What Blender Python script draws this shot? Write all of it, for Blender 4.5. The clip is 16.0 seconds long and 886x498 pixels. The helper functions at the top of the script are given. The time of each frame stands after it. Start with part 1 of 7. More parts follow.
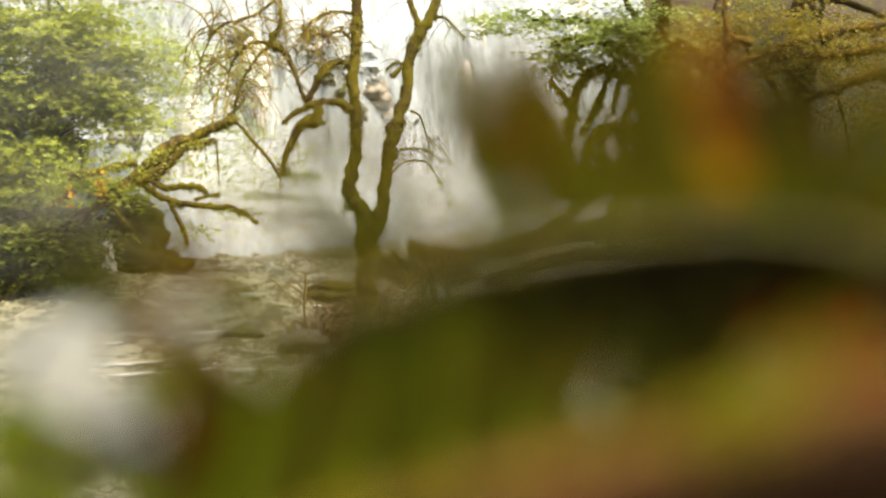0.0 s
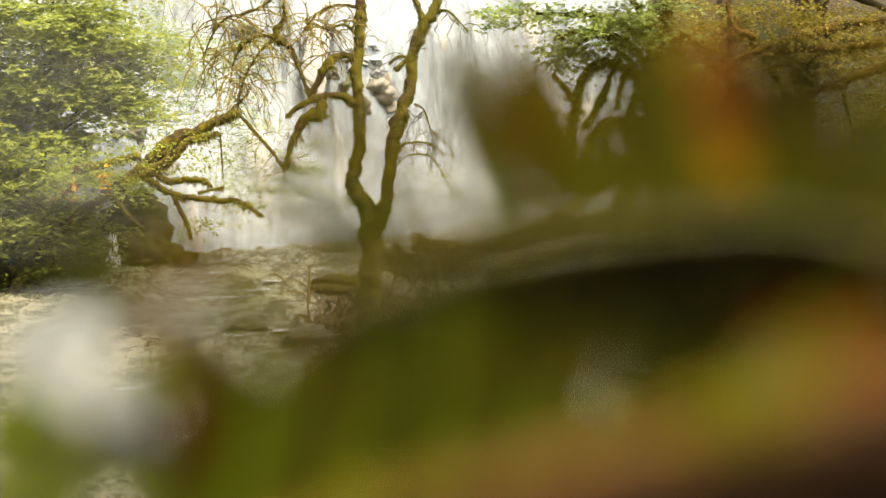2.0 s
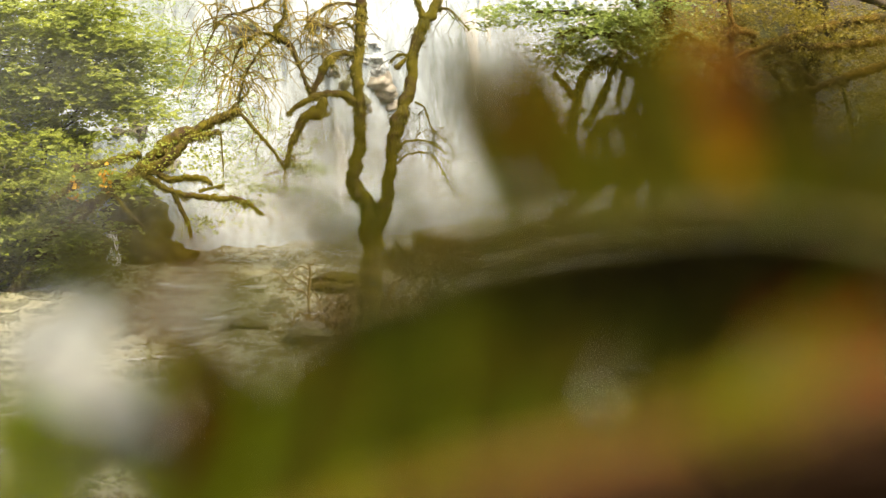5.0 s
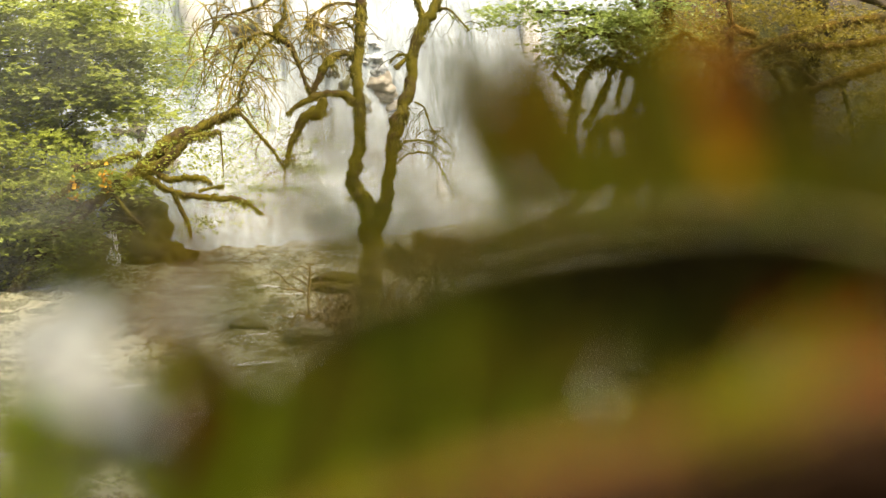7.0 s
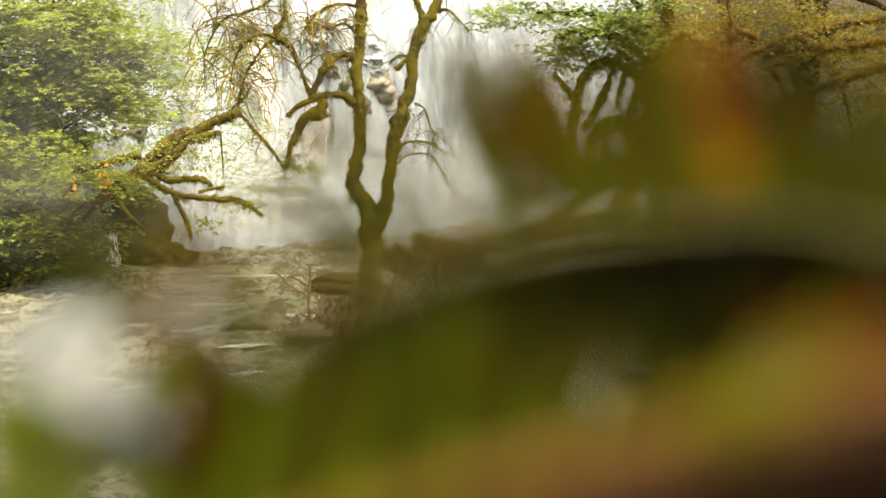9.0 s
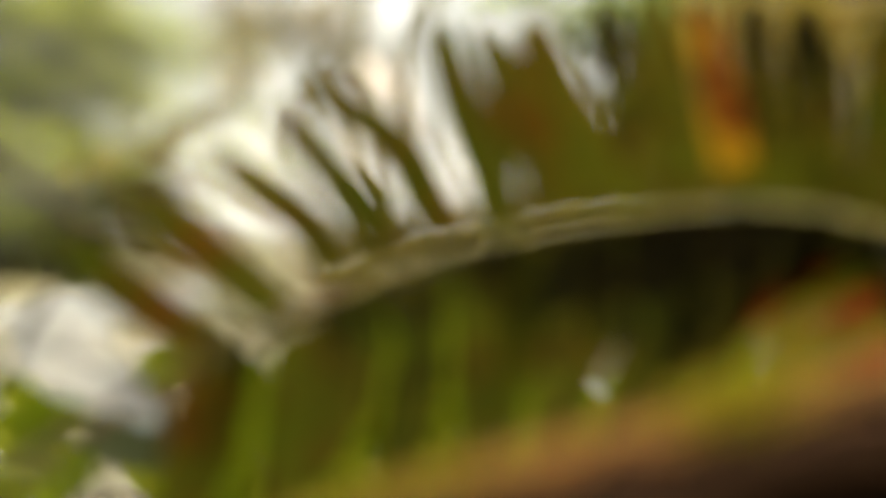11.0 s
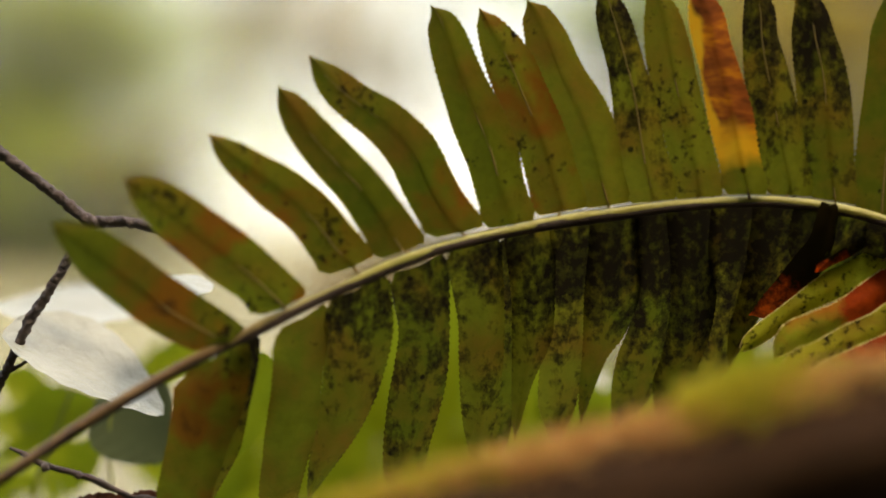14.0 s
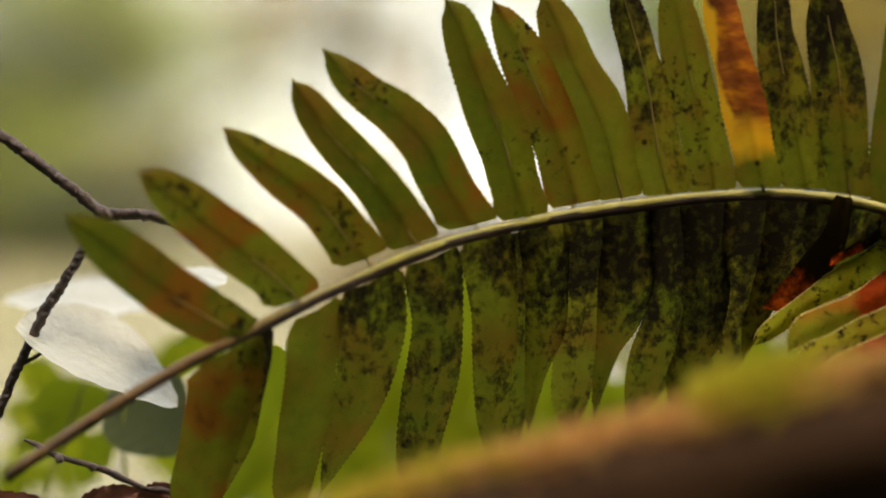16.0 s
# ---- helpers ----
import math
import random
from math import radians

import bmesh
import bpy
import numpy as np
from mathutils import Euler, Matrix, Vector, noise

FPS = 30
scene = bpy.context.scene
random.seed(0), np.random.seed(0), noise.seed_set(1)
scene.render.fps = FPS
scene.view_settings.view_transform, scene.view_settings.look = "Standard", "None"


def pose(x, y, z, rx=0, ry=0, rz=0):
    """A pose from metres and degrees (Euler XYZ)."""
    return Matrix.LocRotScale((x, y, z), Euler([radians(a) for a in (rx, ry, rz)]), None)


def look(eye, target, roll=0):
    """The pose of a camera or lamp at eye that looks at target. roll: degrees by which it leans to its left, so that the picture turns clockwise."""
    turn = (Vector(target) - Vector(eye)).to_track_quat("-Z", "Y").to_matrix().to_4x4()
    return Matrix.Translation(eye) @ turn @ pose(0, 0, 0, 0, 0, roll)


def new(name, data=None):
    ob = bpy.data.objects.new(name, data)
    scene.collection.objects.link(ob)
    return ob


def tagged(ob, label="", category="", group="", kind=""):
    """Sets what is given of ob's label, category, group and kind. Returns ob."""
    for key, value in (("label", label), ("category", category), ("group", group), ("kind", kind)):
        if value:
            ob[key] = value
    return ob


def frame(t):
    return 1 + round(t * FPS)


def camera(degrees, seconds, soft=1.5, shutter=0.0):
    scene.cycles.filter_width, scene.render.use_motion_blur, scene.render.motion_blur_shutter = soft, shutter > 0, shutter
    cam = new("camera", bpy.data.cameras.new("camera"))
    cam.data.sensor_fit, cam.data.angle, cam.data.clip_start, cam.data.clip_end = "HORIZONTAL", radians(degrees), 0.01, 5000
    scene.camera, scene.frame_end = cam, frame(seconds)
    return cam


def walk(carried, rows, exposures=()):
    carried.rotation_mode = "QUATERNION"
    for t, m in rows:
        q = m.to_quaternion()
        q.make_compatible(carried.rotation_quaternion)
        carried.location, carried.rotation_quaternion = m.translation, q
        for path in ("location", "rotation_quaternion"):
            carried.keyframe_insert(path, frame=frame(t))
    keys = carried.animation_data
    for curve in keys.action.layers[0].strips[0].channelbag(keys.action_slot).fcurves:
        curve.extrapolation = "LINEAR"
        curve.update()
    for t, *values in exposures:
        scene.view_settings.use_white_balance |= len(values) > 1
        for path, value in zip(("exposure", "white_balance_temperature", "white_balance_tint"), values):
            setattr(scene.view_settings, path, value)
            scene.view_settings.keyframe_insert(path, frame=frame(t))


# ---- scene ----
from mathutils import kdtree

# ---------------------------------------------------------------- camera
cam = camera(30, 16.0)
STEP = 0.01958


def aim(right, down):
    """The view with the picture shifted a little by the hand on the tripod head."""
    return pose(0, 0, 3.5, 90 - 6.07 + down * STEP, 0, right * STEP)


walk(cam, [(t, aim(a, b)) for t, a, b in (
    (0.0, -7.5, 16), (0.1, -7, 18), (0.2, -6, 15.5), (0.3, -6, 18), (0.4, -5, 12.5), (0.5, -3, 6.5), (0.6, 0, 1), (0.8, 0.8, -3),
    (1.0, 1.3, -3), (1.5, 0, -2.5), (2.0, -1, 4.5), (2.5, -1.6, 7), (3.0, -0.3, 3), (3.5, 0, 0.3), (4.0, 0, 1.6), (6.5, 0, 0.4),
    (7.0, -0.4, 1.2), (7.5, 0, -1), (8.0, -0.3, 1.2), (8.5, -1.4, 4.6), (9.0, -0.2, 3), (9.2, 0, 2), (11.3, 0, -22), (12.0, 1, -28),
    (13.0, 3, -29), (14.0, 8, -32), (14.1, 10.5, -36), (14.2, 30, -49), (14.3, 33, -51), (14.4, 33, -52), (14.6, 33, -50.5),
    (14.8, 32, -46), (15.0, 32, -44), (15.2, 32, -43.5), (15.5, 31, -40), (16.0, 32, -45))], exposures=[(0.0, 2.42, 8300, 6), (16.0, 2.42, 8300, 6)])

# the lens: it is pulled from the far bank to the fern
cam.data.dof.use_dof = True
cam.data.dof.aperture_fstop = 3.4
focus_mark = new("focus_mark")
cam.data.dof.focus_object = focus_mark

# ---------------------------------------------------------------- light
world = bpy.data.worlds.new("overcast_sky")
scene.world = world
world.use_nodes = True
sky = world.node_tree.nodes.new("ShaderNodeTexSky")
sky.sky_type = "NISHITA"
sky.sun_disc = False
sky.sun_elevation = radians(62)
sky.sun_rotation = radians(140)
sky.dust_density = 4.0
backg = world.node_tree.nodes["Background"]
backg.inputs["Strength"].default_value = 0.15
world.node_tree.links.new(sky.outputs[0], backg.inputs["Color"])
sun_data = bpy.data.lights.new("sun", "SUN")
sun_data.energy = 1.4
sun_data.angle = radians(40)
sun_data.color = (1.0, 0.96, 0.88)
sun = new("sun", sun_data)
sun.matrix_world = look((32, -26, 68), (0, 12, 0))


# ---------------------------------------------------------------- materials
class Mat:
    """A node material with a few shortcuts."""

    def __init__(self, name):
        self.m = bpy.data.materials.new(name)
        self.m.use_nodes = True
        self.t = self.m.node_tree
        self.b = self.t.nodes["Principled BSDF"]
        self.out = self.t.nodes["Material Output"]

    def node(self, kind, **values):
        n = self.t.nodes.new("ShaderNode" + kind)
        for k, v in values.items():
            key = k.replace("_", " ")
            if key in n.inputs:
                n.inputs[key].default_value = v
        return n

    def link(self, a, b):
        self.t.links.new(a, b)

    def coords(self, scale=(1, 1, 1)):
        g = self.node("TexCoord")
        mp = self.node("Mapping")
        mp.inputs["Scale"].default_value = scale
        self.link(g.outputs["Object"], mp.inputs["Vector"])
        return mp.outputs["Vector"]

    def noise(self, scale, detail=4, rough=0.6, vec=None):
        n = self.node("TexNoise", Scale=scale, Detail=detail, Roughness=rough)
        self.link(vec if vec is not None else self.coords(), n.inputs["Vector"])
        return n.outputs["Fac"]

    def ramp(self, fac, stops):
        r = self.node("ValToRGB")
        el = r.color_ramp.elements
        while len(el) < len(stops):
            el.new(0.5)
        for e, (p, c) in zip(el, stops):
            e.position = p
            e.color = (*c, 1) if len(c) == 3 else c
        self.link(fac, r.inputs["Fac"])
        return r.outputs["Color"]

    def mix(self, fac, a, b, how="MIX"):
        n = self.node("Mix")
        n.data_type = "RGBA"
        n.blend_type = how
        for sock, v in ((n.inputs[0], fac), (n.inputs[6], a), (n.inputs[7], b)):
            if isinstance(v, bpy.types.NodeSocket):
                self.link(v, sock)
            elif isinstance(v, (int, float)):
                sock.default_value = v
            else:
                sock.default_value = (*v, 1)
        return n.outputs[2]

    def bump(self, height, strength=0.4, distance=0.02):
        n = self.node("Bump", Strength=strength, Distance=distance)
        self.link(height, n.inputs["Height"])
        self.link(n.outputs["Normal"], self.b.inputs["Normal"])
        return n.outputs["Normal"]

    def color(self, c):
        if isinstance(c, bpy.types.NodeSocket):
            self.link(c, self.b.inputs["Base Color"])
        else:
            self.b.inputs["Base Color"].default_value = (*c, 1)

    def rough(self, r):
        if isinstance(r, bpy.types.NodeSocket):
            self.link(r, self.b.inputs["Roughness"])
        else:
            self.b.inputs["Roughness"].default_value = r

    def translucent(self, color, amount, normal=None):
        tr = self.node("BsdfTranslucent")
        if isinstance(color, bpy.types.NodeSocket):
            self.link(color, tr.inputs["Color"])
        else:
            tr.inputs["Color"].default_value = (*color, 1)
        mx = self.node("MixShader", Fac=amount)
        self.link(self.b.outputs[0], mx.inputs[1])
        self.link(tr.outputs[0], mx.inputs[2])
        self.link(mx.outputs[0], self.out.inputs["Surface"])

    def island(self):
        return self.node("NewGeometry").outputs["Random Per Island"]

    def each(self):
        return self.node("ObjectInfo").outputs["Random"]


def leaf_mat(name, dark, mid, light, through_color, amount=0.4, rough=0.45):
    m = Mat(name)
    c = m.ramp(m.island(), [(0.0, dark), (0.55, mid), (1.0, light)])
    n = m.noise(0.6, 2)
    c2 = m.mix(m.ramp(n, [(0.35, (0, 0, 0)), (0.7, (1, 1, 1))]), c, through_color, "MIX")
    c3 = m.mix(0.35, c, c2)
    m.color(c3)
    m.rough(rough)
    m.b.inputs["Specular IOR Level"].default_value = 0.2
    m.translucent(m.mix(0.5, c3, through_color), amount)
    return m.m


def moss_mat(name, dark, light, bark, scale=1.0, bark_amount=0.45):
    m = Mat(name)
    big = m.noise(3.0 * scale, 3)
    fine = m.noise(45 * scale, 5, 0.7)
    c = m.mix(fine, dark, light)
    c = m.mix(m.ramp(big, [(bark_amount - 0.08, (1, 1, 1)), (bark_amount + 0.08, (0, 0, 0))]), c, bark)
    m.color(c)
    m.rough(0.9)
    m.b.inputs["Specular IOR Level"].default_value = 0.1
    m.bump(fine, 0.9, 0.03 / scale)
    return m.m


M_LEAF = leaf_mat("maple_leaf", (0.075, 0.10, 0.018), (0.14, 0.175, 0.032), (0.24, 0.28, 0.075), (0.33, 0.36, 0.05), 0.55)
M_LEAF_BANK = leaf_mat("bank_leaf", (0.095, 0.12, 0.02), (0.16, 0.195, 0.04), (0.27, 0.31, 0.10), (0.32, 0.36, 0.055), 0.6)
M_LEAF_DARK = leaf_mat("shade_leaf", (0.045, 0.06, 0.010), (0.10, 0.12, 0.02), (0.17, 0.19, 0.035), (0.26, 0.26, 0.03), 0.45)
M_LEAF_FRESH = leaf_mat("fresh_leaf", (0.108, 0.145, 0.035), (0.172, 0.225, 0.062), (0.25, 0.31, 0.13), (0.30, 0.38, 0.09), 0.55)
M_LEAF_RUSTY = leaf_mat("rusty_leaf", (0.07, 0.062, 0.010), (0.135, 0.115, 0.018), (0.22, 0.18, 0.035), (0.31, 0.24, 0.03), 0.5)
M_MOSS = moss_mat("moss", (0.032, 0.029, 0.005), (0.165, 0.14, 0.018), (0.05, 0.032, 0.016), 1.0, 0.47)
M_MOSS_GOLD = moss_mat("golden_moss", (0.13, 0.10, 0.02), (0.30, 0.235, 0.05), (0.12, 0.09, 0.04))
M_MOSS_RUST = moss_mat("rusty_moss", (0.05, 0.034, 0.007), (0.17, 0.105, 0.016), (0.04, 0.03, 0.013))
M_BARK = moss_mat("dark_bark", (0.03, 0.022, 0.014), (0.085, 0.062, 0.035), (0.04, 0.045, 0.012))


def tuft_mat(name, a, b):
    m = Mat(name)
    c = m.ramp(m.island(), [(0, a), (1, b)])
    m.color(c)
    m.rough(0.9)
    m.translucent(c, 0.3)
    return m.m


M_MOSS_BANK = moss_mat("bank_moss", (0.022, 0.022, 0.005), (0.10, 0.092, 0.018), (0.05, 0.042, 0.026), 0.8, 0.5)
M_TUFT = tuft_mat("moss_tuft", (0.045, 0.042, 0.006), (0.175, 0.155, 0.022))
M_TUFT_GOLD = tuft_mat("golden_moss_tuft", (0.08, 0.06, 0.010), (0.24, 0.165, 0.025))


def make_ground():
    m = Mat("forest_floor")
    n1 = m.noise(0.8, 4)
    n2 = m.noise(14, 5, 0.7)
    c = m.mix(n2, (0.015, 0.011, 0.006), (0.055, 0.04, 0.022))
    g = m.mix(n2, (0.018, 0.022, 0.004), (0.06, 0.062, 0.009))
    m.color(m.mix(m.ramp(n1, [(0.42, (0, 0, 0)), (0.58, (1, 1, 1))]), c, g))
    m.rough(0.95)
    m.bump(n2, 0.8, 0.06)
    return m.m


def make_rock():
    m = Mat("wet_rock")
    n1 = m.noise(1.5, 5)
    n2 = m.noise(18, 6, 0.7)
    c = m.mix(n2, (0.032, 0.028, 0.018), (0.13, 0.11, 0.075))
    m.color(m.mix(m.ramp(n1, [(0.5, (0, 0, 0)), (0.62, (1, 1, 1))]), c, (0.06, 0.06, 0.015)))
    m.rough(0.35)
    m.bump(n2, 0.8, 0.05)
    return m.m


def make_river():
    m = Mat("silty_water")
    v = m.coords((1.0, 0.55, 1.0))
    n1 = m.noise(2.6, 6, 0.75, v)
    n2 = m.noise(19, 5, 0.75, v)
    foam = m.ramp(m.mix(0.45, n1, n2), [(0.46, (0, 0, 0)), (0.60, (1, 1, 1))])
    m.color(m.mix(foam, (0.060, 0.057, 0.022), (0.27, 0.258, 0.165)))
    m.rough(m.ramp(foam, [(0, (0.12, 0.12, 0.12)), (1, (0.6, 0.6, 0.6))]))
    m.bump(n2, 0.6, 0.08)
    return m.m


def make_fall():
    m = Mat("falling_water")
    v = m.coords((1.0, 1.0, 0.30))
    n1 = m.noise(0.9, 6, 0.68, v)
    n2 = m.noise(5.5, 6, 0.75, m.coords((1.0, 1.0, 0.45)))
    k = m.ramp(m.mix(0.45, n1, n2), [(0.38, (0, 0, 0)), (0.50, (0.55, 0.55, 0.55)), (0.60, (1, 1, 1))])
    m.color(m.mix(k, (0.13, 0.155, 0.17), (0.41, 0.465, 0.50)))
    m.rough(0.7)
    m.b.inputs["Specular IOR Level"].default_value = 0.2
    m.bump(n2, 0.8, 0.15)
    return m.m


def make_washed(name, dark, light):
    m = Mat(name)
    n = m.noise(6, 6, 0.7)
    m.color(m.mix(m.ramp(n, [(0.35, (0, 0, 0)), (0.65, (1, 1, 1))]), dark, light))
    m.rough(0.5)
    m.bump(n, 0.8, 0.05)
    return m.m


M_TAN = make_washed("tan_wet_rock", (0.085, 0.075, 0.055), (0.22, 0.20, 0.16))
M_LACED = make_washed("laced_grey_rock", (0.10, 0.11, 0.11), (0.46, 0.49, 0.50))
M_GROUND, M_ROCK, M_RIVER, M_FALL = make_ground(), make_rock(), make_river(), make_fall()


def make_foam():
    m = Mat("foam")
    n = m.noise(9, 5, 0.7)
    m.color(m.mix(n, (0.38, 0.37, 0.35), (0.52, 0.52, 0.50)))
    m.rough(0.7)
    m.bump(n, 0.7, 0.05)
    return m.m


M_FOAM = make_foam()


def make_mist(name, most):
    """Thin spray: white, see-through, with ragged cloudy edges."""
    m = Mat(name)
    m.color((0.86, 0.92, 0.95))
    m.rough(1.0)
    m.b.inputs["Specular IOR Level"].default_value = 0.0
    grad = m.node("TexGradient")
    grad.gradient_type = "SPHERICAL"
    mp = m.node("Mapping")
    mp.inputs["Location"].default_value = (-1, -1, -1)
    mp.inputs["Scale"].default_value = (2, 2, 2)
    m.link(m.node("TexCoord").outputs["Generated"], mp.inputs["Vector"])
    flat = m.node("VectorMath")
    flat.operation = "MULTIPLY"
    flat.inputs[1].default_value = (1, 0, 1)
    m.link(mp.outputs["Vector"], flat.inputs[0])
    m.link(flat.outputs[0], grad.inputs["Vector"])
    cloud = m.ramp(m.noise(0.7, 5, 0.6), [(0.25, (0, 0, 0)), (0.75, (1, 1, 1))])
    a = m.mix(1.0, m.ramp(grad.outputs["Fac"], [(0.0, (0, 0, 0)), (0.75, (most, most, most))]), cloud, "MULTIPLY")
    tr = m.node("BsdfTransparent")
    tl = m.node("BsdfTranslucent")
    both = m.node("MixShader", Fac=0.25)
    m.link(m.b.outputs[0], both.inputs[1])
    m.link(tl.outputs[0], both.inputs[2])
    mx = m.node("MixShader")
    m.link(a, mx.inputs[0])
    m.link(tr.outputs[0], mx.inputs[1])
    m.link(both.outputs[0], mx.inputs[2])
    m.link(mx.outputs[0], m.out.inputs["Surface"])
    return m.m


M_MIST = make_mist("spray_mist", 0.44)
M_HAZE = make_mist("spray_haze", 0.06)


def make_pinna(name, burnt=0.0, spotted=0.0, red=False, browned=0.0, crust_shade=0.0, light=1.0, rust=0.0):
    """Old fern leaflet: olive, thin enough to glow, with dark spore spots and brown patches. burnt: 0 to 1, dead orange area."""
    m = Mat(name)
    v = m.coords()
    tint = m.ramp(m.each(), [(p, tuple(q * light for q in col)) for p, col in ((0, (0.098, 0.102, 0.008)), (0.5, (0.140, 0.138, 0.010)), (1, (0.185, 0.168, 0.013)))])
    soft = m.noise(75, 3, 0.55, v)
    c = m.mix(m.ramp(soft, [(0.42, (0, 0, 0)), (0.70, (0.8, 0.8, 0.8))]), tint, (0.17, 0.078, 0.010))
    grain = m.noise(300, 3, 0.6, v)
    c = m.mix(m.ramp(grain, [(0.35, (1, 1, 1)), (0.6, (0, 0, 0))]), c, m.mix(0.2, c, (0.02, 0.022, 0.002)))
    spots = m.noise(420, 3, 0.6, v)
    zone = m.noise(48, 2, 0.5, v)
    level = 0.66 - 0.06 * spotted
    field = m.mix(0.42, spots, zone)
    # thickens towards the top: spore crust, plus stem shade on hanging leaflets
    if crust_shade:
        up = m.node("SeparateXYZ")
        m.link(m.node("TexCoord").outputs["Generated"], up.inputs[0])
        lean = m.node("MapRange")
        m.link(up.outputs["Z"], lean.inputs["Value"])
        lean.inputs["From Min"].default_value = 0.10 if crust_shade < 1.4 else -0.05
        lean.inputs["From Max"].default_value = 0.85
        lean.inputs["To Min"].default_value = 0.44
        lean.inputs["To Max"].default_value = 0.5 + 0.20 * crust_shade
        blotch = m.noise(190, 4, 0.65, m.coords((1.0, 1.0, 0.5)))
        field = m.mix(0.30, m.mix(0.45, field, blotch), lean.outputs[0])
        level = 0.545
    spot = m.ramp(field, [(level - 0.045, (0, 0, 0)), (level + 0.01, (0.75, 0.75, 0.75)), (level + 0.05, (1, 1, 1))])
    dots = m.node("TexVoronoi", Scale=85)
    m.link(v, dots.inputs["Vector"])
    spot = m.mix(1.0, spot, m.ramp(dots.outputs["Distance"], [(0.05, (1, 1, 1)), (0.085, (0, 0, 0))]), "LIGHTEN")
    c = m.mix(spot, c, m.mix(m.ramp(m.noise(330, 3, 0.6, v), [(0.5, (0, 0, 0)), (0.64, (1, 1, 1))]), (0.014, 0.009, 0.004), (0.036, 0.029, 0.005)))
    if burnt:
        sep = m.node("SeparateXYZ")
        m.link(m.node("TexCoord").outputs["Generated"], sep.inputs[0])
        edge = m.node("Math")
        edge.operation = "MULTIPLY_ADD"
        m.link(m.noise(70, 3, 0.5, v), edge.inputs[0])
        edge.inputs[1].default_value = 0.35
        m.link(sep.outputs["Z"], edge.inputs[2])
        dead = m.ramp(edge.outputs[0], [(0.28 / burnt, (0, 0, 0)), (0.38 / burnt, (1, 1, 1))])
        core = m.ramp(edge.outputs[0], [(0.42 / burnt, (0, 0, 0)), (0.52 / burnt, (1, 1, 1))])
        flank = m.node("Math")
        flank.operation = "MULTIPLY_ADD"
        m.link(m.noise(90, 3, 0.5, v), flank.inputs[0])
        flank.inputs[1].default_value = 0.4
        slant = m.node("Math")
        slant.operation = "MULTIPLY_ADD"
        m.link(sep.outputs["Z"], slant.inputs[0])
        slant.inputs[1].default_value = 0.5
        m.link(sep.outputs["X"], slant.inputs[2])
        m.link(slant.outputs[0], flank.inputs[2])
        core = m.mix(1.0, core, m.ramp(flank.outputs[0], [(0.70, (0, 0, 0)), (0.76, (1, 1, 1))]), "MULTIPLY")
        c = m.mix(dead, c, m.mix(m.noise(160, 4, 0.7, v), (0.75, 0.27, 0.01), (0.72, 0.42, 0.03)))
        band = m.ramp(m.noise(60, 4, 0.6, m.coords((0.5, 1.0, 1.4))), [(0.40, (0.08, 0.020, 0.008)), (0.50, (0.34, 0.08, 0.014)), (0.58, (0.85, 0.28, 0.012))])
        c = m.mix(core, c, m.mix(0.2, band, m.mix(grain, (0.03, 0.01, 0.004), (0.22, 0.06, 0.015))))
    if browned:
        n = m.noise(38, 4, 0.6, v)
        at = 0.62 - 0.10 * browned
        c = m.mix(m.ramp(n, [(at, (0, 0, 0)), (at + 0.10, (1, 1, 1))]), c, tuple(q * (0.4 + 0.6 * light) for q in (0.19, 0.07, 0.008)))
        c = m.mix(m.ramp(n, [(at + 0.12, (0, 0, 0)), (at + 0.18, (1, 1, 1))]), c, (0.10 * browned - 0.04, 0.025, 0.007))
    if rust:
        side = m.node("SeparateXYZ")
        m.link(m.node("TexCoord").outputs["Generated"], side.inputs[0])
        edge = m.node("Math")
        edge.operation = "MULTIPLY_ADD"
        m.link(m.noise(120, 4, 0.6, v), edge.inputs[0])
        edge.inputs[1].default_value = 0.5
        m.link(side.outputs["X"], edge.inputs[2])
        c = m.mix(m.ramp(edge.outputs[0], [(0.74, (0, 0, 0)), (0.82, (rust, rust, rust))]), c, m.mix(grain, (0.10, 0.016, 0.006), (0.62, 0.08, 0.012)))
    if red:
        sep = m.node("SeparateXYZ")
        m.link(m.node("TexCoord").outputs["Generated"], sep.inputs[0])
        tip = m.node("Math")
        tip.operation = "MULTIPLY_ADD"
        m.link(m.noise(170, 4, 0.65, v), tip.inputs[0])
        tip.inputs[1].default_value = 1.2
        m.link(sep.outputs["Z"], tip.inputs[2])
        glow = m.ramp(tip.outputs[0], [(0.62, (0.95, 0.13, 0.015)), (0.78, (0.30, 0.03, 0.008)), (0.88, (0.035, 0.010, 0.005)), (1.1, (0.016, 0.008, 0.005)), (1.25, (0.16, 0.024, 0.008)), (1.38, (0.02, 0.009, 0.005))])
        c = m.mix(0.9, c, glow)
    m.color(c)
    m.rough(0.55)
    m.b.inputs["Specular IOR Level"].default_value = 0.04
    m.bump(grain, 0.3, 0.0006)
    m.translucent(c, 0.6)
    return m.m


M_PINNA = make_pinna("fern_leaflet")
M_PINNA_BURNT = make_pinna("scorched_fern_leaflet", 1.0)
M_PINNA_SPOTTED = make_pinna("spotted_fern_leaflet", 0.0, 1.0)
M_PINNA_RED = make_pinna("dead_fern_leaflet", red=True)
# leaflet colour multiplied up to paint light coming through from behind
M_PINNA_BACKLIT = make_pinna("backlit_fern_leaflet", spotted=1.5, light=2.9)
M_PINNA_SOOTY = make_pinna("sooty_fern_leaflet", spotted=0.9, crust_shade=1.15)
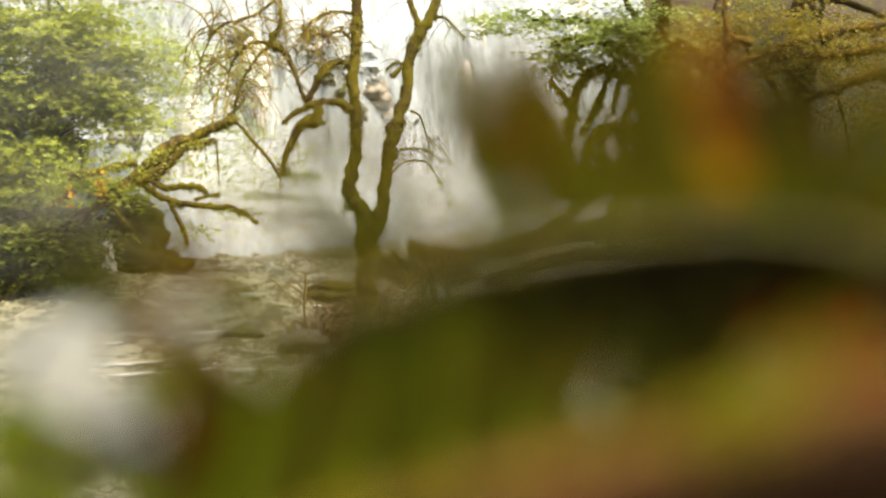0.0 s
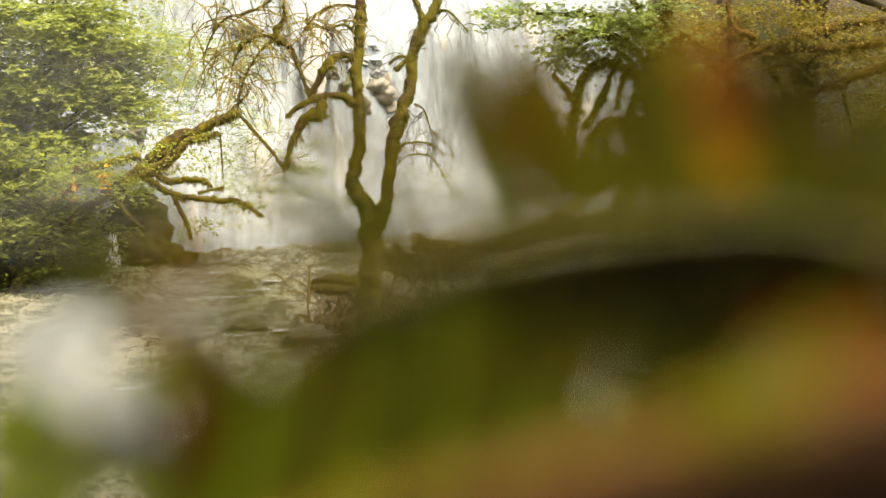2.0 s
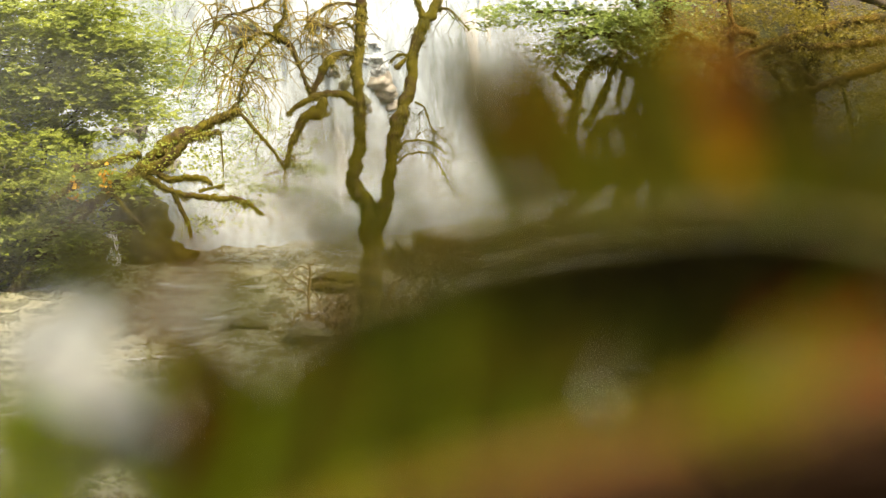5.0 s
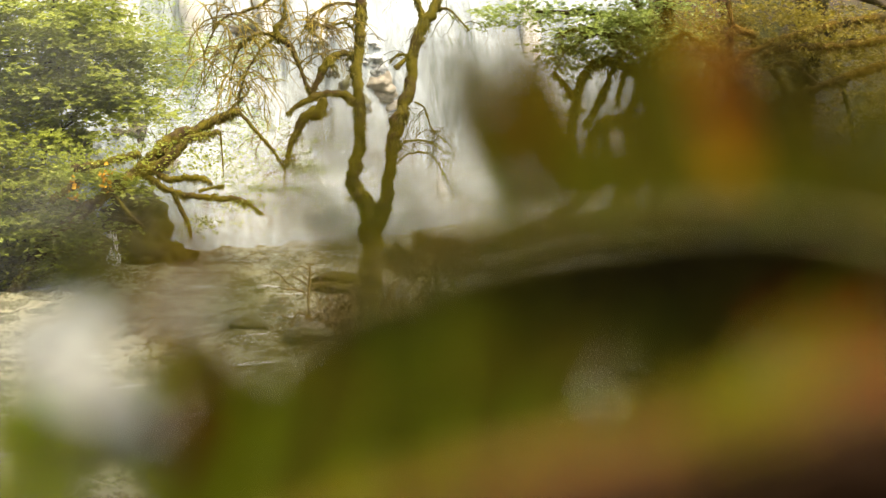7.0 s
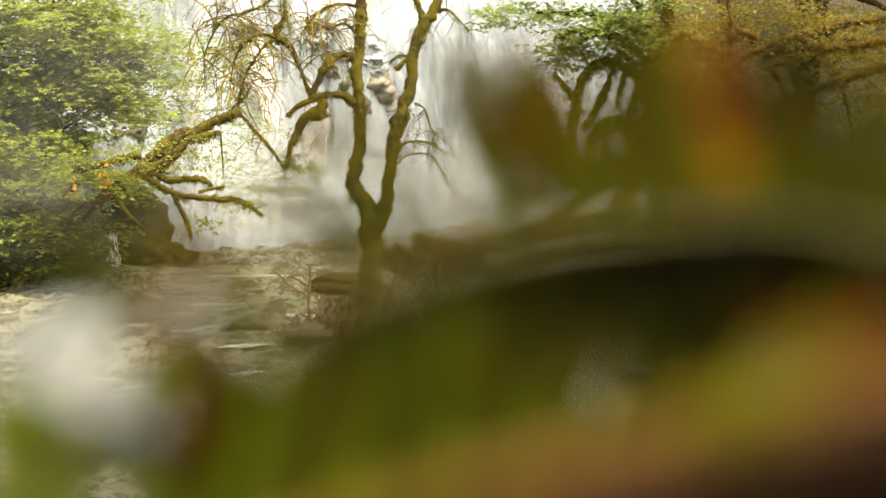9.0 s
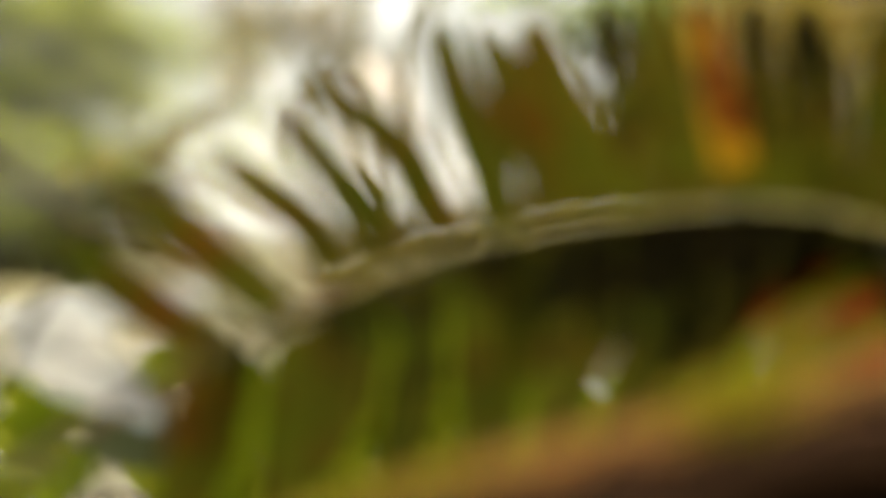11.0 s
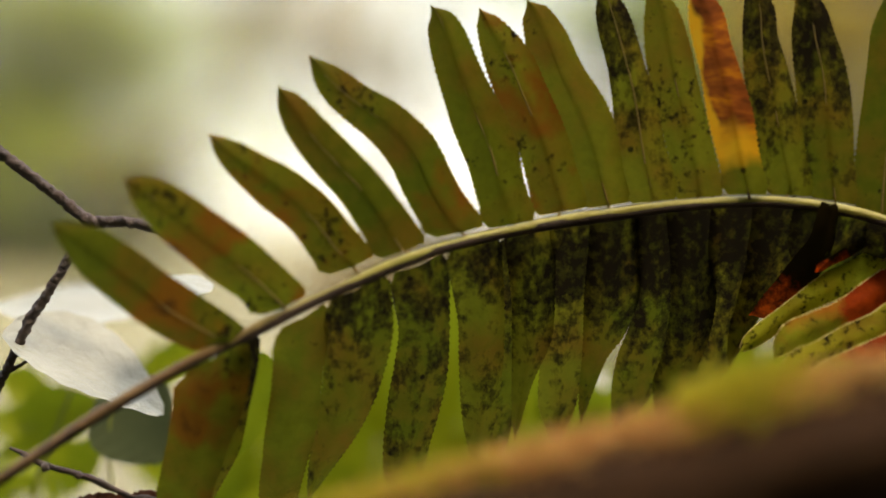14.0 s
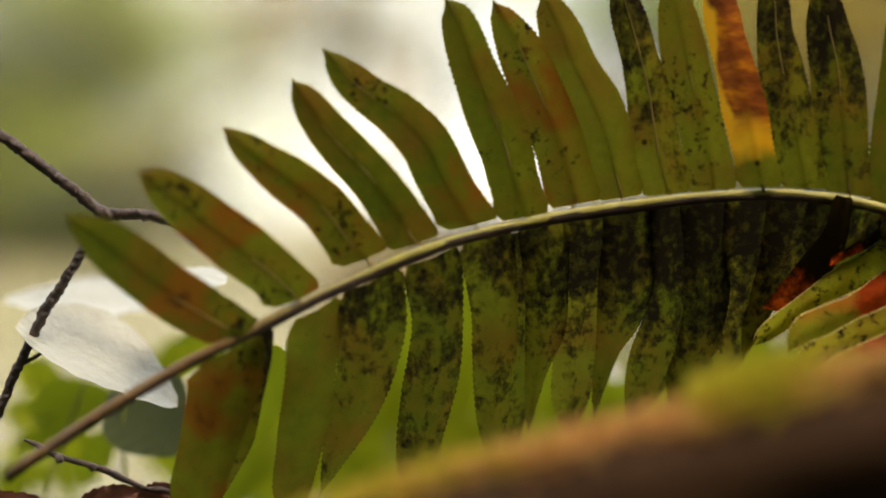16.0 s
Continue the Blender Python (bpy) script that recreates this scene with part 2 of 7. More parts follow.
# these three also carry the shade under the stem in their dark bases
M_PINNA_FLECKED = make_pinna("flecked_shaded_fern_leaflet", spotted=0.2, crust_shade=0.5)
M_PINNA_SORI_SHADE = make_pinna("spore_and_shade_fern_leaflet", spotted=0.4, crust_shade=1.15)
M_PINNA_BLACK = make_pinna("shade_blackened_fern_leaflet", spotted=0.6, crust_shade=1.62)
# own orange mottling, with the colour brightened as if lit from behind
M_PINNA_AUTUMN = make_pinna("autumn_fern_leaflet", 0.0, 1.3, False, 1.7, light=3.3, rust=1.0)
M_PINNA_BROWNED = make_pinna("browned_fern_leaflet", 0.0, 0.5, False, 1.0)


def make_plain(name, a, b, scale, rough=0.6, bump=0.3, dist=0.002, glow=0.0):
    m = Mat(name)
    n = m.noise(scale, 5, 0.65)
    c = m.mix(n, a, b)
    m.color(c)
    m.rough(rough)
    m.bump(n, bump, dist)
    if glow:
        m.translucent(c, glow)
    return m.m


def make_rachis():
    """Fern stem: pale greenish tan, brown towards its old tip."""
    m = Mat("fern_stem")
    n = m.noise(300, 4, 0.6)
    sep = m.node("SeparateXYZ")
    m.link(m.coords(), sep.inputs[0])
    old = m.node("MapRange")
    m.link(sep.outputs["X"], old.inputs["Value"])
    old.inputs["From Min"].default_value = -0.015
    old.inputs["From Max"].default_value = -0.055
    c = m.mix(n, (0.16, 0.145, 0.018), (0.38, 0.34, 0.07))
    m.color(m.mix(old.outputs[0], c, m.mix(n, (0.07, 0.035, 0.012), (0.22, 0.13, 0.045))))
    m.rough(0.45)
    m.bump(n, 0.4, 0.0006)
    return m.m


M_RACHIS = make_rachis()
M_MIDRIB = make_plain("leaflet_midrib", (0.13, 0.075, 0.008), (0.22, 0.14, 0.02), 300, 0.7, 0.3, 0.0004)
# pale colour for the painted highlights on leaflet edges
M_EDGE_GLINT = make_plain("edge_glint", (0.40, 0.30, 0.06), (0.75, 0.60, 0.20), 300, 0.7, 0.3, 0.0004)
# dark brown that paints the stem's shaded lower half
M_STEM_SHADE = make_plain("stem_shade_brown", (0.012, 0.007, 0.004), (0.05, 0.026, 0.012), 300, 0.9, 0.8, 0.001)
M_TWIG = make_plain("twig_bark", (0.018, 0.012, 0.010), (0.10, 0.065, 0.05), 420, 0.7, 0.9, 0.001)
M_DEAD = make_plain("dead_leaf", (0.07, 0.022, 0.012), (0.20, 0.07, 0.035), 120, 0.6, 0.5, 0.002, 0.25)
M_SALAL = make_plain("glossy_leaf", (0.17, 0.22, 0.008), (0.36, 0.38, 0.02), 60, 0.3, 0.3, 0.0015, 0.55)
M_STEM = make_plain("green_stem", (0.16, 0.18, 0.02), (0.32, 0.31, 0.05), 90, 0.5, 0.3, 0.001)
# green leaf in sky glare: the reflection is put into the pale base colour
M_SKY_GLARE = make_plain("sky_glare_leaf", (0.22, 0.225, 0.18), (0.46, 0.45, 0.37), 75, 0.4, 0.9, 0.0035, 0.06)
M_SKY_GLARE.node_tree.nodes["Principled BSDF"].inputs["Specular IOR Level"].default_value = 0.3
# shade of the pale leaf's lower end, painted as a dark green
M_TEAL = make_plain("shaded_leaf", (0.05, 0.068, 0.028), (0.12, 0.14, 0.065), 60, 0.35, 0.25, 0.0012, 0.2)
M_SKY_GLARE.node_tree.nodes["Principled BSDF"].inputs["IOR"].default_value = 1.45
M_BRANCH = moss_mat("mossy_bark", (0.015, 0.008, 0.004), (0.09, 0.042, 0.018), (0.04, 0.026, 0.010), 14.0, 0.38)
M_TUFT_GREEN = tuft_mat("green_moss_tuft", (0.34, 0.29, 0.012), (0.62, 0.52, 0.05))


# ---------------------------------------------------------------- mesh helpers
def mesh_of(name, verts, faces, mats, smooth=True):
    me = bpy.data.meshes.new(name)
    me.from_pydata([tuple(v) for v in verts], [], [tuple(int(i) for i in f) for f in faces])
    for m in mats:
        me.materials.append(m)
    if smooth:
        me.polygons.foreach_set("use_smooth", [True] * len(me.polygons))
    me.update()
    return me


def stands(ob):
    """Where an object stands in the world, before the scene is evaluated."""
    if ob.parent is None:
        return ob.matrix_basis.copy()
    return stands(ob.parent) @ ob.matrix_parent_inverse @ ob.matrix_basis


def part(name, data, mat, parent, label="", kind=""):
    """ONE mesh object under a thing or a part. data: a mesh, or (verts, faces)."""
    if isinstance(data, tuple):
        data = mesh_of(name, data[0], data[1], [mat])
    ob = new(name, data)
    ob.parent = parent
    if parent is not None:
        ob.matrix_parent_inverse = stands(parent).inverted()
    return tagged(ob, label, kind=kind)


def thing(name, place, label, category, group="", kind=""):
    ob = new(name)
    ob.location = place
    ob.empty_display_size = 0.05
    ob.matrix_basis = Matrix.Translation(place)
    return tagged(ob, label, category, group, kind)


def smooth_line(pts, n):
    """n points on a smooth line through pts (x, y, z, r)."""
    p = np.array(pts, float)
    if len(p) == 2:
        return p[0] + (p[1] - p[0]) * np.linspace(0, 1, n)[:, None]
    q = np.vstack([2 * p[0] - p[1], p, 2 * p[-1] - p[-2]])
    seg = np.linalg.norm(np.diff(p[:, :3], axis=0), axis=1)
    cum = np.concatenate([[0], np.cumsum(seg)])
    out = []
    for s in np.linspace(0, cum[-1], n):
        i = min(int(np.searchsorted(cum, s, side="right")) - 1, len(p) - 2)
        u = (s - cum[i]) / max(seg[i], 1e-9)
        a, b, c, d = q[i], q[i + 1], q[i + 2], q[i + 3]
        out.append(0.5 * (2 * b + (c - a) * u + (2 * a - 5 * b + 4 * c - d) * u * u + (3 * b - a - 3 * c + d) * u ** 3))
    out = np.array(out)
    out[:, 3] = np.maximum(out[:, 3], np.min(p[:, 3]) * 0.8)
    return out


def tube(pts, n=24, segs=8, lump=0.0, lump_size=1.0, wander=0.0):
    """A closed, tapered, lumpy tube along pts; returns (verts, faces)."""
    line = smooth_line(pts, n)
    verts, faces = [], []
    side = Vector((0.31, 0.9, 0.2))
    for i in range(n):
        c = Vector(line[i, :3])
        r = line[i, 3]
        d = Vector(line[min(i + 1, n - 1), :3] - line[max(i - 1, 0), :3]).normalized()
        if wander and 0 < i < n - 1:
            c = c + noise.noise_vector(c / lump_size * 0.7) * wander * r
        u = (side - d * side.dot(d)).normalized()
        side = u
        w = d.cross(u)
        for k in range(segs):
            a = 2 * math.pi * k / segs
            v = u * math.cos(a) + w * math.sin(a)
            q = c + v * r
            s = 1 + lump * noise.noise(q / lump_size) + 0.5 * lump * noise.noise(q / lump_size * 2.7)
            verts.append(c + v * r * max(s, 0.25))
    for i in range(n - 1):
        for k in range(segs):
            a, b = i * segs + k, i * segs + (k + 1) % segs
            faces.append((a, b, b + segs, a + segs))
    verts.append(Vector(line[0, :3]))
    verts.append(Vector(line[-1, :3]))
    for k in range(segs):
        faces.append((n * segs, (k + 1) % segs, k))
        faces.append((n * segs + 1, (n - 1) * segs + k, (n - 1) * segs + (k + 1) % segs))
    return verts, faces


def join(parts_list):
    verts, faces = [], []
    for v, f in parts_list:
        o = len(verts)
        verts.extend(v)
        faces.extend(tuple(i + o for i in q) for q in f)
    return verts, faces


def blades(rng, centres, dirs, lengths, widths):
    """Thin two-faced tufts: one bent blade of 2 quads for each centre."""
    n = len(centres)
    d = dirs / np.linalg.norm(dirs, axis=1, keepdims=True)
    side = np.cross(d, rng.normal(size=(n, 3)))
    side /= np.linalg.norm(side, axis=1, keepdims=True) + 1e-9
    sag = rng.normal(size=(n, 3)) * 0.25
    L, W = lengths[:, None], widths[:, None]
    p0a, p0b = centres - side * W, centres + side * W
    mid = centres + (d + sag) * L * 0.55
    p1a, p1b = mid - side * W * 0.8, mid + side * W * 0.8
    tip = centres + d * L
    v = np.stack([p0a, p0b, p1a, p1b, tip], 1).reshape(-1, 3)
    o = np.arange(n) * 5
    f = [tuple(q) for q in np.stack([o, o + 1, o + 3, o + 2], 1)] + [tuple(q) for q in np.stack([o + 2, o + 3, o + 4], 1)]
    return [tuple(q) for q in v], f


def leaves(rng, centres, sizes, tilt=0.5, up=None):
    """Small folded leaves, mostly lying flat: 6 points and 4 faces each."""
    n = len(centres)
    nrm = np.array([0, 0, 1.0]) + rng.normal(size=(n, 3)) * tilt
    if up is not None:
        nrm = nrm + up
    nrm /= np.linalg.norm(nrm, axis=1, keepdims=True)
    a = np.cross(nrm, rng.normal(size=(n, 3)))
    a /= np.linalg.norm(a, axis=1, keepdims=True) + 1e-9
    b = np.cross(nrm, a)
    s = sizes[:, None]
    w = (0.36 + 0.12 * rng.random(n))[:, None] * s
    lift = nrm * s * 0.12
    base = centres - a * s * 0.5
    tip = centres + a * s * 0.5 - nrm * s * 0.15
    l1 = centres - a * s * 0.14 + b * w + lift
    l2 = centres + a * s * 0.22 + b * w * 0.75 + lift * 0.6
    r1 = centres - a * s * 0.14 - b * w + lift
    r2 = centres + a * s * 0.22 - b * w * 0.75 + lift * 0.6
    v = np.stack([base, tip, l1, l2, r1, r2], 1).reshape(-1, 3)
    o = np.arange(n) * 6
    f = np.concatenate([np.stack([o, o + 1, o + 3, o + 2], 1), np.stack([o, o + 4, o + 5, o + 1], 1)])
    return [tuple(q) for q in v], [tuple(q) for q in f]


def sprays(rng, blobs, per_spray=26, size=0.09, spread=0.32):
    """Leaf centres in flat, layered sprays inside ellipsoids (x, y, z, rx, ry, rz, count of sprays)."""
    out = []
    for x, y, z, rx, ry, rz, count in blobs:
        c = rng.normal(size=(count, 3))
        c /= np.linalg.norm(c, axis=1, keepdims=True)
        c *= rng.random((count, 1)) ** 0.45
        c = c * np.array([rx, ry, rz]) + np.array([x, y, z])
        for q in c:
            k = int(per_spray * rng.uniform(0.5, 1.4))
            ang = rng.uniform(0, 2 * math.pi)
            along = rng.normal(size=k) * spread * rng.uniform(0.6, 1.3)
            across = rng.normal(size=k) * spread * 0.45
            hang = -0.18 * np.abs(along) + rng.normal(size=k) * 0.035
            out.append(q + np.stack([along * math.cos(ang) - across * math.sin(ang), along * math.sin(ang) + across * math.cos(ang), hang], 1))
    pts = np.concatenate(out)
    return pts, size * rng.uniform(0.6, 1.35, len(pts))


def fringe(rng, pts, n, length, width, down=1.0):
    """Moss tufts on the outside of a limb."""
    line = smooth_line(pts, 60)
    i = rng.integers(0, 59, n)
    u = rng.random((n, 1))
    base = line[i] * (1 - u) + line[i + 1] * u
    out = rng.normal(size=(n, 3))
    out /= np.linalg.norm(out, axis=1, keepdims=True)
    c = base[:, :3] + out * base[:, 3:4] * 0.85
    d = out * 0.6 + np.array([0, 0, -down])
    clump = 0.25 + 1.3 * np.abs(np.sin(i * 0.53) * np.sin(i * 0.17 + 1.3)) ** 1.5
    return blades(rng, c, d, length * clump * rng.uniform(0.4, 1.4, n), width * rng.uniform(0.6, 1.3, n))


# ---------------------------------------------------------------- ground, river, fall
def smoothstep(a, b, x):
    t = np.clip((x - a) / (b - a), 0, 1)
    return t * t * (3 - 2 * t)


def fall_line(x):
    """How far off the foot of the fall lies, at x."""
    return 38.0 + 1.15 * np.maximum(x, -6.0) + 0.25 * np.minimum(x + 6.0, 0) + 0.5 * np.sin(x * 0.9)


def height(x, y):
    near = 2.35 - 2.95 * smoothstep(1.2, 9.5, y + 0.12 * x)
    # steep unseen rise behind the camera, added to keep light off the fern
    near = near + smoothstep(-0.35, -7, y) * 22 + smoothstep(-9, -120, y) * 25
    bed = -0.6
    left = smoothstep(-6.3, -10.5, x + 0.35 * (29 - np.minimum(y, 40)) * 0.6) * smoothstep(25.5, 30, y) * 5.0
    left = left + smoothstep(-12, -60, x) * 18 * smoothstep(6, 24, y)
    right = smoothstep(3.6, 9.0, x - 0.10 * (y - 24)) * smoothstep(19, 25, y) * 4.5 + smoothstep(9, 60, x) * 18 * smoothstep(2, 22, y)
    bar = 1.0 * smoothstep(1.3, 0.7, np.sqrt(((x - 2.3) / 3.5) ** 2 + ((y - 21.3) / 5.2) ** 2))
    cliff = smoothstep(0.9, 5.5, y - fall_line(np.clip(x, -14, 9))) * 13 + smoothstep(6, 160, y - 44) * 20
    return np.maximum.reduce([near, bed + left, bed + right, bed + cliff, np.full_like(near, bed)]) + bar


def build_ground():
    xs = np.unique(np.concatenate([np.linspace(-14, 14, 120), np.sign(np.linspace(-1, 1, 60)) * (14 + 500 * np.linspace(-1, 1, 60) ** 2)]))
    ys = np.unique(np.concatenate([np.linspace(-10, 50, 220), 50 + 500 * np.linspace(0, 1, 30) ** 2, -10 - 400 * np.linspace(0, 1, 25) ** 2]))
    X, Y = np.meshgrid(xs, ys)
    Z = height(X, Y)
    verts = []
    for x, y, z in zip(X.ravel(), Y.ravel(), Z.ravel()):
        j = noise.noise((x * 0.9, y * 0.9, 0)) * 0.16 + noise.noise((x * 2.7, y * 2.7, 5)) * 0.07
        verts.append((x, y, z + j * (1 if z > -0.45 else 0.3)))
    nx = len(xs)
    faces = [(r * nx + c, r * nx + c + 1, (r + 1) * nx + c + 1, (r + 1) * nx + c) for r in range(len(ys) - 1) for c in range(nx - 1)]
    ob = new("ground", mesh_of("ground", verts, faces, [M_GROUND]))
    tagged(ob, "dark mossy forest floor, rocky ravine banks and an unseen slope that blocks light", "ground", kind="structure")


def build_river():
    xs = np.concatenate([np.linspace(-60, -13, 30)[:-1], np.linspace(-13, 9, 240), np.linspace(9, 40, 20)[1:]])
    ys = np.linspace(6.5, 46, 400)
    verts = []
    for y in ys:
        for x in xs:
            q = Vector((x * 0.8, y * 1.3, 0))
            rapid = 0.5 + 0.5 * math.tanh((y - 20) / 6)
            z = noise.fractal(q * 2.3, 0.7, 2.2, 5) * (0.06 + 0.04 * rapid) + 0.05 * noise.noise((x * 0.3, y * 0.7, 3))
            verts.append((x, y, z))
    nx = len(xs)
    faces = [(r * nx + c, r * nx + c + 1, (r + 1) * nx + c + 1, (r + 1) * nx + c) for r in range(len(ys) - 1) for c in range(nx - 1)]
    ob = new("river", mesh_of("river", verts, faces, [M_RIVER]))
    tagged(ob, "fast silty river with white foam and ripples", "river", kind="structure")


def fall_point(u, z):
    """A place on the face of the fall: u along it, z up."""
    y = fall_line(np.float64(u)) + 0.32 * z + 0.45 * noise.noise((u * 0.45, 0, z * 0.30)) + 0.3 * math.sin(z * 1.1 + u * 0.4)
    q = noise.noise((u * 1.7, 3, z * 0.33)) * 0.30 + noise.noise((u * 4.5, 7, z * 0.8)) * 0.16 + noise.noise((u * 11, 2, z * 2.0)) * 0.06
    return Vector((u, float(y) - q - 0.1, z))


def build_fall():
    us = np.linspace(-13.5, 5.6, 300)
    zs = np.linspace(-0.4, 12.6, 150)
    verts = [fall_point(u, z) for z in zs for u in us]
    n = len(us)
    faces = [(r * n + c, r * n + c + 1, (r + 1) * n + c + 1, (r + 1) * n + c) for r in range(len(zs) - 1) for c in range(n - 1)]
    ob = new("waterfall", mesh_of("waterfall", verts, faces, [M_FALL]))
    tagged(ob, "wide white waterfall pouring over a stepped cliff", "waterfall", kind="structure")


build_ground()
build_river()
build_fall()


def boulder(name, place, size, seed, label, mat=None, flat=0.75, craggy=1.0):
    bm = bmesh.new()
    bmesh.ops.create_icosphere(bm, subdivisions=4 if max(size) > 0.22 else 3, radius=1)
    for v in bm.verts:
        p = v.co + Vector((seed * 3.1, seed, 0))
        v.co *= 1 + craggy * (0.28 * noise.noise(p * 1.1) + 0.14 * noise.noise(p * 3.1) + 0.06 * noise.noise(p * 8))
        v.co = Vector((v.co.x * size[0], v.co.y * size[1], v.co.z * size[2] * flat))
    me = bpy.data.meshes.new(name)
    bm.to_mesh(me)
    bm.free()
    me.materials.append(mat or M_ROCK)
    me.polygons.foreach_set("use_smooth", [True] * len(me.polygons))
    ob = new(name, me)
    ob.location = place
    return tagged(ob, label, "rock", "river rocks")


boulder("boulder", (-3.14, 14.41, 0.01), (0.12, 0.12, 0.24), 1, "small dark wet rock in white river foam")
boulder("boulder", (0.75, 14.7, -0.08), (0.26, 0.24, 0.20), 2, "rounded brown rock breaking the river surface", None, 0.75, 1.8)
boulder("boulder", (-2.72, 22.56, 0.07), (0.32, 0.3, 0.2), 3, "dark wet rock at the edge of the rapids", None, 0.75, 1.8)
boulder("boulder", (-5.45, 30.5, 0.25), (0.62, 0.5, 0.55), 4, "dark mossy bank rock beside a small cascade", M_MOSS_BANK, 0.9, 2.2)
boulder("boulder", (-5.05, 30.2, 0.1), (0.5, 0.4, 0.35), 14, "low dark rock at the foot of the bank", M_MOSS_BANK, 0.8, 2.2)
boulder("boulder", (-5.85, 30.9, 0.95), (0.5, 0.5, 0.45), 15, "mossy rock under the leaning tree", M_MOSS_BANK, 0.9, 2.2)
boulder("boulder", (-7.25, 29.14, 0.41), (1.1, 0.9, 0.9), 5, "mossy wet rock under the bank shrubs", M_MOSS_BANK, 0.8, 1.6)
boulder("boulder", (4.21, 26.91, 1.25), (0.6, 0.5, 0.35), 6, "dark rounded rock on the far bank")
boulder("boulder", (-1.76, 21.36, 0.12), (0.3, 0.25, 0.2), 7, "wet brown rock below the driftwood", None, 0.75, 1.8)
boulder("boulder", (1.08, 25.87, 0.94), (0.3, 0.25, 0.1), 8, "flat dark rock beside the fallen log")


def cascade(x, y, top, foot, width, seed):
    """A little fall of white strands over a bank rock."""
    rng = np.random.default_rng(seed)
    c = thing("small_cascade", (x, y, foot), "thin white cascade trickling between mossy rocks", "waterfall", "small cascades")
    for i in range(9):
        px = x + width * (i / 8 - 0.5) + rng.normal() * 0.02
        t0 = top - rng.uniform(0, 0.12) * (top - foot)
        part("strand", tube([(px, y + 0.12, t0, 0.008), (px + rng.normal() * 0.02, y, t0 - (top - foot) * 0.3, 0.012), (px + rng.normal() * 0.03 + 0.03, y - 0.06, t0 - (top - foot) * 0.7, 0.015), (px + 0.06, y - 0.12, foot, 0.018)], 26, 6, 0.3, 0.05, 0.3), M_FOAM, c)


cascade(-5.9, 29.3, 0.72, 0.12, 0.16, 1)
cascade(-6.95, 28.1, 0.62, 0.2, 0.10, 2)


def ledge(u, z, size, seed, label, deep=0.94, mat=None):
    p = fall_point(u, z)
    boulder("rock_ledge", (p.x, p.y + size[1] * deep, p.z), size, seed, label, mat, 1.0, 2.4)


for i, (u, z, w, h) in enumerate(((-6.2, 2.4, 0.35, 0.25), (-7.0, 2.0, 0.35, 0.4), (-6.6, 3.0, 0.3, 0.3), (-5.6, 1.6, 0.3, 0.25), (-7.6, 2.6, 0.4, 0.4), (-2.6, 4.0, 0.25, 0.25), (-2.2, 3.2, 0.22, 0.4), (-2.9, 4.6, 0.3, 0.2), (-1.9, 2.8, 0.3, 0.22), (-2.4, 3.6, 0.16, 0.2), (-4.2, 4.4, 0.4, 0.2))):
    ledge(u, z, (w, 0.4, h), 41 + i, "dark wet rock washed by the falling water")
rk = np.random.default_rng(33)
for i in range(14):
    ledge(-2.5 + rk.normal() * 0.5, 4.05 + rk.normal() * 0.28, (rk.uniform(0.12, 0.34), 0.32, rk.uniform(0.08, 0.2)), 60 + i, "grey rock laced with falling water", 0.96, M_LACED)
for u, z, w, h in ((-1.62, 3.2, 0.5, 0.38), (-1.3, 2.8, 0.4, 0.25)):
    boulder("rock_ledge", tuple(fall_point(u, z) + Vector((0, 0.30, 0))), (w, 0.38, h), int(80 + z * 10), "tan rock in the middle of the waterfall", M_TAN, 1.0, 2.6)


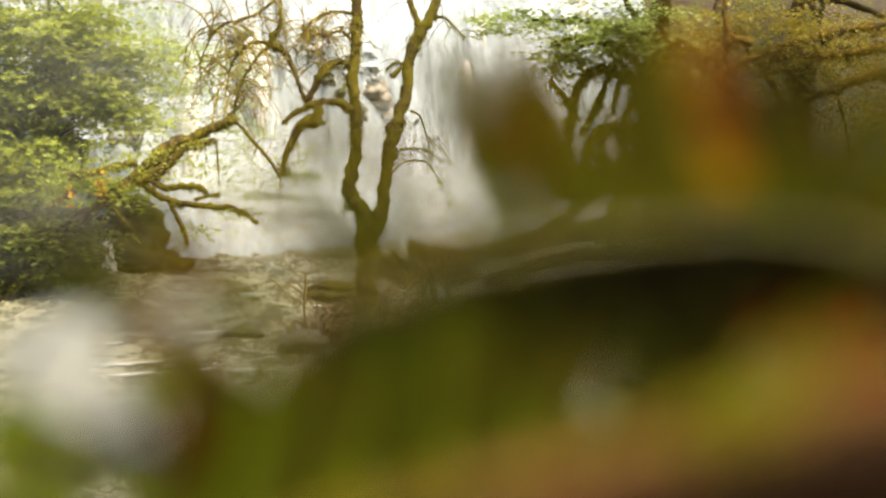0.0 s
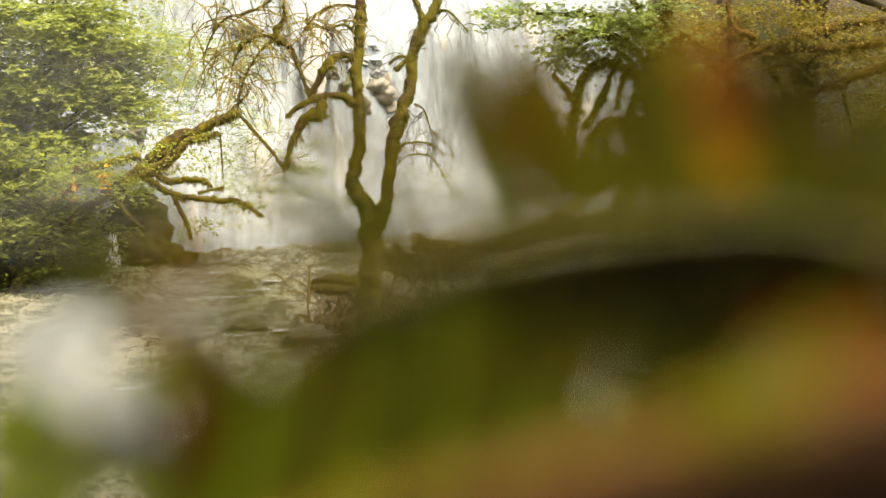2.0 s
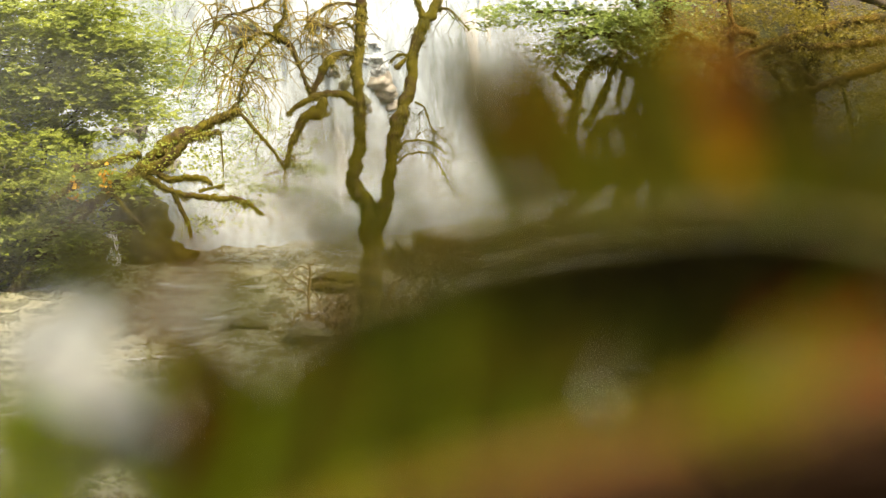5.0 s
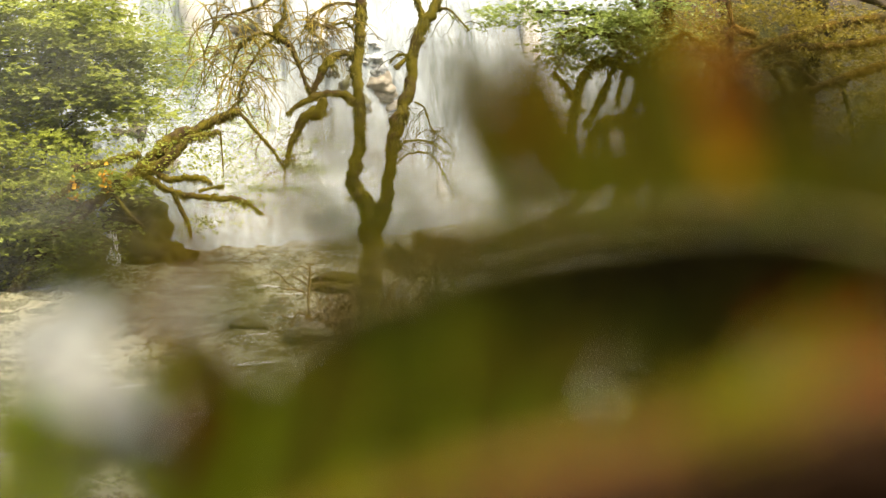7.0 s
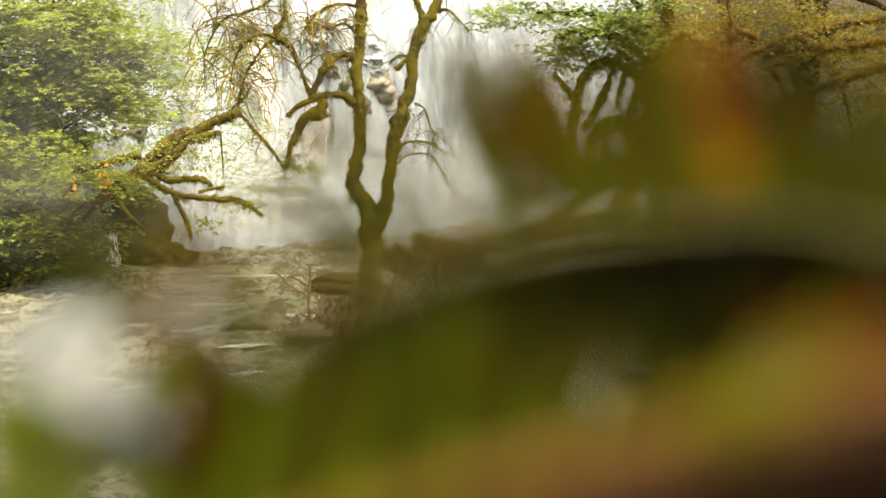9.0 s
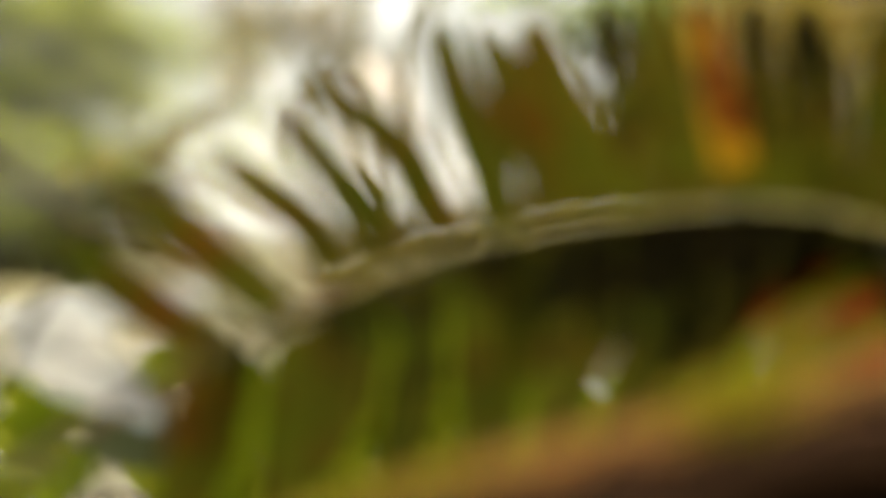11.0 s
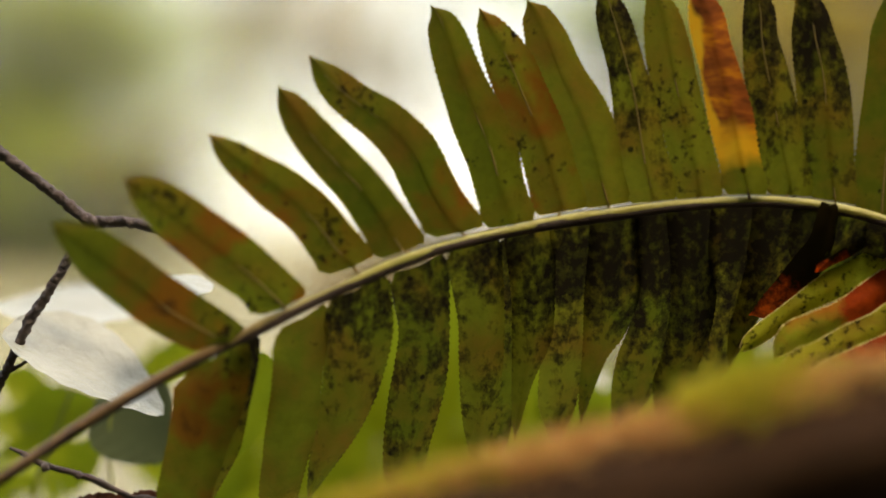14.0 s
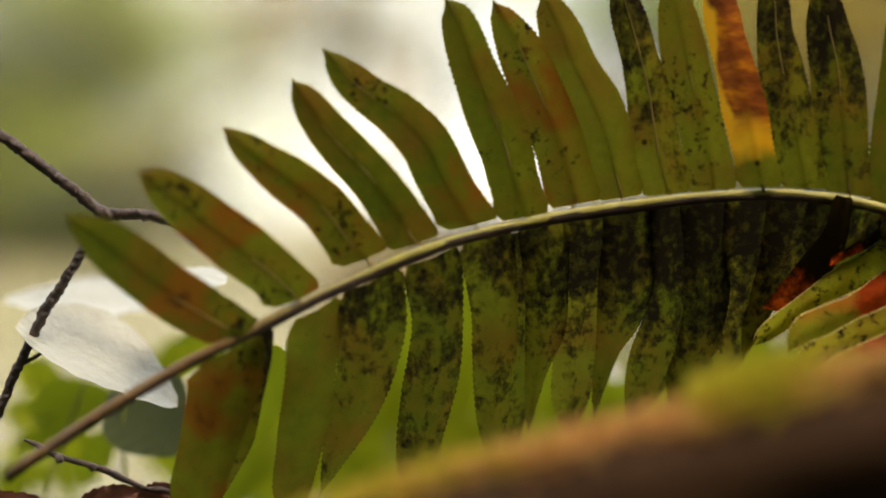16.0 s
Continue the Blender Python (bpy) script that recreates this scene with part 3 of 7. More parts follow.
# ---------------------------------------------------------------- mossy trees
def tree(name, limbs, label, moss, tuft, seed, twigs=(), crown=None, crown_mat=None, fringe_len=0.06, fringe_n=170, group=""):
    """A mossy tree: limbs are lists of (x, y, z, r); the first is the trunk. twigs: (limb number, count, length, droop)."""
    rng = np.random.default_rng(seed)
    t = thing(name, limbs[0][0][:3], label, "tree", group)
    for i, limb in enumerate(limbs):
        limb = [(*q[:3], q[3] * 0.82) for q in limb]
        r = max(q[3] for q in limb)
        length = sum((Vector(limb[k][:3]) - Vector(limb[k + 1][:3])).length for k in range(len(limb) - 1))
        ob = part("trunk" if i == 0 else "limb", tube(limb, max(10, int(length / 0.03)), 12, 0.55, max(r * 0.9, 0.035), 0.3 if r > 0.06 else 0.7), moss, t)
        tufts = [fringe(rng, limb, int(fringe_n * length * 7), min(fringe_len, 0.010 + (0.45 if fringe_len < 0.1 else 2.4) * r), 0.007 if r > 0.04 else 0.004)]
        line = smooth_line(limb, 50)
        for k in range(int(length * (3.2 if r > 0.025 else 1.2))):
            q = line[rng.integers(2, 48)]
            size = rng.uniform(0.4, 1.2) * min(fringe_len * 1.2, 0.010 + 0.8 * r)
            c = q[:3] + np.array([rng.normal() * 0.5, rng.normal() * 0.4, -0.5 - 0.5 * rng.random()]) * q[3]
            m = 110
            spread = rng.normal(size=(m, 3)) * np.array([0.55, 0.55, 0.45]) * size
            tufts.append(blades(rng, c + spread, spread / size + np.array([0, 0, -0.9]), size * rng.uniform(0.3, 1.1, m), np.full(m, 0.007)))
        part("moss", join(tufts), tuft, ob, "shaggy hanging moss", "stuff")
    shoots, thin_shoots = [], []
    mossy = []
    for i, count, length, droop in twigs:
        stout = name == "mossy_tree" and i in (6, 7, 8, 12, 16, 17)
        kept = shoots if stout or name != "mossy_tree" else thin_shoots
        line = smooth_line(limbs[i], 40)
        for k in range(count):
            p = line[rng.integers(8, 40)]
            d = np.array([rng.normal(), rng.normal() * 0.7, rng.normal() * 0.6 + 0.1])
            d /= np.linalg.norm(d)
            pts = [(*p[:3], 0.010 if stout else 0.005)]
            pos = p[:3].copy()
            steps = 5
            for s in range(steps):
                pos = pos + d * length * rng.uniform(0.6, 1.2) / steps
                pts.append((*pos, (0.0075 if stout else 0.0038) * (1 - s / (steps + 1)) + 0.0015))
                d = d + np.array([rng.normal() * 0.3, rng.normal() * 0.25, -droop * rng.uniform(0.2, 0.8)])
                d /= np.linalg.norm(d)
                if rng.random() < 0.65:
                    e = d + rng.normal(size=3) * 0.7 + np.array([0, 0, -droop * 0.4])
                    e = e / np.linalg.norm(e) * length * 0.3
                    sub_pts = [(*pos, 0.006 if stout else 0.003), (*(pos + e * 0.5 + rng.normal(size=3) * 0.02), 0.0045 if stout else 0.0025), (*(pos + e + np.array([0, 0, -0.05 * droop])), 0.0022)]
                    kept.append(tube(sub_pts, 5, 4))
                    if stout:
                        mossy.append(sub_pts)
            kept.append(tube(pts, 14, 5, 0.5, 0.03))
            mossy.append(pts)
    if shoots:
        tw = part("twig", join(shoots), M_MOSS_GOLD if name == "mossy_tree" else M_MOSS_RUST, t, "thin mossy twigs", "stuff")
        part("moss", join([fringe(rng, q, 8, 0.028, 0.004) for q in mossy]), tuft, tw, "wisps of moss on twigs", "stuff")
    if thin_shoots:
        part("twig", join(thin_shoots), M_BARK, t, "thin dark bare twigs", "stuff")
    if crown:
        pts, sizes = sprays(rng, *crown) if isinstance(crown, tuple) else sprays(rng, crown)
        part("crown", leaves(rng, pts, sizes, 0.45), crown_mat, t, "layered small green leaves", "stuff")
    return t


# the forked tree that stands on the bar
FORKED = [
    [(-0.98, 21.52, -0.28, 0.224), (-0.97, 21.58, 0.31, 0.201), (-0.96, 21.65, 0.98, 0.171), (-0.92, 21.7, 1.42, 0.186), (-0.89, 21.72, 1.61, 0.164)],
    [(-0.92, 21.71, 1.5, 0.142), (-1.03, 21.74, 1.82, 0.127), (-1.19, 21.77, 2.05, 0.127), (-1.16, 21.79, 2.26, 0.112), (-1.1, 21.83, 2.61, 0.089), (-1.1, 21.88, 3.09, 0.089), (-1.13, 21.92, 3.5, 0.089), (-1.1, 21.96, 3.87, 0.082), (-1.08, 22.01, 4.31, 0.082), (-1.1, 22.07, 4.91, 0.075), (-1.14, 22.36, 5.74, 0.06)],
    [(-0.86, 21.71, 1.51, 0.142), (-0.75, 21.75, 1.87, 0.112), (-0.69, 21.79, 2.24, 0.089), (-0.66, 21.82, 2.57, 0.104), (-0.57, 21.86, 2.92, 0.112), (-0.46, 21.9, 3.24, 0.097), (-0.42, 21.93, 3.57, 0.082), (-0.35, 21.97, 3.94, 0.075), (-0.24, 22, 4.18, 0.097), (-0.12, 22.01, 4.36, 0.075), (0.04, 22.06, 4.76, 0.06), (0.21, 22.13, 5.43, 0.045)],
    [(-1.15, 21.88, 3.13, 0.082), (-1.28, 21.89, 3.22, 0.067), (-1.48, 21.9, 3.25, 0.052), (-1.68, 21.89, 3.2, 0.06), (-1.89, 21.88, 3.1, 0.045), (-2.06, 21.87, 2.97, 0.03)],
    [(-1.58, 21.89, 3.19, 0.06), (-1.62, 21.87, 3, 0.104), (-1.78, 21.87, 2.96, 0.089), (-1.91, 21.85, 2.77, 0.06), (-2.01, 21.82, 2.55, 0.045), (-2.07, 21.79, 2.29, 0.022)],
    [(-1.12, 21.95, 3.74, 0.06), (-1.33, 21.95, 3.77, 0.045), (-1.49, 21.94, 3.68, 0.075), (-1.62, 21.92, 3.46, 0.06), (-1.74, 21.9, 3.24, 0.045)],
    [(-1.73, 21.89, 3.22, 0.034), (-1.82, 21.91, 3.42, 0.028), (-1.91, 21.94, 3.66, 0.034), (-2.03, 21.97, 3.9, 0.045), (-2.19, 21.98, 4.03, 0.061), (-2.09, 22.01, 4.28, 0.028), (-2.1, 22.06, 4.76, 0.022)],
    [(-2.18, 21.98, 4, 0.037), (-2.4, 21.98, 4.03, 0.023), (-2.59, 21.97, 3.93, 0.019), (-2.74, 21.95, 3.72, 0.014), (-2.8, 21.91, 3.41, 0.009)],
    [(-2.24, 21.97, 3.97, 0.028), (-2.4, 21.96, 3.83, 0.019), (-2.55, 21.93, 3.59, 0.014), (-2.65, 21.91, 3.35, 0.014), (-2.7, 21.88, 3.07, 0.009)],
    [(-0.24, 22, 4.2, 0.067), (-0.31, 22.01, 4.36, 0.045), (-0.37, 22.03, 4.54, 0.045), (-0.46, 22.07, 4.91, 0.03)],
    [(-0.12, 22.01, 4.36, 0.034), (0.09, 22.01, 4.34, 0.017), (0.23, 22, 4.2, 0.011), (0.34, 21.98, 4.08, 0.008)],
    [(-0.63, 21.93, 3.57, 0.045), (-0.46, 21.95, 3.72, 0.026), (-0.57, 21.95, 3.75, 0.022), (-0.7, 21.94, 3.66, 0.015)],
    [(-1.82, 22.07, 4.91, 0.023), (-2.26, 22.03, 4.5, 0.019), (-2.56, 22.01, 4.33, 0.019), (-2.86, 22, 4.25, 0.014), (-3.05, 21.98, 4, 0.014), (-3.16, 21.95, 3.72, 0.009)],
    [(-0.63, 21.82, 2.5, 0.022), (-0.46, 21.83, 2.62, 0.014), (-0.18, 21.83, 2.61, 0.011), (0.04, 21.81, 2.46, 0.008)],
    [(-0.63, 21.8, 2.31, 0.017), (-0.45, 21.81, 2.45, 0.011), (-0.18, 21.81, 2.45, 0.011), (0.01, 21.78, 2.2, 0.009), (0.16, 21.75, 1.88, 0.007)],
    [(-0.37, 21.88, 3.13, 0.022), (-0.24, 21.88, 3.05, 0.013), (-0.15, 21.85, 2.8, 0.009), (0.04, 21.83, 2.61, 0.007)],
    [(-1.1, 21.98, 4.02, 0.028), (-1.3, 21.99, 4.17, 0.022), (-1.52, 21.99, 4.11, 0.017), (-1.7, 22, 4.2, 0.011)],
    [(-1.07, 22.02, 4.39, 0.028), (-1.37, 22.02, 4.43, 0.022), (-1.63, 22.01, 4.33, 0.017), (-1.82, 21.99, 4.11, 0.011)],
]
tree("mossy_tree", FORKED, "forked bare tree clad in hanging golden-green moss", M_MOSS, M_TUFT, 3,
     [(6, 10, 0.8, 0.5), (7, 22, 0.8, 0.7), (8, 20, 0.8, 0.7), (12, 36, 1.0, 0.7), (10, 5, 0.5, 0.6), (11, 3, 0.5, 0.6), (13, 9, 0.5, 0.5),
      (14, 10, 0.5, 0.5), (15, 9, 0.5, 0.5), (16, 16, 0.6, 0.6), (17, 20, 0.7, 0.6), (2, 10, 0.35, 0.5), (9, 5, 0.5, 0.5), (1, 3, 0.4, 0.4)])

LEANING = [
    [(-7, 26.57, -0.05, 0.119), (-6.36, 26.67, 0.86, 0.119), (-5.45, 26.34, 1.54, 0.117), (-4.94, 26.78, 1.93, 0.128), (-4.57, 26.82, 2.3, 0.147), (-4.27, 26.84, 2.5, 0.119), (-3.96, 26.86, 2.61, 0.101), (-3.59, 26.88, 2.79, 0.101), (-3.29, 26.89, 2.92, 0.082)],
    [(-3.22, 26.08, 2.92, 0.037), (-3.07, 26.07, 2.76, 0.032), (-2.81, 26.04, 2.46, 0.032), (-2.61, 26.01, 2.22, 0.026), (-2.46, 25.98, 1.95, 0.016)],
    [(-4.75, 25.98, 1.95, 0.124), (-4.43, 26, 2.08, 0.107), (-4.19, 26.02, 2.28, 0.089), (-3.99, 26.04, 2.48, 0.071), (-3.52, 26.05, 2.6, 0.044)],
    [(-4.79, 25.99, 2, 0.071), (-4.52, 25.98, 1.95, 0.064), (-4.3, 25.97, 1.86, 0.064), (-3.99, 25.97, 1.87, 0.057), (-3.75, 25.97, 1.87, 0.057), (-3.64, 25.96, 1.77, 0.029)],
    [(-4.64, 25.98, 1.89, 0.064), (-4.3, 25.95, 1.68, 0.057), (-3.9, 25.94, 1.59, 0.050), (-3.46, 25.94, 1.55, 0.057), (-3.15, 25.94, 1.51, 0.050), (-2.83, 25.91, 1.31, 0.022)],
    [(-4.23, 25.95, 1.63, 0.050), (-4.11, 25.92, 1.38, 0.042), (-4, 25.89, 1.13, 0.042), (-3.96, 25.88, 0.95, 0.029)],
    [(-5.35, 25.98, 1.95, 0.042), (-5.15, 25.94, 1.6, 0.035), (-4.91, 25.91, 1.29, 0.035), (-4.7, 25.89, 1.1, 0.029)],
    [(-5.83, 25.99, 2, 0.071), (-5.5, 25.99, 2.07, 0.071), (-5.15, 26, 2.16, 0.071), (-4.75, 26.01, 2.24, 0.071)],
    [(-3.5, 26.05, 2.6, 0.016), (-3.47, 26.01, 2.26, 0.013), (-3.45, 25.98, 1.89, 0.008)],
    [(-3.84, 25.95, 1.66, 0.036), (-3.66, 25.96, 1.71, 0.027), (-3.43, 25.96, 1.76, 0.018)],
    [(-6.17, 25.94, 1.54, 0.071), (-5.9, 25.95, 1.69, 0.08), (-5.72, 25.97, 1.82, 0.062)],
    [(-3.46, 26.08, 2.84, 0.026), (-3.23, 26.1, 3.06, 0.022), (-3.06, 26.12, 3.23, 0.016), (-3.19, 26.15, 3.5, 0.011)],
]
tree("leaning_tree", LEANING, "mossy tree leaning out over the rapids", M_MOSS, M_TUFT, 5,
     [(0, 6, 0.7, 0.2), (1, 8, 0.5, 0.5), (2, 5, 0.5, 0.4), (4, 5, 0.35, 0.6), (11, 6, 0.6, -0.2)],
     ([(*(-4.75, 26.01, 2.26), 1.1, 0.8, 0.5, 20), (*(-5.63, 25.99, 2), 0.9, 0.8, 0.5, 22), (*(-3.9, 26.02, 2.35), 0.7, 0.6, 0.7, 8), (*(-2.31, 25.62, 2.32), 0.35, 0.3, 0.5, 3), (*(-3.86, 25.89, 1.11), 0.4, 0.3, 0.3, 8), (*(-3.2, 25.9, 1.5), 0.5, 0.3, 0.3, 6)], 30, 0.052, 0.28), M_LEAF)

ro = np.random.default_rng(19)
for c in ((-5.80, 25.9, 1.70), (-5.28, 25.8, 1.88)):
    dead = thing("withered_spray", c, "small spray of orange withered leaves on a mossy limb", "leaf", "withered sprays")
    part("leaf_spray", leaves(ro, np.array(c) + ro.normal(size=(26, 3)) * np.array([0.05, 0.05, 0.10]), ro.uniform(0.05, 0.10, 26), 1.0), tuft_mat("withered_leaf", (0.30, 0.14, 0.01), (0.60, 0.34, 0.03)), dead, kind="stuff")

# leafy trees of the far bank
def leafy(name, base, top, r, blobs, label, mat, seed, per=26, size=0.1, spread=0.32, group="leafy trees", shoots=0):
    b, tp = Vector(base), Vector(top)
    rng = np.random.default_rng(seed)
    mid = (b + tp) / 2 + Vector((rng.normal() * 0.2, rng.normal() * 0.2, 0))
    limbs = [[(*b, r), (*mid, r * 0.75), (*tp, r * 0.4)]]
    for x, y, z, rx, ry, rz, c in blobs:
        k = rng.uniform(0.25, 0.8)
        s = b.lerp(tp, k)
        e = Vector((x, y, z))
        limbs.append([(*s, r * 0.4), (*(s.lerp(e, 0.5) + Vector((0, 0, 0.25))), r * 0.28), (*e, r * 0.12)])
    t = thing(name, base, label, "tree", group)
    for i, l in enumerate(limbs):
        length = sum((Vector(l[k][:3]) - Vector(l[k + 1][:3])).length for k in range(len(l) - 1))
        part("trunk" if i == 0 else "limb", tube(l, max(8, int(length / 0.12)), 7, 0.3, 0.15, 0.8), M_BARK, t)
    fine = []
    for x, y, z, rx, ry, rz, c in blobs if shoots else ():
        for k in range(shoots):
            p = np.array([x, y, z]) + rng.uniform(-1, 1, 3) * (rx, ry, rz)
            d = np.array([rng.normal() * 0.5 + 0.3, rng.normal() * 0.4, rng.normal() * 0.6])
            q = p + d * 0.35 + rng.normal(size=3) * 0.05
            fine.append(tube([(*p, 0.0065), (*((p + q) / 2 + rng.normal(size=3) * 0.04), 0.005), (*(q + d * 0.2), 0.0025)], 8, 4, 0.3, 0.05))
    if fine:
        part("twig", join(fine), M_MOSS_RUST, t, "fine bare twigs", "stuff")
    pts, sizes = sprays(rng, blobs, per, size, spread)
    part("crown", leaves(rng, pts, sizes, 0.20, np.array([0.0, -0.10, 0.0])), mat, t, "layered green leaves", "stuff")
    return t


leafy("bank_tree", (-7.05, 28.3, 0.11), (-6.78, 29.51, 6.75), 0.05,
      [(-6.93, 28.23, 4.16, 1.6, 1.2, 0.9, 150), (-5.88, 28.24, 4.26, 0.8, 0.9, 0.7, 70), (-6.93, 28.13, 3.21, 1.6, 1.0, 0.5, 130), (-5.78, 28.14, 3.31, 0.7, 0.7, 0.5, 50), (-5.0, 28.2, 3.9, 0.7, 0.6, 0.6, 30), (-5.2, 28.0, 2.9, 0.6, 0.5, 0.4, 22), (-6.45, 28.06, 2.59, 0.9, 0.7, 0.25, 26),
       (-7.12, 28.35, 5.31, 2.2, 1.2, 1.0, 80), (-7.3, 27.5, 3.8, 1.1, 0.3, 1.2, 34), (-7.22, 30.17, 3.5, 1.9, 0.5, 1.5, 170)], "leafy bank tree with layered light green leaves", M_LEAF_BANK, 11, 34, 0.098, 0.36)
leafy("bank_tree", (-7.79, 26.79, 0.1), (-7.74, 27.68, 3.78), 0.05,
      [(-7.05, 27.03, 2.4, 0.9, 0.8, 0.35, 34), (-6.77, 26.97, 1.76, 1.1, 0.8, 0.5, 90), (-6.87, 26.89, 1.02, 1.2, 0.8, 0.6, 110), (-6.13, 26.9, 1.11, 0.6, 0.6, 0.4, 36), (-5.4, 26.57, 1.78, 0.7, 0.5, 0.35, 24), (-8.34, 26.96, 1.66, 1.2, 1.0, 1.3, 60)],
      "low leafy tree hanging over the bank", M_LEAF_BANK, 12, 32, 0.096, 0.34)
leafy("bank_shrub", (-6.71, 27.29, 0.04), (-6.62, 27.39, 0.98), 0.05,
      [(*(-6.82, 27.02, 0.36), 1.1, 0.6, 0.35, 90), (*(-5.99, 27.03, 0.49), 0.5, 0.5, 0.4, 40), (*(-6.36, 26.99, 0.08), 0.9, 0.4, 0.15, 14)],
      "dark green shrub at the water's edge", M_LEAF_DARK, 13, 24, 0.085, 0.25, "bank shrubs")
leafy("slender_tree", (-5.83, 29.85, 0.54), (-4.96, 30.37, 5.44), 0.008,
      [(*(-5.22, 30.21, 3.91), 0.7, 0.7, 1.1, 70), (*(-4.45, 30.16, 3.4), 0.8, 0.7, 1.1, 55), (*(-5.07, 30.08, 2.68), 0.7, 0.6, 0.6, 34), (*(-3.73, 30.2, 3.8), 0.6, 0.6, 0.9, 26), (*(-3.53, 29.97, 1.66), 0.7, 0.5, 0.7, 26), (*(-2.5, 30.02, 2.07), 0.4, 0.4, 0.5, 12), (*(-3.73, 30.07, 2.58), 0.6, 0.5, 0.6, 24), (*(-2.71, 29.95, 1.46), 0.4, 0.4, 0.4, 8)],
      "thin sapling with sparse pale leaves before the fall", M_LEAF_FRESH, 14, 50, 0.052, 0.40, shoots=22)
leafy("maple_tree", (3.3, 24.88, 1.03), (3.55, 25.4, 5.96), 0.16,
      [(*(1.36, 24.23, 4.4), 0.8, 0.7, 0.35, 26), (*(2.18, 24.21, 4.23), 0.7, 0.8, 0.45, 34), (*(1.77, 24.17, 3.83), 0.45, 0.5, 0.25, 10), (*(2.84, 24.23, 4.4), 0.7, 0.8, 0.5, 30),
       (*(2.26, 24.32, 5.21), 1.4, 1.0, 0.6, 40), (*(3.32, 24.67, 3.83), 0.6, 0.6, 0.4, 20)],
      "broad maple with fresh green leaves over the pool", M_LEAF_FRESH, 15, 36, 0.075, 0.30)
leafy("forest_tree", (6.3, 28.85, 0.54), (6.73, 30.53, 6.86), 0.2,
      [(*(5.11, 29.26, 4.39), 1.2, 1.0, 0.9, 40), (*(6.6, 29.24, 4.19), 1.3, 1.0, 0.9, 50), (*(7.69, 29.17, 3.6), 1.2, 1.0, 1.0, 45), (*(5.61, 29.09, 2.81), 1.2, 1.0, 0.8, 40), (*(7.29, 29.01, 2.02), 1.2, 1.0, 0.9, 40),
       (*(9.08, 29.19, 3.79), 1.4, 1.2, 1.8, 50), (*(6.9, 29.39, 5.67), 2.0, 1.0, 0.8, 50)],
      "dense forest tree with rusty green leaves", M_LEAF_RUSTY, 16, 60, 0.070, 0.36)
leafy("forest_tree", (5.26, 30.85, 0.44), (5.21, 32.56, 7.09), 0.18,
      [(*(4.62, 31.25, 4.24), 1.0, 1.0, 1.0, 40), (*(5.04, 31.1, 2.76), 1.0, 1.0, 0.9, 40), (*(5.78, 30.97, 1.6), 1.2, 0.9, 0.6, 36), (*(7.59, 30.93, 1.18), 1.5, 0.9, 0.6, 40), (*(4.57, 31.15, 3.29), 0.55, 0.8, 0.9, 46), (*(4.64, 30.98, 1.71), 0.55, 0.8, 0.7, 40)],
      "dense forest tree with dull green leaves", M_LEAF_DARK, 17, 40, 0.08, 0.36)

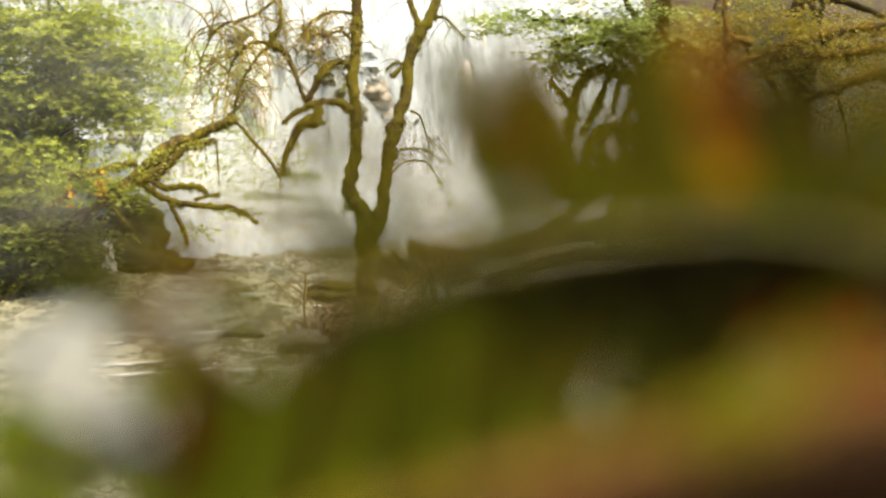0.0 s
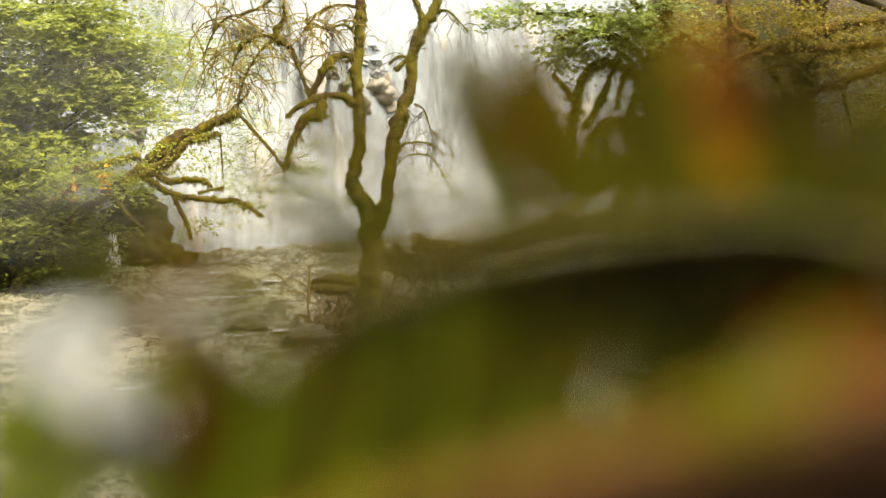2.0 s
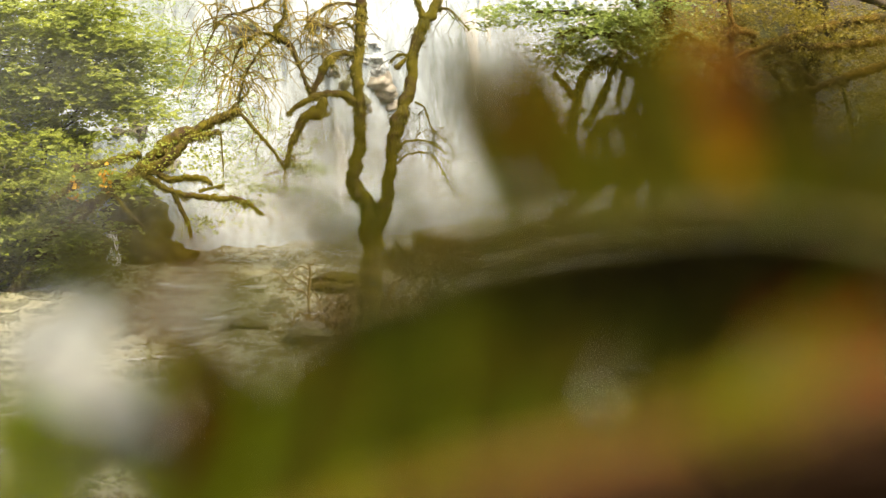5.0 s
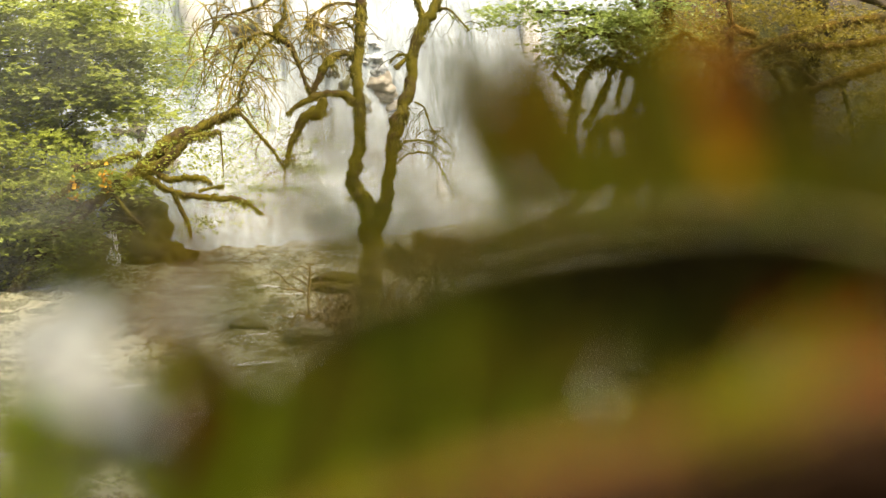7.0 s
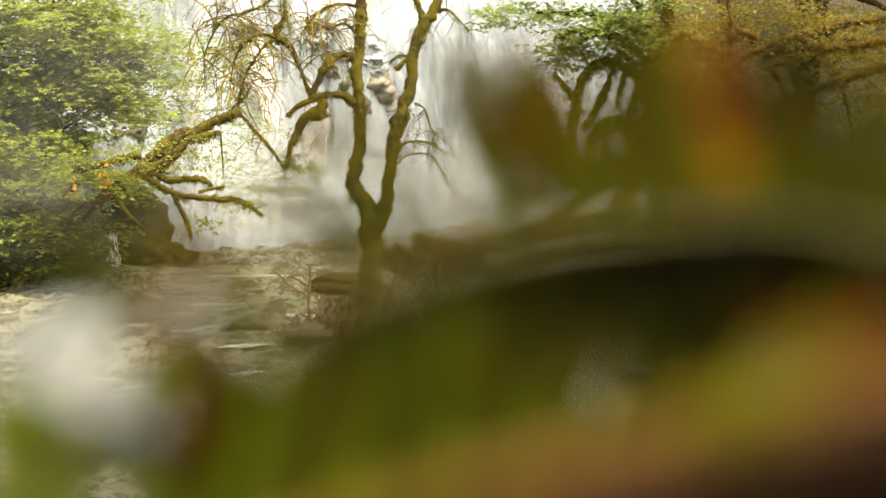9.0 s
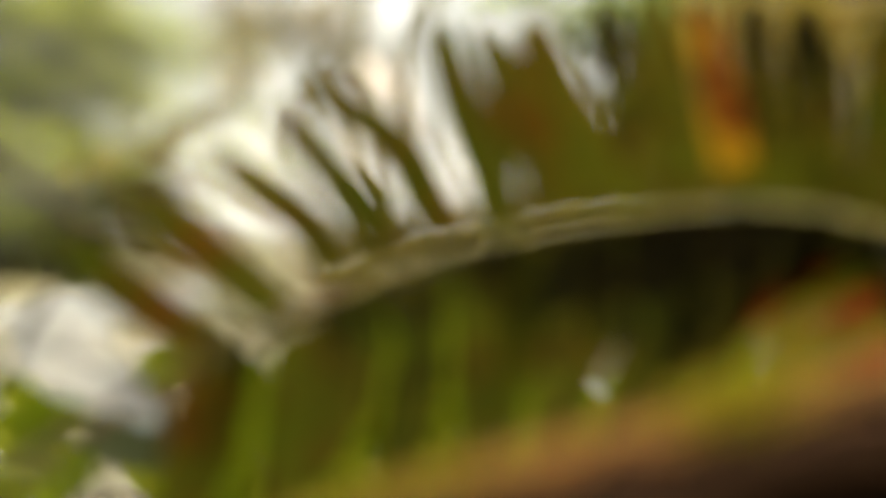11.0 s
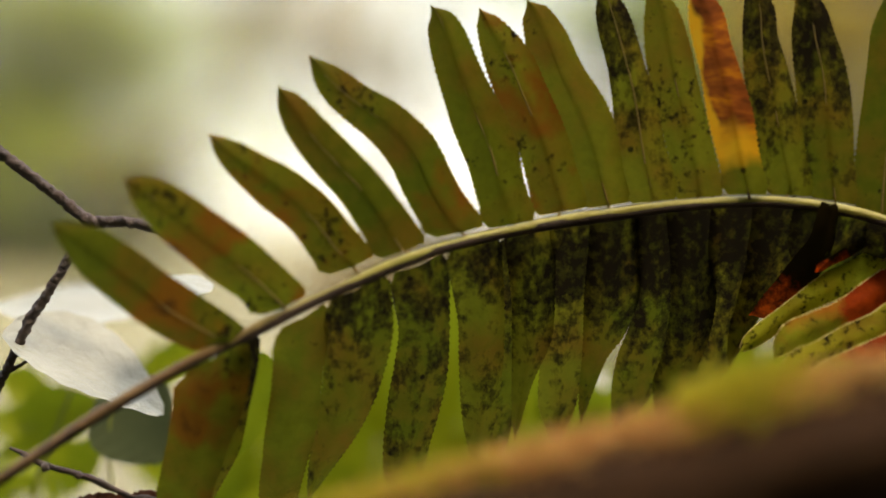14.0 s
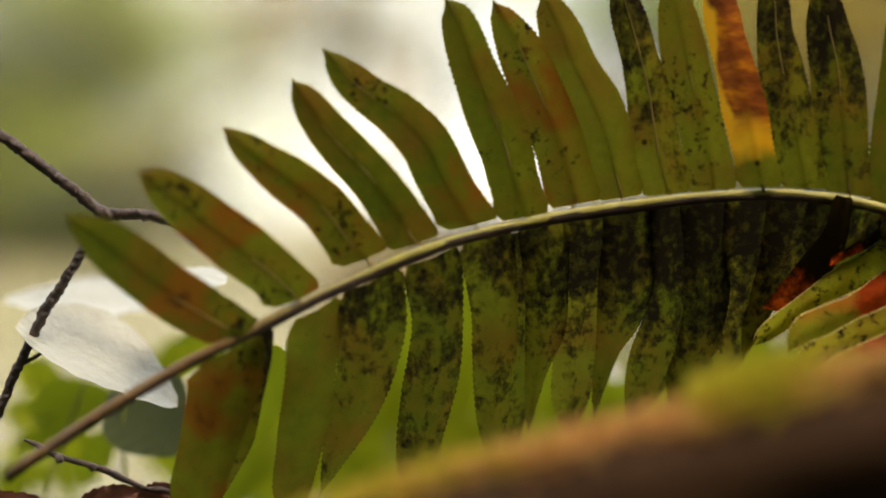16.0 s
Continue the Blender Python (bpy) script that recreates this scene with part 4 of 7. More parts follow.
HANGING = [
    [(2.59, 23.88, 1.13, 0.172), (2.56, 23.93, 1.54, 0.156), (2.67, 23.96, 1.87, 0.131), (2.88, 24.01, 2.28, 0.123), (3, 24.06, 2.76, 0.115), (3.13, 24.13, 3.42, 0.098), (3.25, 24.21, 4.23, 0.09), (3.33, 24.32, 5.21, 0.082)],
    [(2.92, 24.05, 2.72, 0.082), (2.63, 24.07, 2.85, 0.074), (2.39, 24.06, 2.83, 0.074), (2.2, 24.04, 2.64, 0.074), (2.12, 24.01, 2.32, 0.074), (2.15, 23.98, 2.03, 0.049)],
    [(2.96, 24.02, 2.4, 0.115), (2.59, 24, 2.23, 0.115), (2.3, 23.99, 2.09, 0.123), (2.06, 23.96, 1.87, 0.09), (1.89, 23.94, 1.62, 0.074), (1.77, 23.91, 1.38, 0.049)],
    [(3.04, 24.12, 3.34, 0.082), (2.67, 24.15, 3.6, 0.082), (2.35, 24.16, 3.7, 0.082), (2.06, 24.14, 3.5, 0.074), (1.94, 24.09, 3.09, 0.066), (1.87, 24.04, 2.6, 0.057), (1.94, 24, 2.19, 0.049)],
    [(2.43, 24.06, 2.83, 0.049), (2.35, 24.04, 2.56, 0.049), (2.31, 24, 2.19, 0.049)],
    [(1.94, 24.09, 3.09, 0.049), (1.77, 24.12, 3.34, 0.041), (1.61, 24.14, 3.54, 0.025)],
    [(1.89, 23.93, 1.57, 0.057), (1.65, 23.92, 1.48, 0.057), (1.51, 23.91, 1.35, 0.049)],
    [(2.92, 24.01, 2.28, 0.082), (2.77, 23.97, 1.95, 0.074), (2.74, 23.94, 1.62, 0.082), (2.63, 23.9, 1.3, 0.082)],
    [(3.08, 24.14, 3.5, 0.066), (2.84, 24.17, 3.83, 0.057), (2.51, 24.2, 4.07, 0.049), (2.1, 24.2, 4.15, 0.041), (1.65, 24.2, 4.07, 0.025)],
    [(3.17, 24.17, 3.83, 0.057), (3.49, 24.2, 4.07, 0.049), (3.82, 24.18, 3.91, 0.049), (4.15, 24.17, 3.83, 0.033)],
    [(2.67, 24.14, 3.58, 0.049), (2.59, 24.12, 3.34, 0.041), (2.54, 24.09, 3.05, 0.033)],
    [(3, 24.08, 3.01, 0.057), (3.25, 24.09, 3.05, 0.049), (3.41, 24.07, 2.85, 0.049)],
    [(2.65, 24.30, 1.40, 0.085), (2.70, 24.30, 1.85, 0.077), (2.76, 24.30, 2.42, 0.068), (2.69, 24.30, 2.81, 0.059), (2.90, 24.30, 3.34, 0.051), (3.02, 24.30, 3.80, 0.043)],
    [(2.18, 24.30, 1.81, 0.070), (2.50, 24.30, 2.06, 0.058), (2.93, 24.30, 2.19, 0.047), (3.42, 24.30, 2.62, 0.035)],
    [(2.27, 24.30, 2.78, 0.060), (2.58, 24.30, 2.83, 0.050), (2.84, 24.30, 2.83, 0.040), (3.20, 24.30, 3.03, 0.030)],
    [(2.09, 24.30, 2.73, 0.060), (2.29, 24.30, 3.10, 0.050), (2.50, 24.30, 3.59, 0.040), (2.74, 24.30, 4.20, 0.030)],
    [(2.55, 24.30, 2.10, 0.045), (2.42, 24.30, 2.44, 0.034), (2.36, 24.30, 2.73, 0.022)],
    [(2.79, 24.30, 2.44, 0.050), (3.12, 24.30, 2.73, 0.038), (3.44, 24.30, 3.34, 0.025)],
]
tree("hanging_moss_tree", HANGING, "bent tree draped in thick hanging moss", M_MOSS, M_TUFT, 7,
     [(1, 8, 0.4, 0.9), (3, 10, 0.5, 0.9), (2, 6, 0.35, 0.7), (5, 5, 0.3, 0.8), (6, 5, 0.3, 0.2), (8, 8, 0.4, 0.6)],
     ([(*(2.1, 24.18, 3.91), 0.5, 0.4, 0.4, 26), (*(2.84, 24.19, 3.99), 0.5, 0.4, 0.4, 24), (*(1.65, 24.15, 3.66), 0.3, 0.3, 0.35, 10), (*(1.53, 23.94, 1.62), 0.3, 0.2, 0.15, 6), (*(1.85, 24.1, 3.17), 0.2, 0.2, 0.4, 8)], 15, 0.075, 0.24),
     M_LEAF_FRESH, fringe_len=0.18, fringe_n=80)

OVERHANG = [
    [(6.94, 20.16, 3.84, 0.110), (6.26, 20.18, 4.05, 0.087), (5.36, 20.2, 4.17, 0.071), (4.55, 20.18, 4.05, 0.060), (4.01, 20.17, 3.88, 0.050), (3.53, 20.15, 3.67, 0.044), (3.29, 20.13, 3.57, 0.027)],
    [(6.67, 20.17, 3.91, 0.077), (5.85, 20.17, 3.93, 0.071), (5.36, 20.17, 3.91, 0.071), (4.83, 20.16, 3.83, 0.066), (4.35, 20.16, 3.83, 0.054), (3.87, 20.15, 3.73, 0.044)],
    [(6.67, 20.16, 3.89, 0.077), (5.92, 20.14, 3.72, 0.071), (5.36, 20.13, 3.60, 0.071), (4.89, 20.11, 3.47, 0.066), (4.48, 20.09, 3.31, 0.054), (4.01, 20.08, 3.13, 0.033)],
    [(3.47, 20.14, 3.74, 0.034), (3.5, 20.17, 4.04, 0.041), (3.46, 20.21, 4.38, 0.034), (3.5, 20.25, 4.79, 0.027)],
    [(4.55, 20.1, 3.36, 0.041), (4.21, 20.13, 3.63, 0.027), (3.87, 20.12, 3.57, 0.021)],
    [(3.8, 20.16, 3.97, 0.048), (3.53, 20.17, 4.04, 0.055), (3.46, 20.16, 3.94, 0.041)],
]
tree("overhanging_tree", OVERHANG, "long mossy limbs reaching over the bank", M_MOSS_RUST, M_TUFT_GOLD, 8,
     [(0, 10, 0.6, 0.4), (1, 10, 0.6, 0.4), (2, 10, 0.6, 0.4)],
     ([(*(4.67, 21.71, 4.3), 0.9, 0.5, 0.4, 40), (*(5.26, 21.64, 3.72), 0.7, 0.5, 0.4, 34), (*(4.16, 21.63, 3.57), 0.6, 0.5, 0.5, 30), (*(5.48, 21.57, 3.06), 0.5, 0.5, 0.4, 20), (*(3.42, 21.68, 4.01), 0.4, 0.4, 0.5, 14), (*(5.6, 19.9, 4.0), 0.9, 0.4, 0.35, 26), (*(4.4, 19.9, 3.9), 0.7, 0.4, 0.3, 16)], 24, 0.045, 0.26), M_LEAF_RUSTY)


# fallen logs, root wad, drift
def log(pts, label, seed):
    t = thing("fallen_log", pts[0][:3], label, "log", "fallen logs")
    part("wood", tube(pts, 40, 14, 0.25, 0.12, 0.4), M_BARK, t)
    part("moss", fringe(np.random.default_rng(seed), pts, 500, 0.07, 0.012, -0.2), M_TUFT, t, "thin moss cover", "stuff")


log([(0.26, 24.85, 0.76, 0.137), (0.99, 24.87, 0.99, 0.145), (1.85, 24.9, 1.22, 0.154), (2.61, 24.91, 1.31, 0.154), (3.73, 24.91, 1.34, 0.154)], "mossy fallen log lying across the bar", 1)
log([(0.66, 23.83, 0.6, 0.082), (1.2, 23.85, 0.79, 0.098), (1.77, 23.86, 0.93, 0.107), (2.43, 23.87, 1.04, 0.115), (3.82, 23.88, 1.13, 0.123)], "dark fallen log beside the pool", 2)
boulder("boulder", (-1.46, 23.02, 0.58), (0.42, 0.3, 0.18), 31, "low mossy boulder at the tree's foot", M_MOSS, 0.75, 1.8)

rw = thing("root_wad", (-0.19, 23.3, 0.38), "upturned root wad overgrown with fern and moss", "root wad")
rg = np.random.default_rng(21)
cc = np.array((-0.15, 23.34, 0.78))
part("roots", join([tube([(*cc, 0.05), (*(cc + d * 0.3 + np.array([0, 0, .05])), 0.03), (*(cc + d * rg.uniform(.4, .6) - np.array([0, 0, .06])), 0.012)], 12, 6, 0.5, 0.06)
                    for d in (lambda q: q / np.linalg.norm(q, axis=1, keepdims=True))(rg.normal(size=(36, 3)))]), M_BARK, rw, kind="stuff")
tufts = []
for k in range(70):
    q = rg.normal(size=3)
    q[2] = abs(q[2]) * 1.2 - 0.35
    q /= np.linalg.norm(q)
    at = cc + q * np.array([0.60, 0.35, 0.30]) * rg.uniform(0.75, 1.05)
    n = 34
    tufts.append(blades(rg, at + rg.normal(size=(n, 3)) * 0.03, q * 1.2 + np.array([0, 0, 0.35]) + rg.normal(size=(n, 3)) * 0.55, rg.uniform(0.08, 0.24, n), rg.uniform(0.010, 0.026, n)))
part("moss", join(tufts), tuft_mat("root_wad_tuft", (0.035, 0.025, 0.006), (0.13, 0.09, 0.018)), rw, "brown-green ragged tufts", "stuff")

dw = thing("driftwood_pile", (-1.71, 22.06, 0.09), "tangle of brown driftwood twigs on the bar", "driftwood", kind="stuff")
sticks = []
for i in range(60):
    c = np.array((-1.48, 22.09, 0.35)) + rg.normal(size=3) * np.array([0.34, 0.4, 0.22])
    d = rg.normal(size=3)
    d *= rg.uniform(0.15, 0.4) / np.linalg.norm(d)
    sticks.append(tube([(*(c - d), 0.011), (*(c - d * 0.3 + rg.normal(size=3) * 0.06), 0.010), (*(c + d * 0.4 + rg.normal(size=3) * 0.06), 0.008), (*(c + d), 0.004)], 12, 5, 0.5, 0.03))
part("sticks", join(sticks), make_plain("drift_bark", (0.05, 0.03, 0.012), (0.20, 0.12, 0.045), 20, 0.8, 0.5, 0.01), dw, kind="stuff")

M_SNAG = make_plain("weathered_twig", (0.07, 0.045, 0.015), (0.22, 0.15, 0.05), 25, 0.85, 0.5, 0.01)
sg = thing("bare_snag", (-1.74, 21.9, -0.02), "thin bare snag with arching twigs on the bar", "driftwood")
part("stem", tube([(-1.74, 21.9, -0.05, 0.022), (-1.79, 21.9, 0.35, 0.019), (-1.80, 21.92, 0.62, 0.021), (-1.77, 21.92, 0.86, 0.016), (-1.79, 21.93, 0.97, 0.010)], 40, 7, 0.4, 0.03, 0.6), M_SNAG, sg)
for q in ([(-1.79, 21.92, 0.90, 0.012), (-1.90, 21.9, 0.95, 0.010), (-2.02, 21.88, 0.86, 0.008), (-2.14, 21.86, 0.74, 0.004)],
          [(-1.79, 21.92, 0.92, 0.010), (-1.70, 21.93, 1.04, 0.008), (-1.66, 21.94, 1.16, 0.004)],
          [(-1.78, 21.92, 0.80, 0.011), (-1.66, 21.9, 0.88, 0.009), (-1.52, 21.88, 0.80, 0.004)],
          [(-1.80, 21.9, 0.55, 0.010), (-1.92, 21.85, 0.62, 0.007), (-2.06, 21.82, 0.52, 0.003)],
          [(-1.77, 21.9, 0.25, 0.017), (-1.93, 21.85, 0.33, 0.015), (-2.02, 21.8, 0.14, 0.013), (-2.10, 21.78, -0.08, 0.010)],
          [(-1.76, 21.9, 0.12, 0.015), (-1.60, 21.86, 0.24, 0.012), (-1.42, 21.8, 0.08, 0.009)]):
    part("branch", tube(q, 24, 6, 0.4, 0.02, 0.6), M_SNAG, sg)
lt = thing("drift_litter", (-1.5, 21.7, 0.0), "heap of brown leaves and twigs caught by the snag", "driftwood", kind="stuff")
lc = np.concatenate([np.array(c) + rg.normal(size=(k, 3)) * np.array(d) for c, k, d in (((-1.55, 21.75, 0.06), 900, (0.26, 0.25, 0.10)), ((-1.15, 21.9, 0.25), 700, (0.22, 0.25, 0.16)), ((-0.75, 22.2, 0.35), 700, (0.3, 0.2, 0.2)))])
part("leaf_litter", leaves(rg, lc, rg.uniform(0.03, 0.085, len(lc)), 1.2), tuft_mat("leaf_litter", (0.05, 0.025, 0.008), (0.20, 0.105, 0.03)), lt, kind="stuff")

rs = np.random.default_rng(61)
for i in range(46):
    a, q = rs.uniform(0, 2 * math.pi), rs.uniform(0.75, 1.22)
    x, y = 2.3 + 3.5 * q * math.cos(a), 21.3 + 5.2 * q * math.sin(a)
    z = float(height(np.float64(x), np.float64(y)))
    k = rs.uniform(0.06, 0.2)
    boulder("river_stone", (x, y, max(z, -0.08)), (k * rs.uniform(0.8, 1.5), k, k * rs.uniform(0.6, 1)), 100 + i, "wet grey-brown stone on the gravel bar", None, 0.75, 1.4)

# low plants of the near side of the river
for (x, y, z), n, sx, lab in (((-0.76, 13.33, 0.22), 70, 0.6, "low bright green plant at the water's edge"), ((0.01, 17.24, 0.17), 60, 0.5, "sparse low shrub on the gravel bar"), ((-0.4, 16.5, 0.08), 44, 0.45, "sparse low shrub on the gravel bar"),
                              ((0.5, 16.6, 0.10), 44, 0.45, "sparse low shrub on the gravel bar"), ((-0.15, 15.6, 0.0), 36, 0.4, "low bright green plant at the water's edge"), ((1.2, 17.4, 0.2), 40, 0.5, "sparse low shrub on the gravel bar"),
                              ((1.73, 16.24, 0.13), 50, 0.5, "small pale shrub by the river")):
    leafy("river_shrub", (x, y, z - 0.45), (x, y, z + 0.1), 0.02, [(x, y, z, sx, 0.4, 0.3, n)], lab, M_LEAF_FRESH, n, 22, 0.045, 0.16, "river shrubs")


# ---------------------------------------------------------------- the fern before the lens
def pinna_mesh(spine, curl=0.0, cup=0.12, seed=0, teeth=38, ear=1.0, away=(0, 1, -0.1), foot=None, lap=0.0):
    """A sword-fern leaflet along its spine of (x, y, z, half width): saw-toothed, with an ear at its base and a raised midrib.
    foot: the stem's direction, along which the base is cut; lap: how far one edge stands behind the other."""
    rows = teeth * 2
    cols = 6
    line = smooth_line(spine, rows + 1)
    away = Vector(away).normalized()
    length = (Vector(spine[-1][:3]) - Vector(spine[0][:3])).length
    wide = max(q[3] for q in spine)
    verts, faces = [], []
    for i in range(rows + 1):
        u = i / rows
        c = Vector(line[i, :3])
        d = (Vector(line[min(i + 1, rows), :3]) - Vector(line[max(i - 1, 0), :3])).normalized()
        side = d.cross(away).normalized()
        out = side.cross(d).normalized()
        if foot is not None:
            k = float(smoothstep(0.0, 0.22, u))
            side = (foot * (1 if foot.dot(side) > 0 else -1)).lerp(side, k).normalized()
        c += out * (curl * length * u * u + 0.02 * length * noise.noise((u * 2.3, seed * 7.7, 1)))
        w = float(line[i, 3]) * (1 + 0.07 * noise.noise((u * 4, seed * 3.3, 2)))
        w *= min(1, (rows - i) / 5 + 0.12) ** 0.6
        lobe = ear * 0.10 * wide * math.exp(-((u - 0.05) / 0.04) ** 2)
        w *= 0.80 + 0.20 * float(smoothstep(0.0, 0.045, u))
        tooth = (0.03 + 0.035 * ear) * wide * (1 if i % 2 else -0.5) * (0 if u > 0.96 else 0.5 + 0.8 * abs(noise.noise((i * 0.7, seed, 3))))
        for k in range(cols + 1):
            s = 2 * k / cols - 1
            edge = w + (lobe if s > 0 else 0) + (tooth if abs(s) == 1 else 0)
            lift = cup * wide * 2 * (s * s) - 0.1 * wide * math.exp(-(s / 0.18) ** 2)
            ripple = 0.06 * wide * noise.noise((u * 9, s * 2, seed))
            verts.append(c + side * (s * max(edge, 0.0002)) + out * (lift + ripple + lap * s * w))
    for i in range(rows):
        for k in range(cols):
            a = i * (cols + 1) + k
            faces.append((a, a + 1, a + cols + 2, a + cols + 1))
    return verts, faces


def frond(label, rachis, ups, downs, place, seed, away=(0, 1, -0.1), margins=False):
    f = thing("fern_frond", place, label, "fern", "fern fronds")
    stem = part("rachis", tube(rachis, 200, 14, 0.22, 0.0035), M_RACHIS, f, "pale green-brown grooved stem")
    # second tube, dark, gives the stem a painted shaded underside
    under = [(x, y - 0.12 * r, z - 0.38 * r, r * 0.95) for x, y, z, r in rachis]
    part("underside", tube(under, 120, 10, 0.35, 0.002), M_STEM_SHADE, stem, "dark brown strip standing for shade under the stem")
    n = seed * 50
    line = smooth_line(rachis, 200)
    for rows, up in ((ups, 1), (downs, 0)):
        for spine, curl, look_of in rows:
            n += 1
            mat, text = PINNA_LOOKS[look_of]
            b, t = Vector(spine[0][:3]), Vector(spine[1][:3])
            d = (t - b).normalized()
            near = int(np.argmin(np.linalg.norm(line[:, :3] - np.array(b), axis=1)))
            foot = Vector(line[min(near + 2, 199), :3] - line[max(near - 2, 0), :3]).normalized()
            joint = Vector(line[near, :3])
            shape = dict(curl=curl, seed=n, ear=1.0 if up else 0.4, away=away, foot=None if margins else foot, lap=0.0 if margins else 0.16)
            ob = part("pinna", pinna_mesh(spine, **shape), mat, f, text)
            wide = max(q[3] for q in spine)
            if up and not margins:
                rib = [(q[0], q[1] - 0.06 * wide, q[2], r) for q, r in zip(spine, np.linspace(0.00025, 0.00006, len(spine)))]
                part("midrib", tube(rib, 40, 6, 0.3, 0.002), M_MIDRIB, ob)
            if up:
                part("stalk", tube([(*joint, 0.0005), (*b.lerp(joint, 0.4), 0.00035), (*(b + d * 0.0024), 0.0002)], 8, 8, 0.3, 0.001), M_MIDRIB, ob)
            # thin pale tubes paint the glints along the leaflet's saw edge
            if margins and look_of in (7, 8):
                vs, _ = pinna_mesh(spine, **shape)
                for k in (0, 6):
                    part("margin", tube([(*q, 0.00018) for q in vs[k::7][2:-2:2]], 90, 5, 0.7, 0.0006), M_EDGE_GLINT, ob)
    return f


def pin(spine, look_of=0, curl=0.0):
    """One leaflet: its spine with half widths, its look, its curl."""
    return spine, curl, look_of


PINNA_LOOKS = (
    (M_PINNA, ""), (M_PINNA_BURNT, "scorched orange and green leaflet"), (M_PINNA_SPOTTED, "leaflet thick with dark spore spots"),
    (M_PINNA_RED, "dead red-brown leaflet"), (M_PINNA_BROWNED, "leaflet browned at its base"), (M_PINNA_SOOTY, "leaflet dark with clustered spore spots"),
    (M_PINNA_SORI_SHADE, "hanging leaflet with spore dots and painted shade at its base"), (M_PINNA_BACKLIT, "yellow-green leaflet brightened as if lit from behind"), (M_PINNA_AUTUMN, "yellow-orange mottled leaflet"), (M_PINNA_FLECKED, "hanging leaflet flecked dark at its base for shade"),
    (M_PINNA_BLACK, "hanging leaflet almost black with spores and painted shade"))
W = 0.0001367
RACHIS = [(-0.1016, 0.3592, 3.4047, 0.00120), (-0.0911, 0.3635, 3.4117, 0.00120), (-0.0789, 0.3673, 3.4193, 0.00125), (-0.0668, 0.3721, 3.4260, 0.00130), (-0.0568, 0.3751, 3.4311, 0.00130), (-0.0480, 0.3782, 3.4352, 0.00130), (-0.0390, 0.3813, 3.4395, 0.00125), (-0.0286, 0.3843, 3.4440, 0.00120), (-0.0155, 0.3878, 3.4497, 0.00120), (-0.0021, 0.3913, 3.4543, 0.00120), (0.0114, 0.3947, 3.4572, 0.00125), (0.0251, 0.3970, 3.4599, 0.00125), (0.0388, 0.3983, 3.4618, 0.00125), (0.0524, 0.3984, 3.4636, 0.00120), (0.0660, 0.3985, 3.4647, 0.00120), (0.0796, 0.3985, 3.4650, 0.00120), (0.0932, 0.3984, 3.4634, 0.00120), (0.1025, 0.3982, 3.4612, 0.00120), (0.1209, 0.3975, 3.4553, 0.00178), (0.1519, 0.4056, 3.4367, 0.00196), (0.1915, 0.4115, 3.3981, 0.00215), (0.2232, 0.4232, 3.3184, 0.00241), (0.2412, 0.4241, 3.1382, 0.00283), (0.2435, 0.3628, 2.3721, 0.00328)]
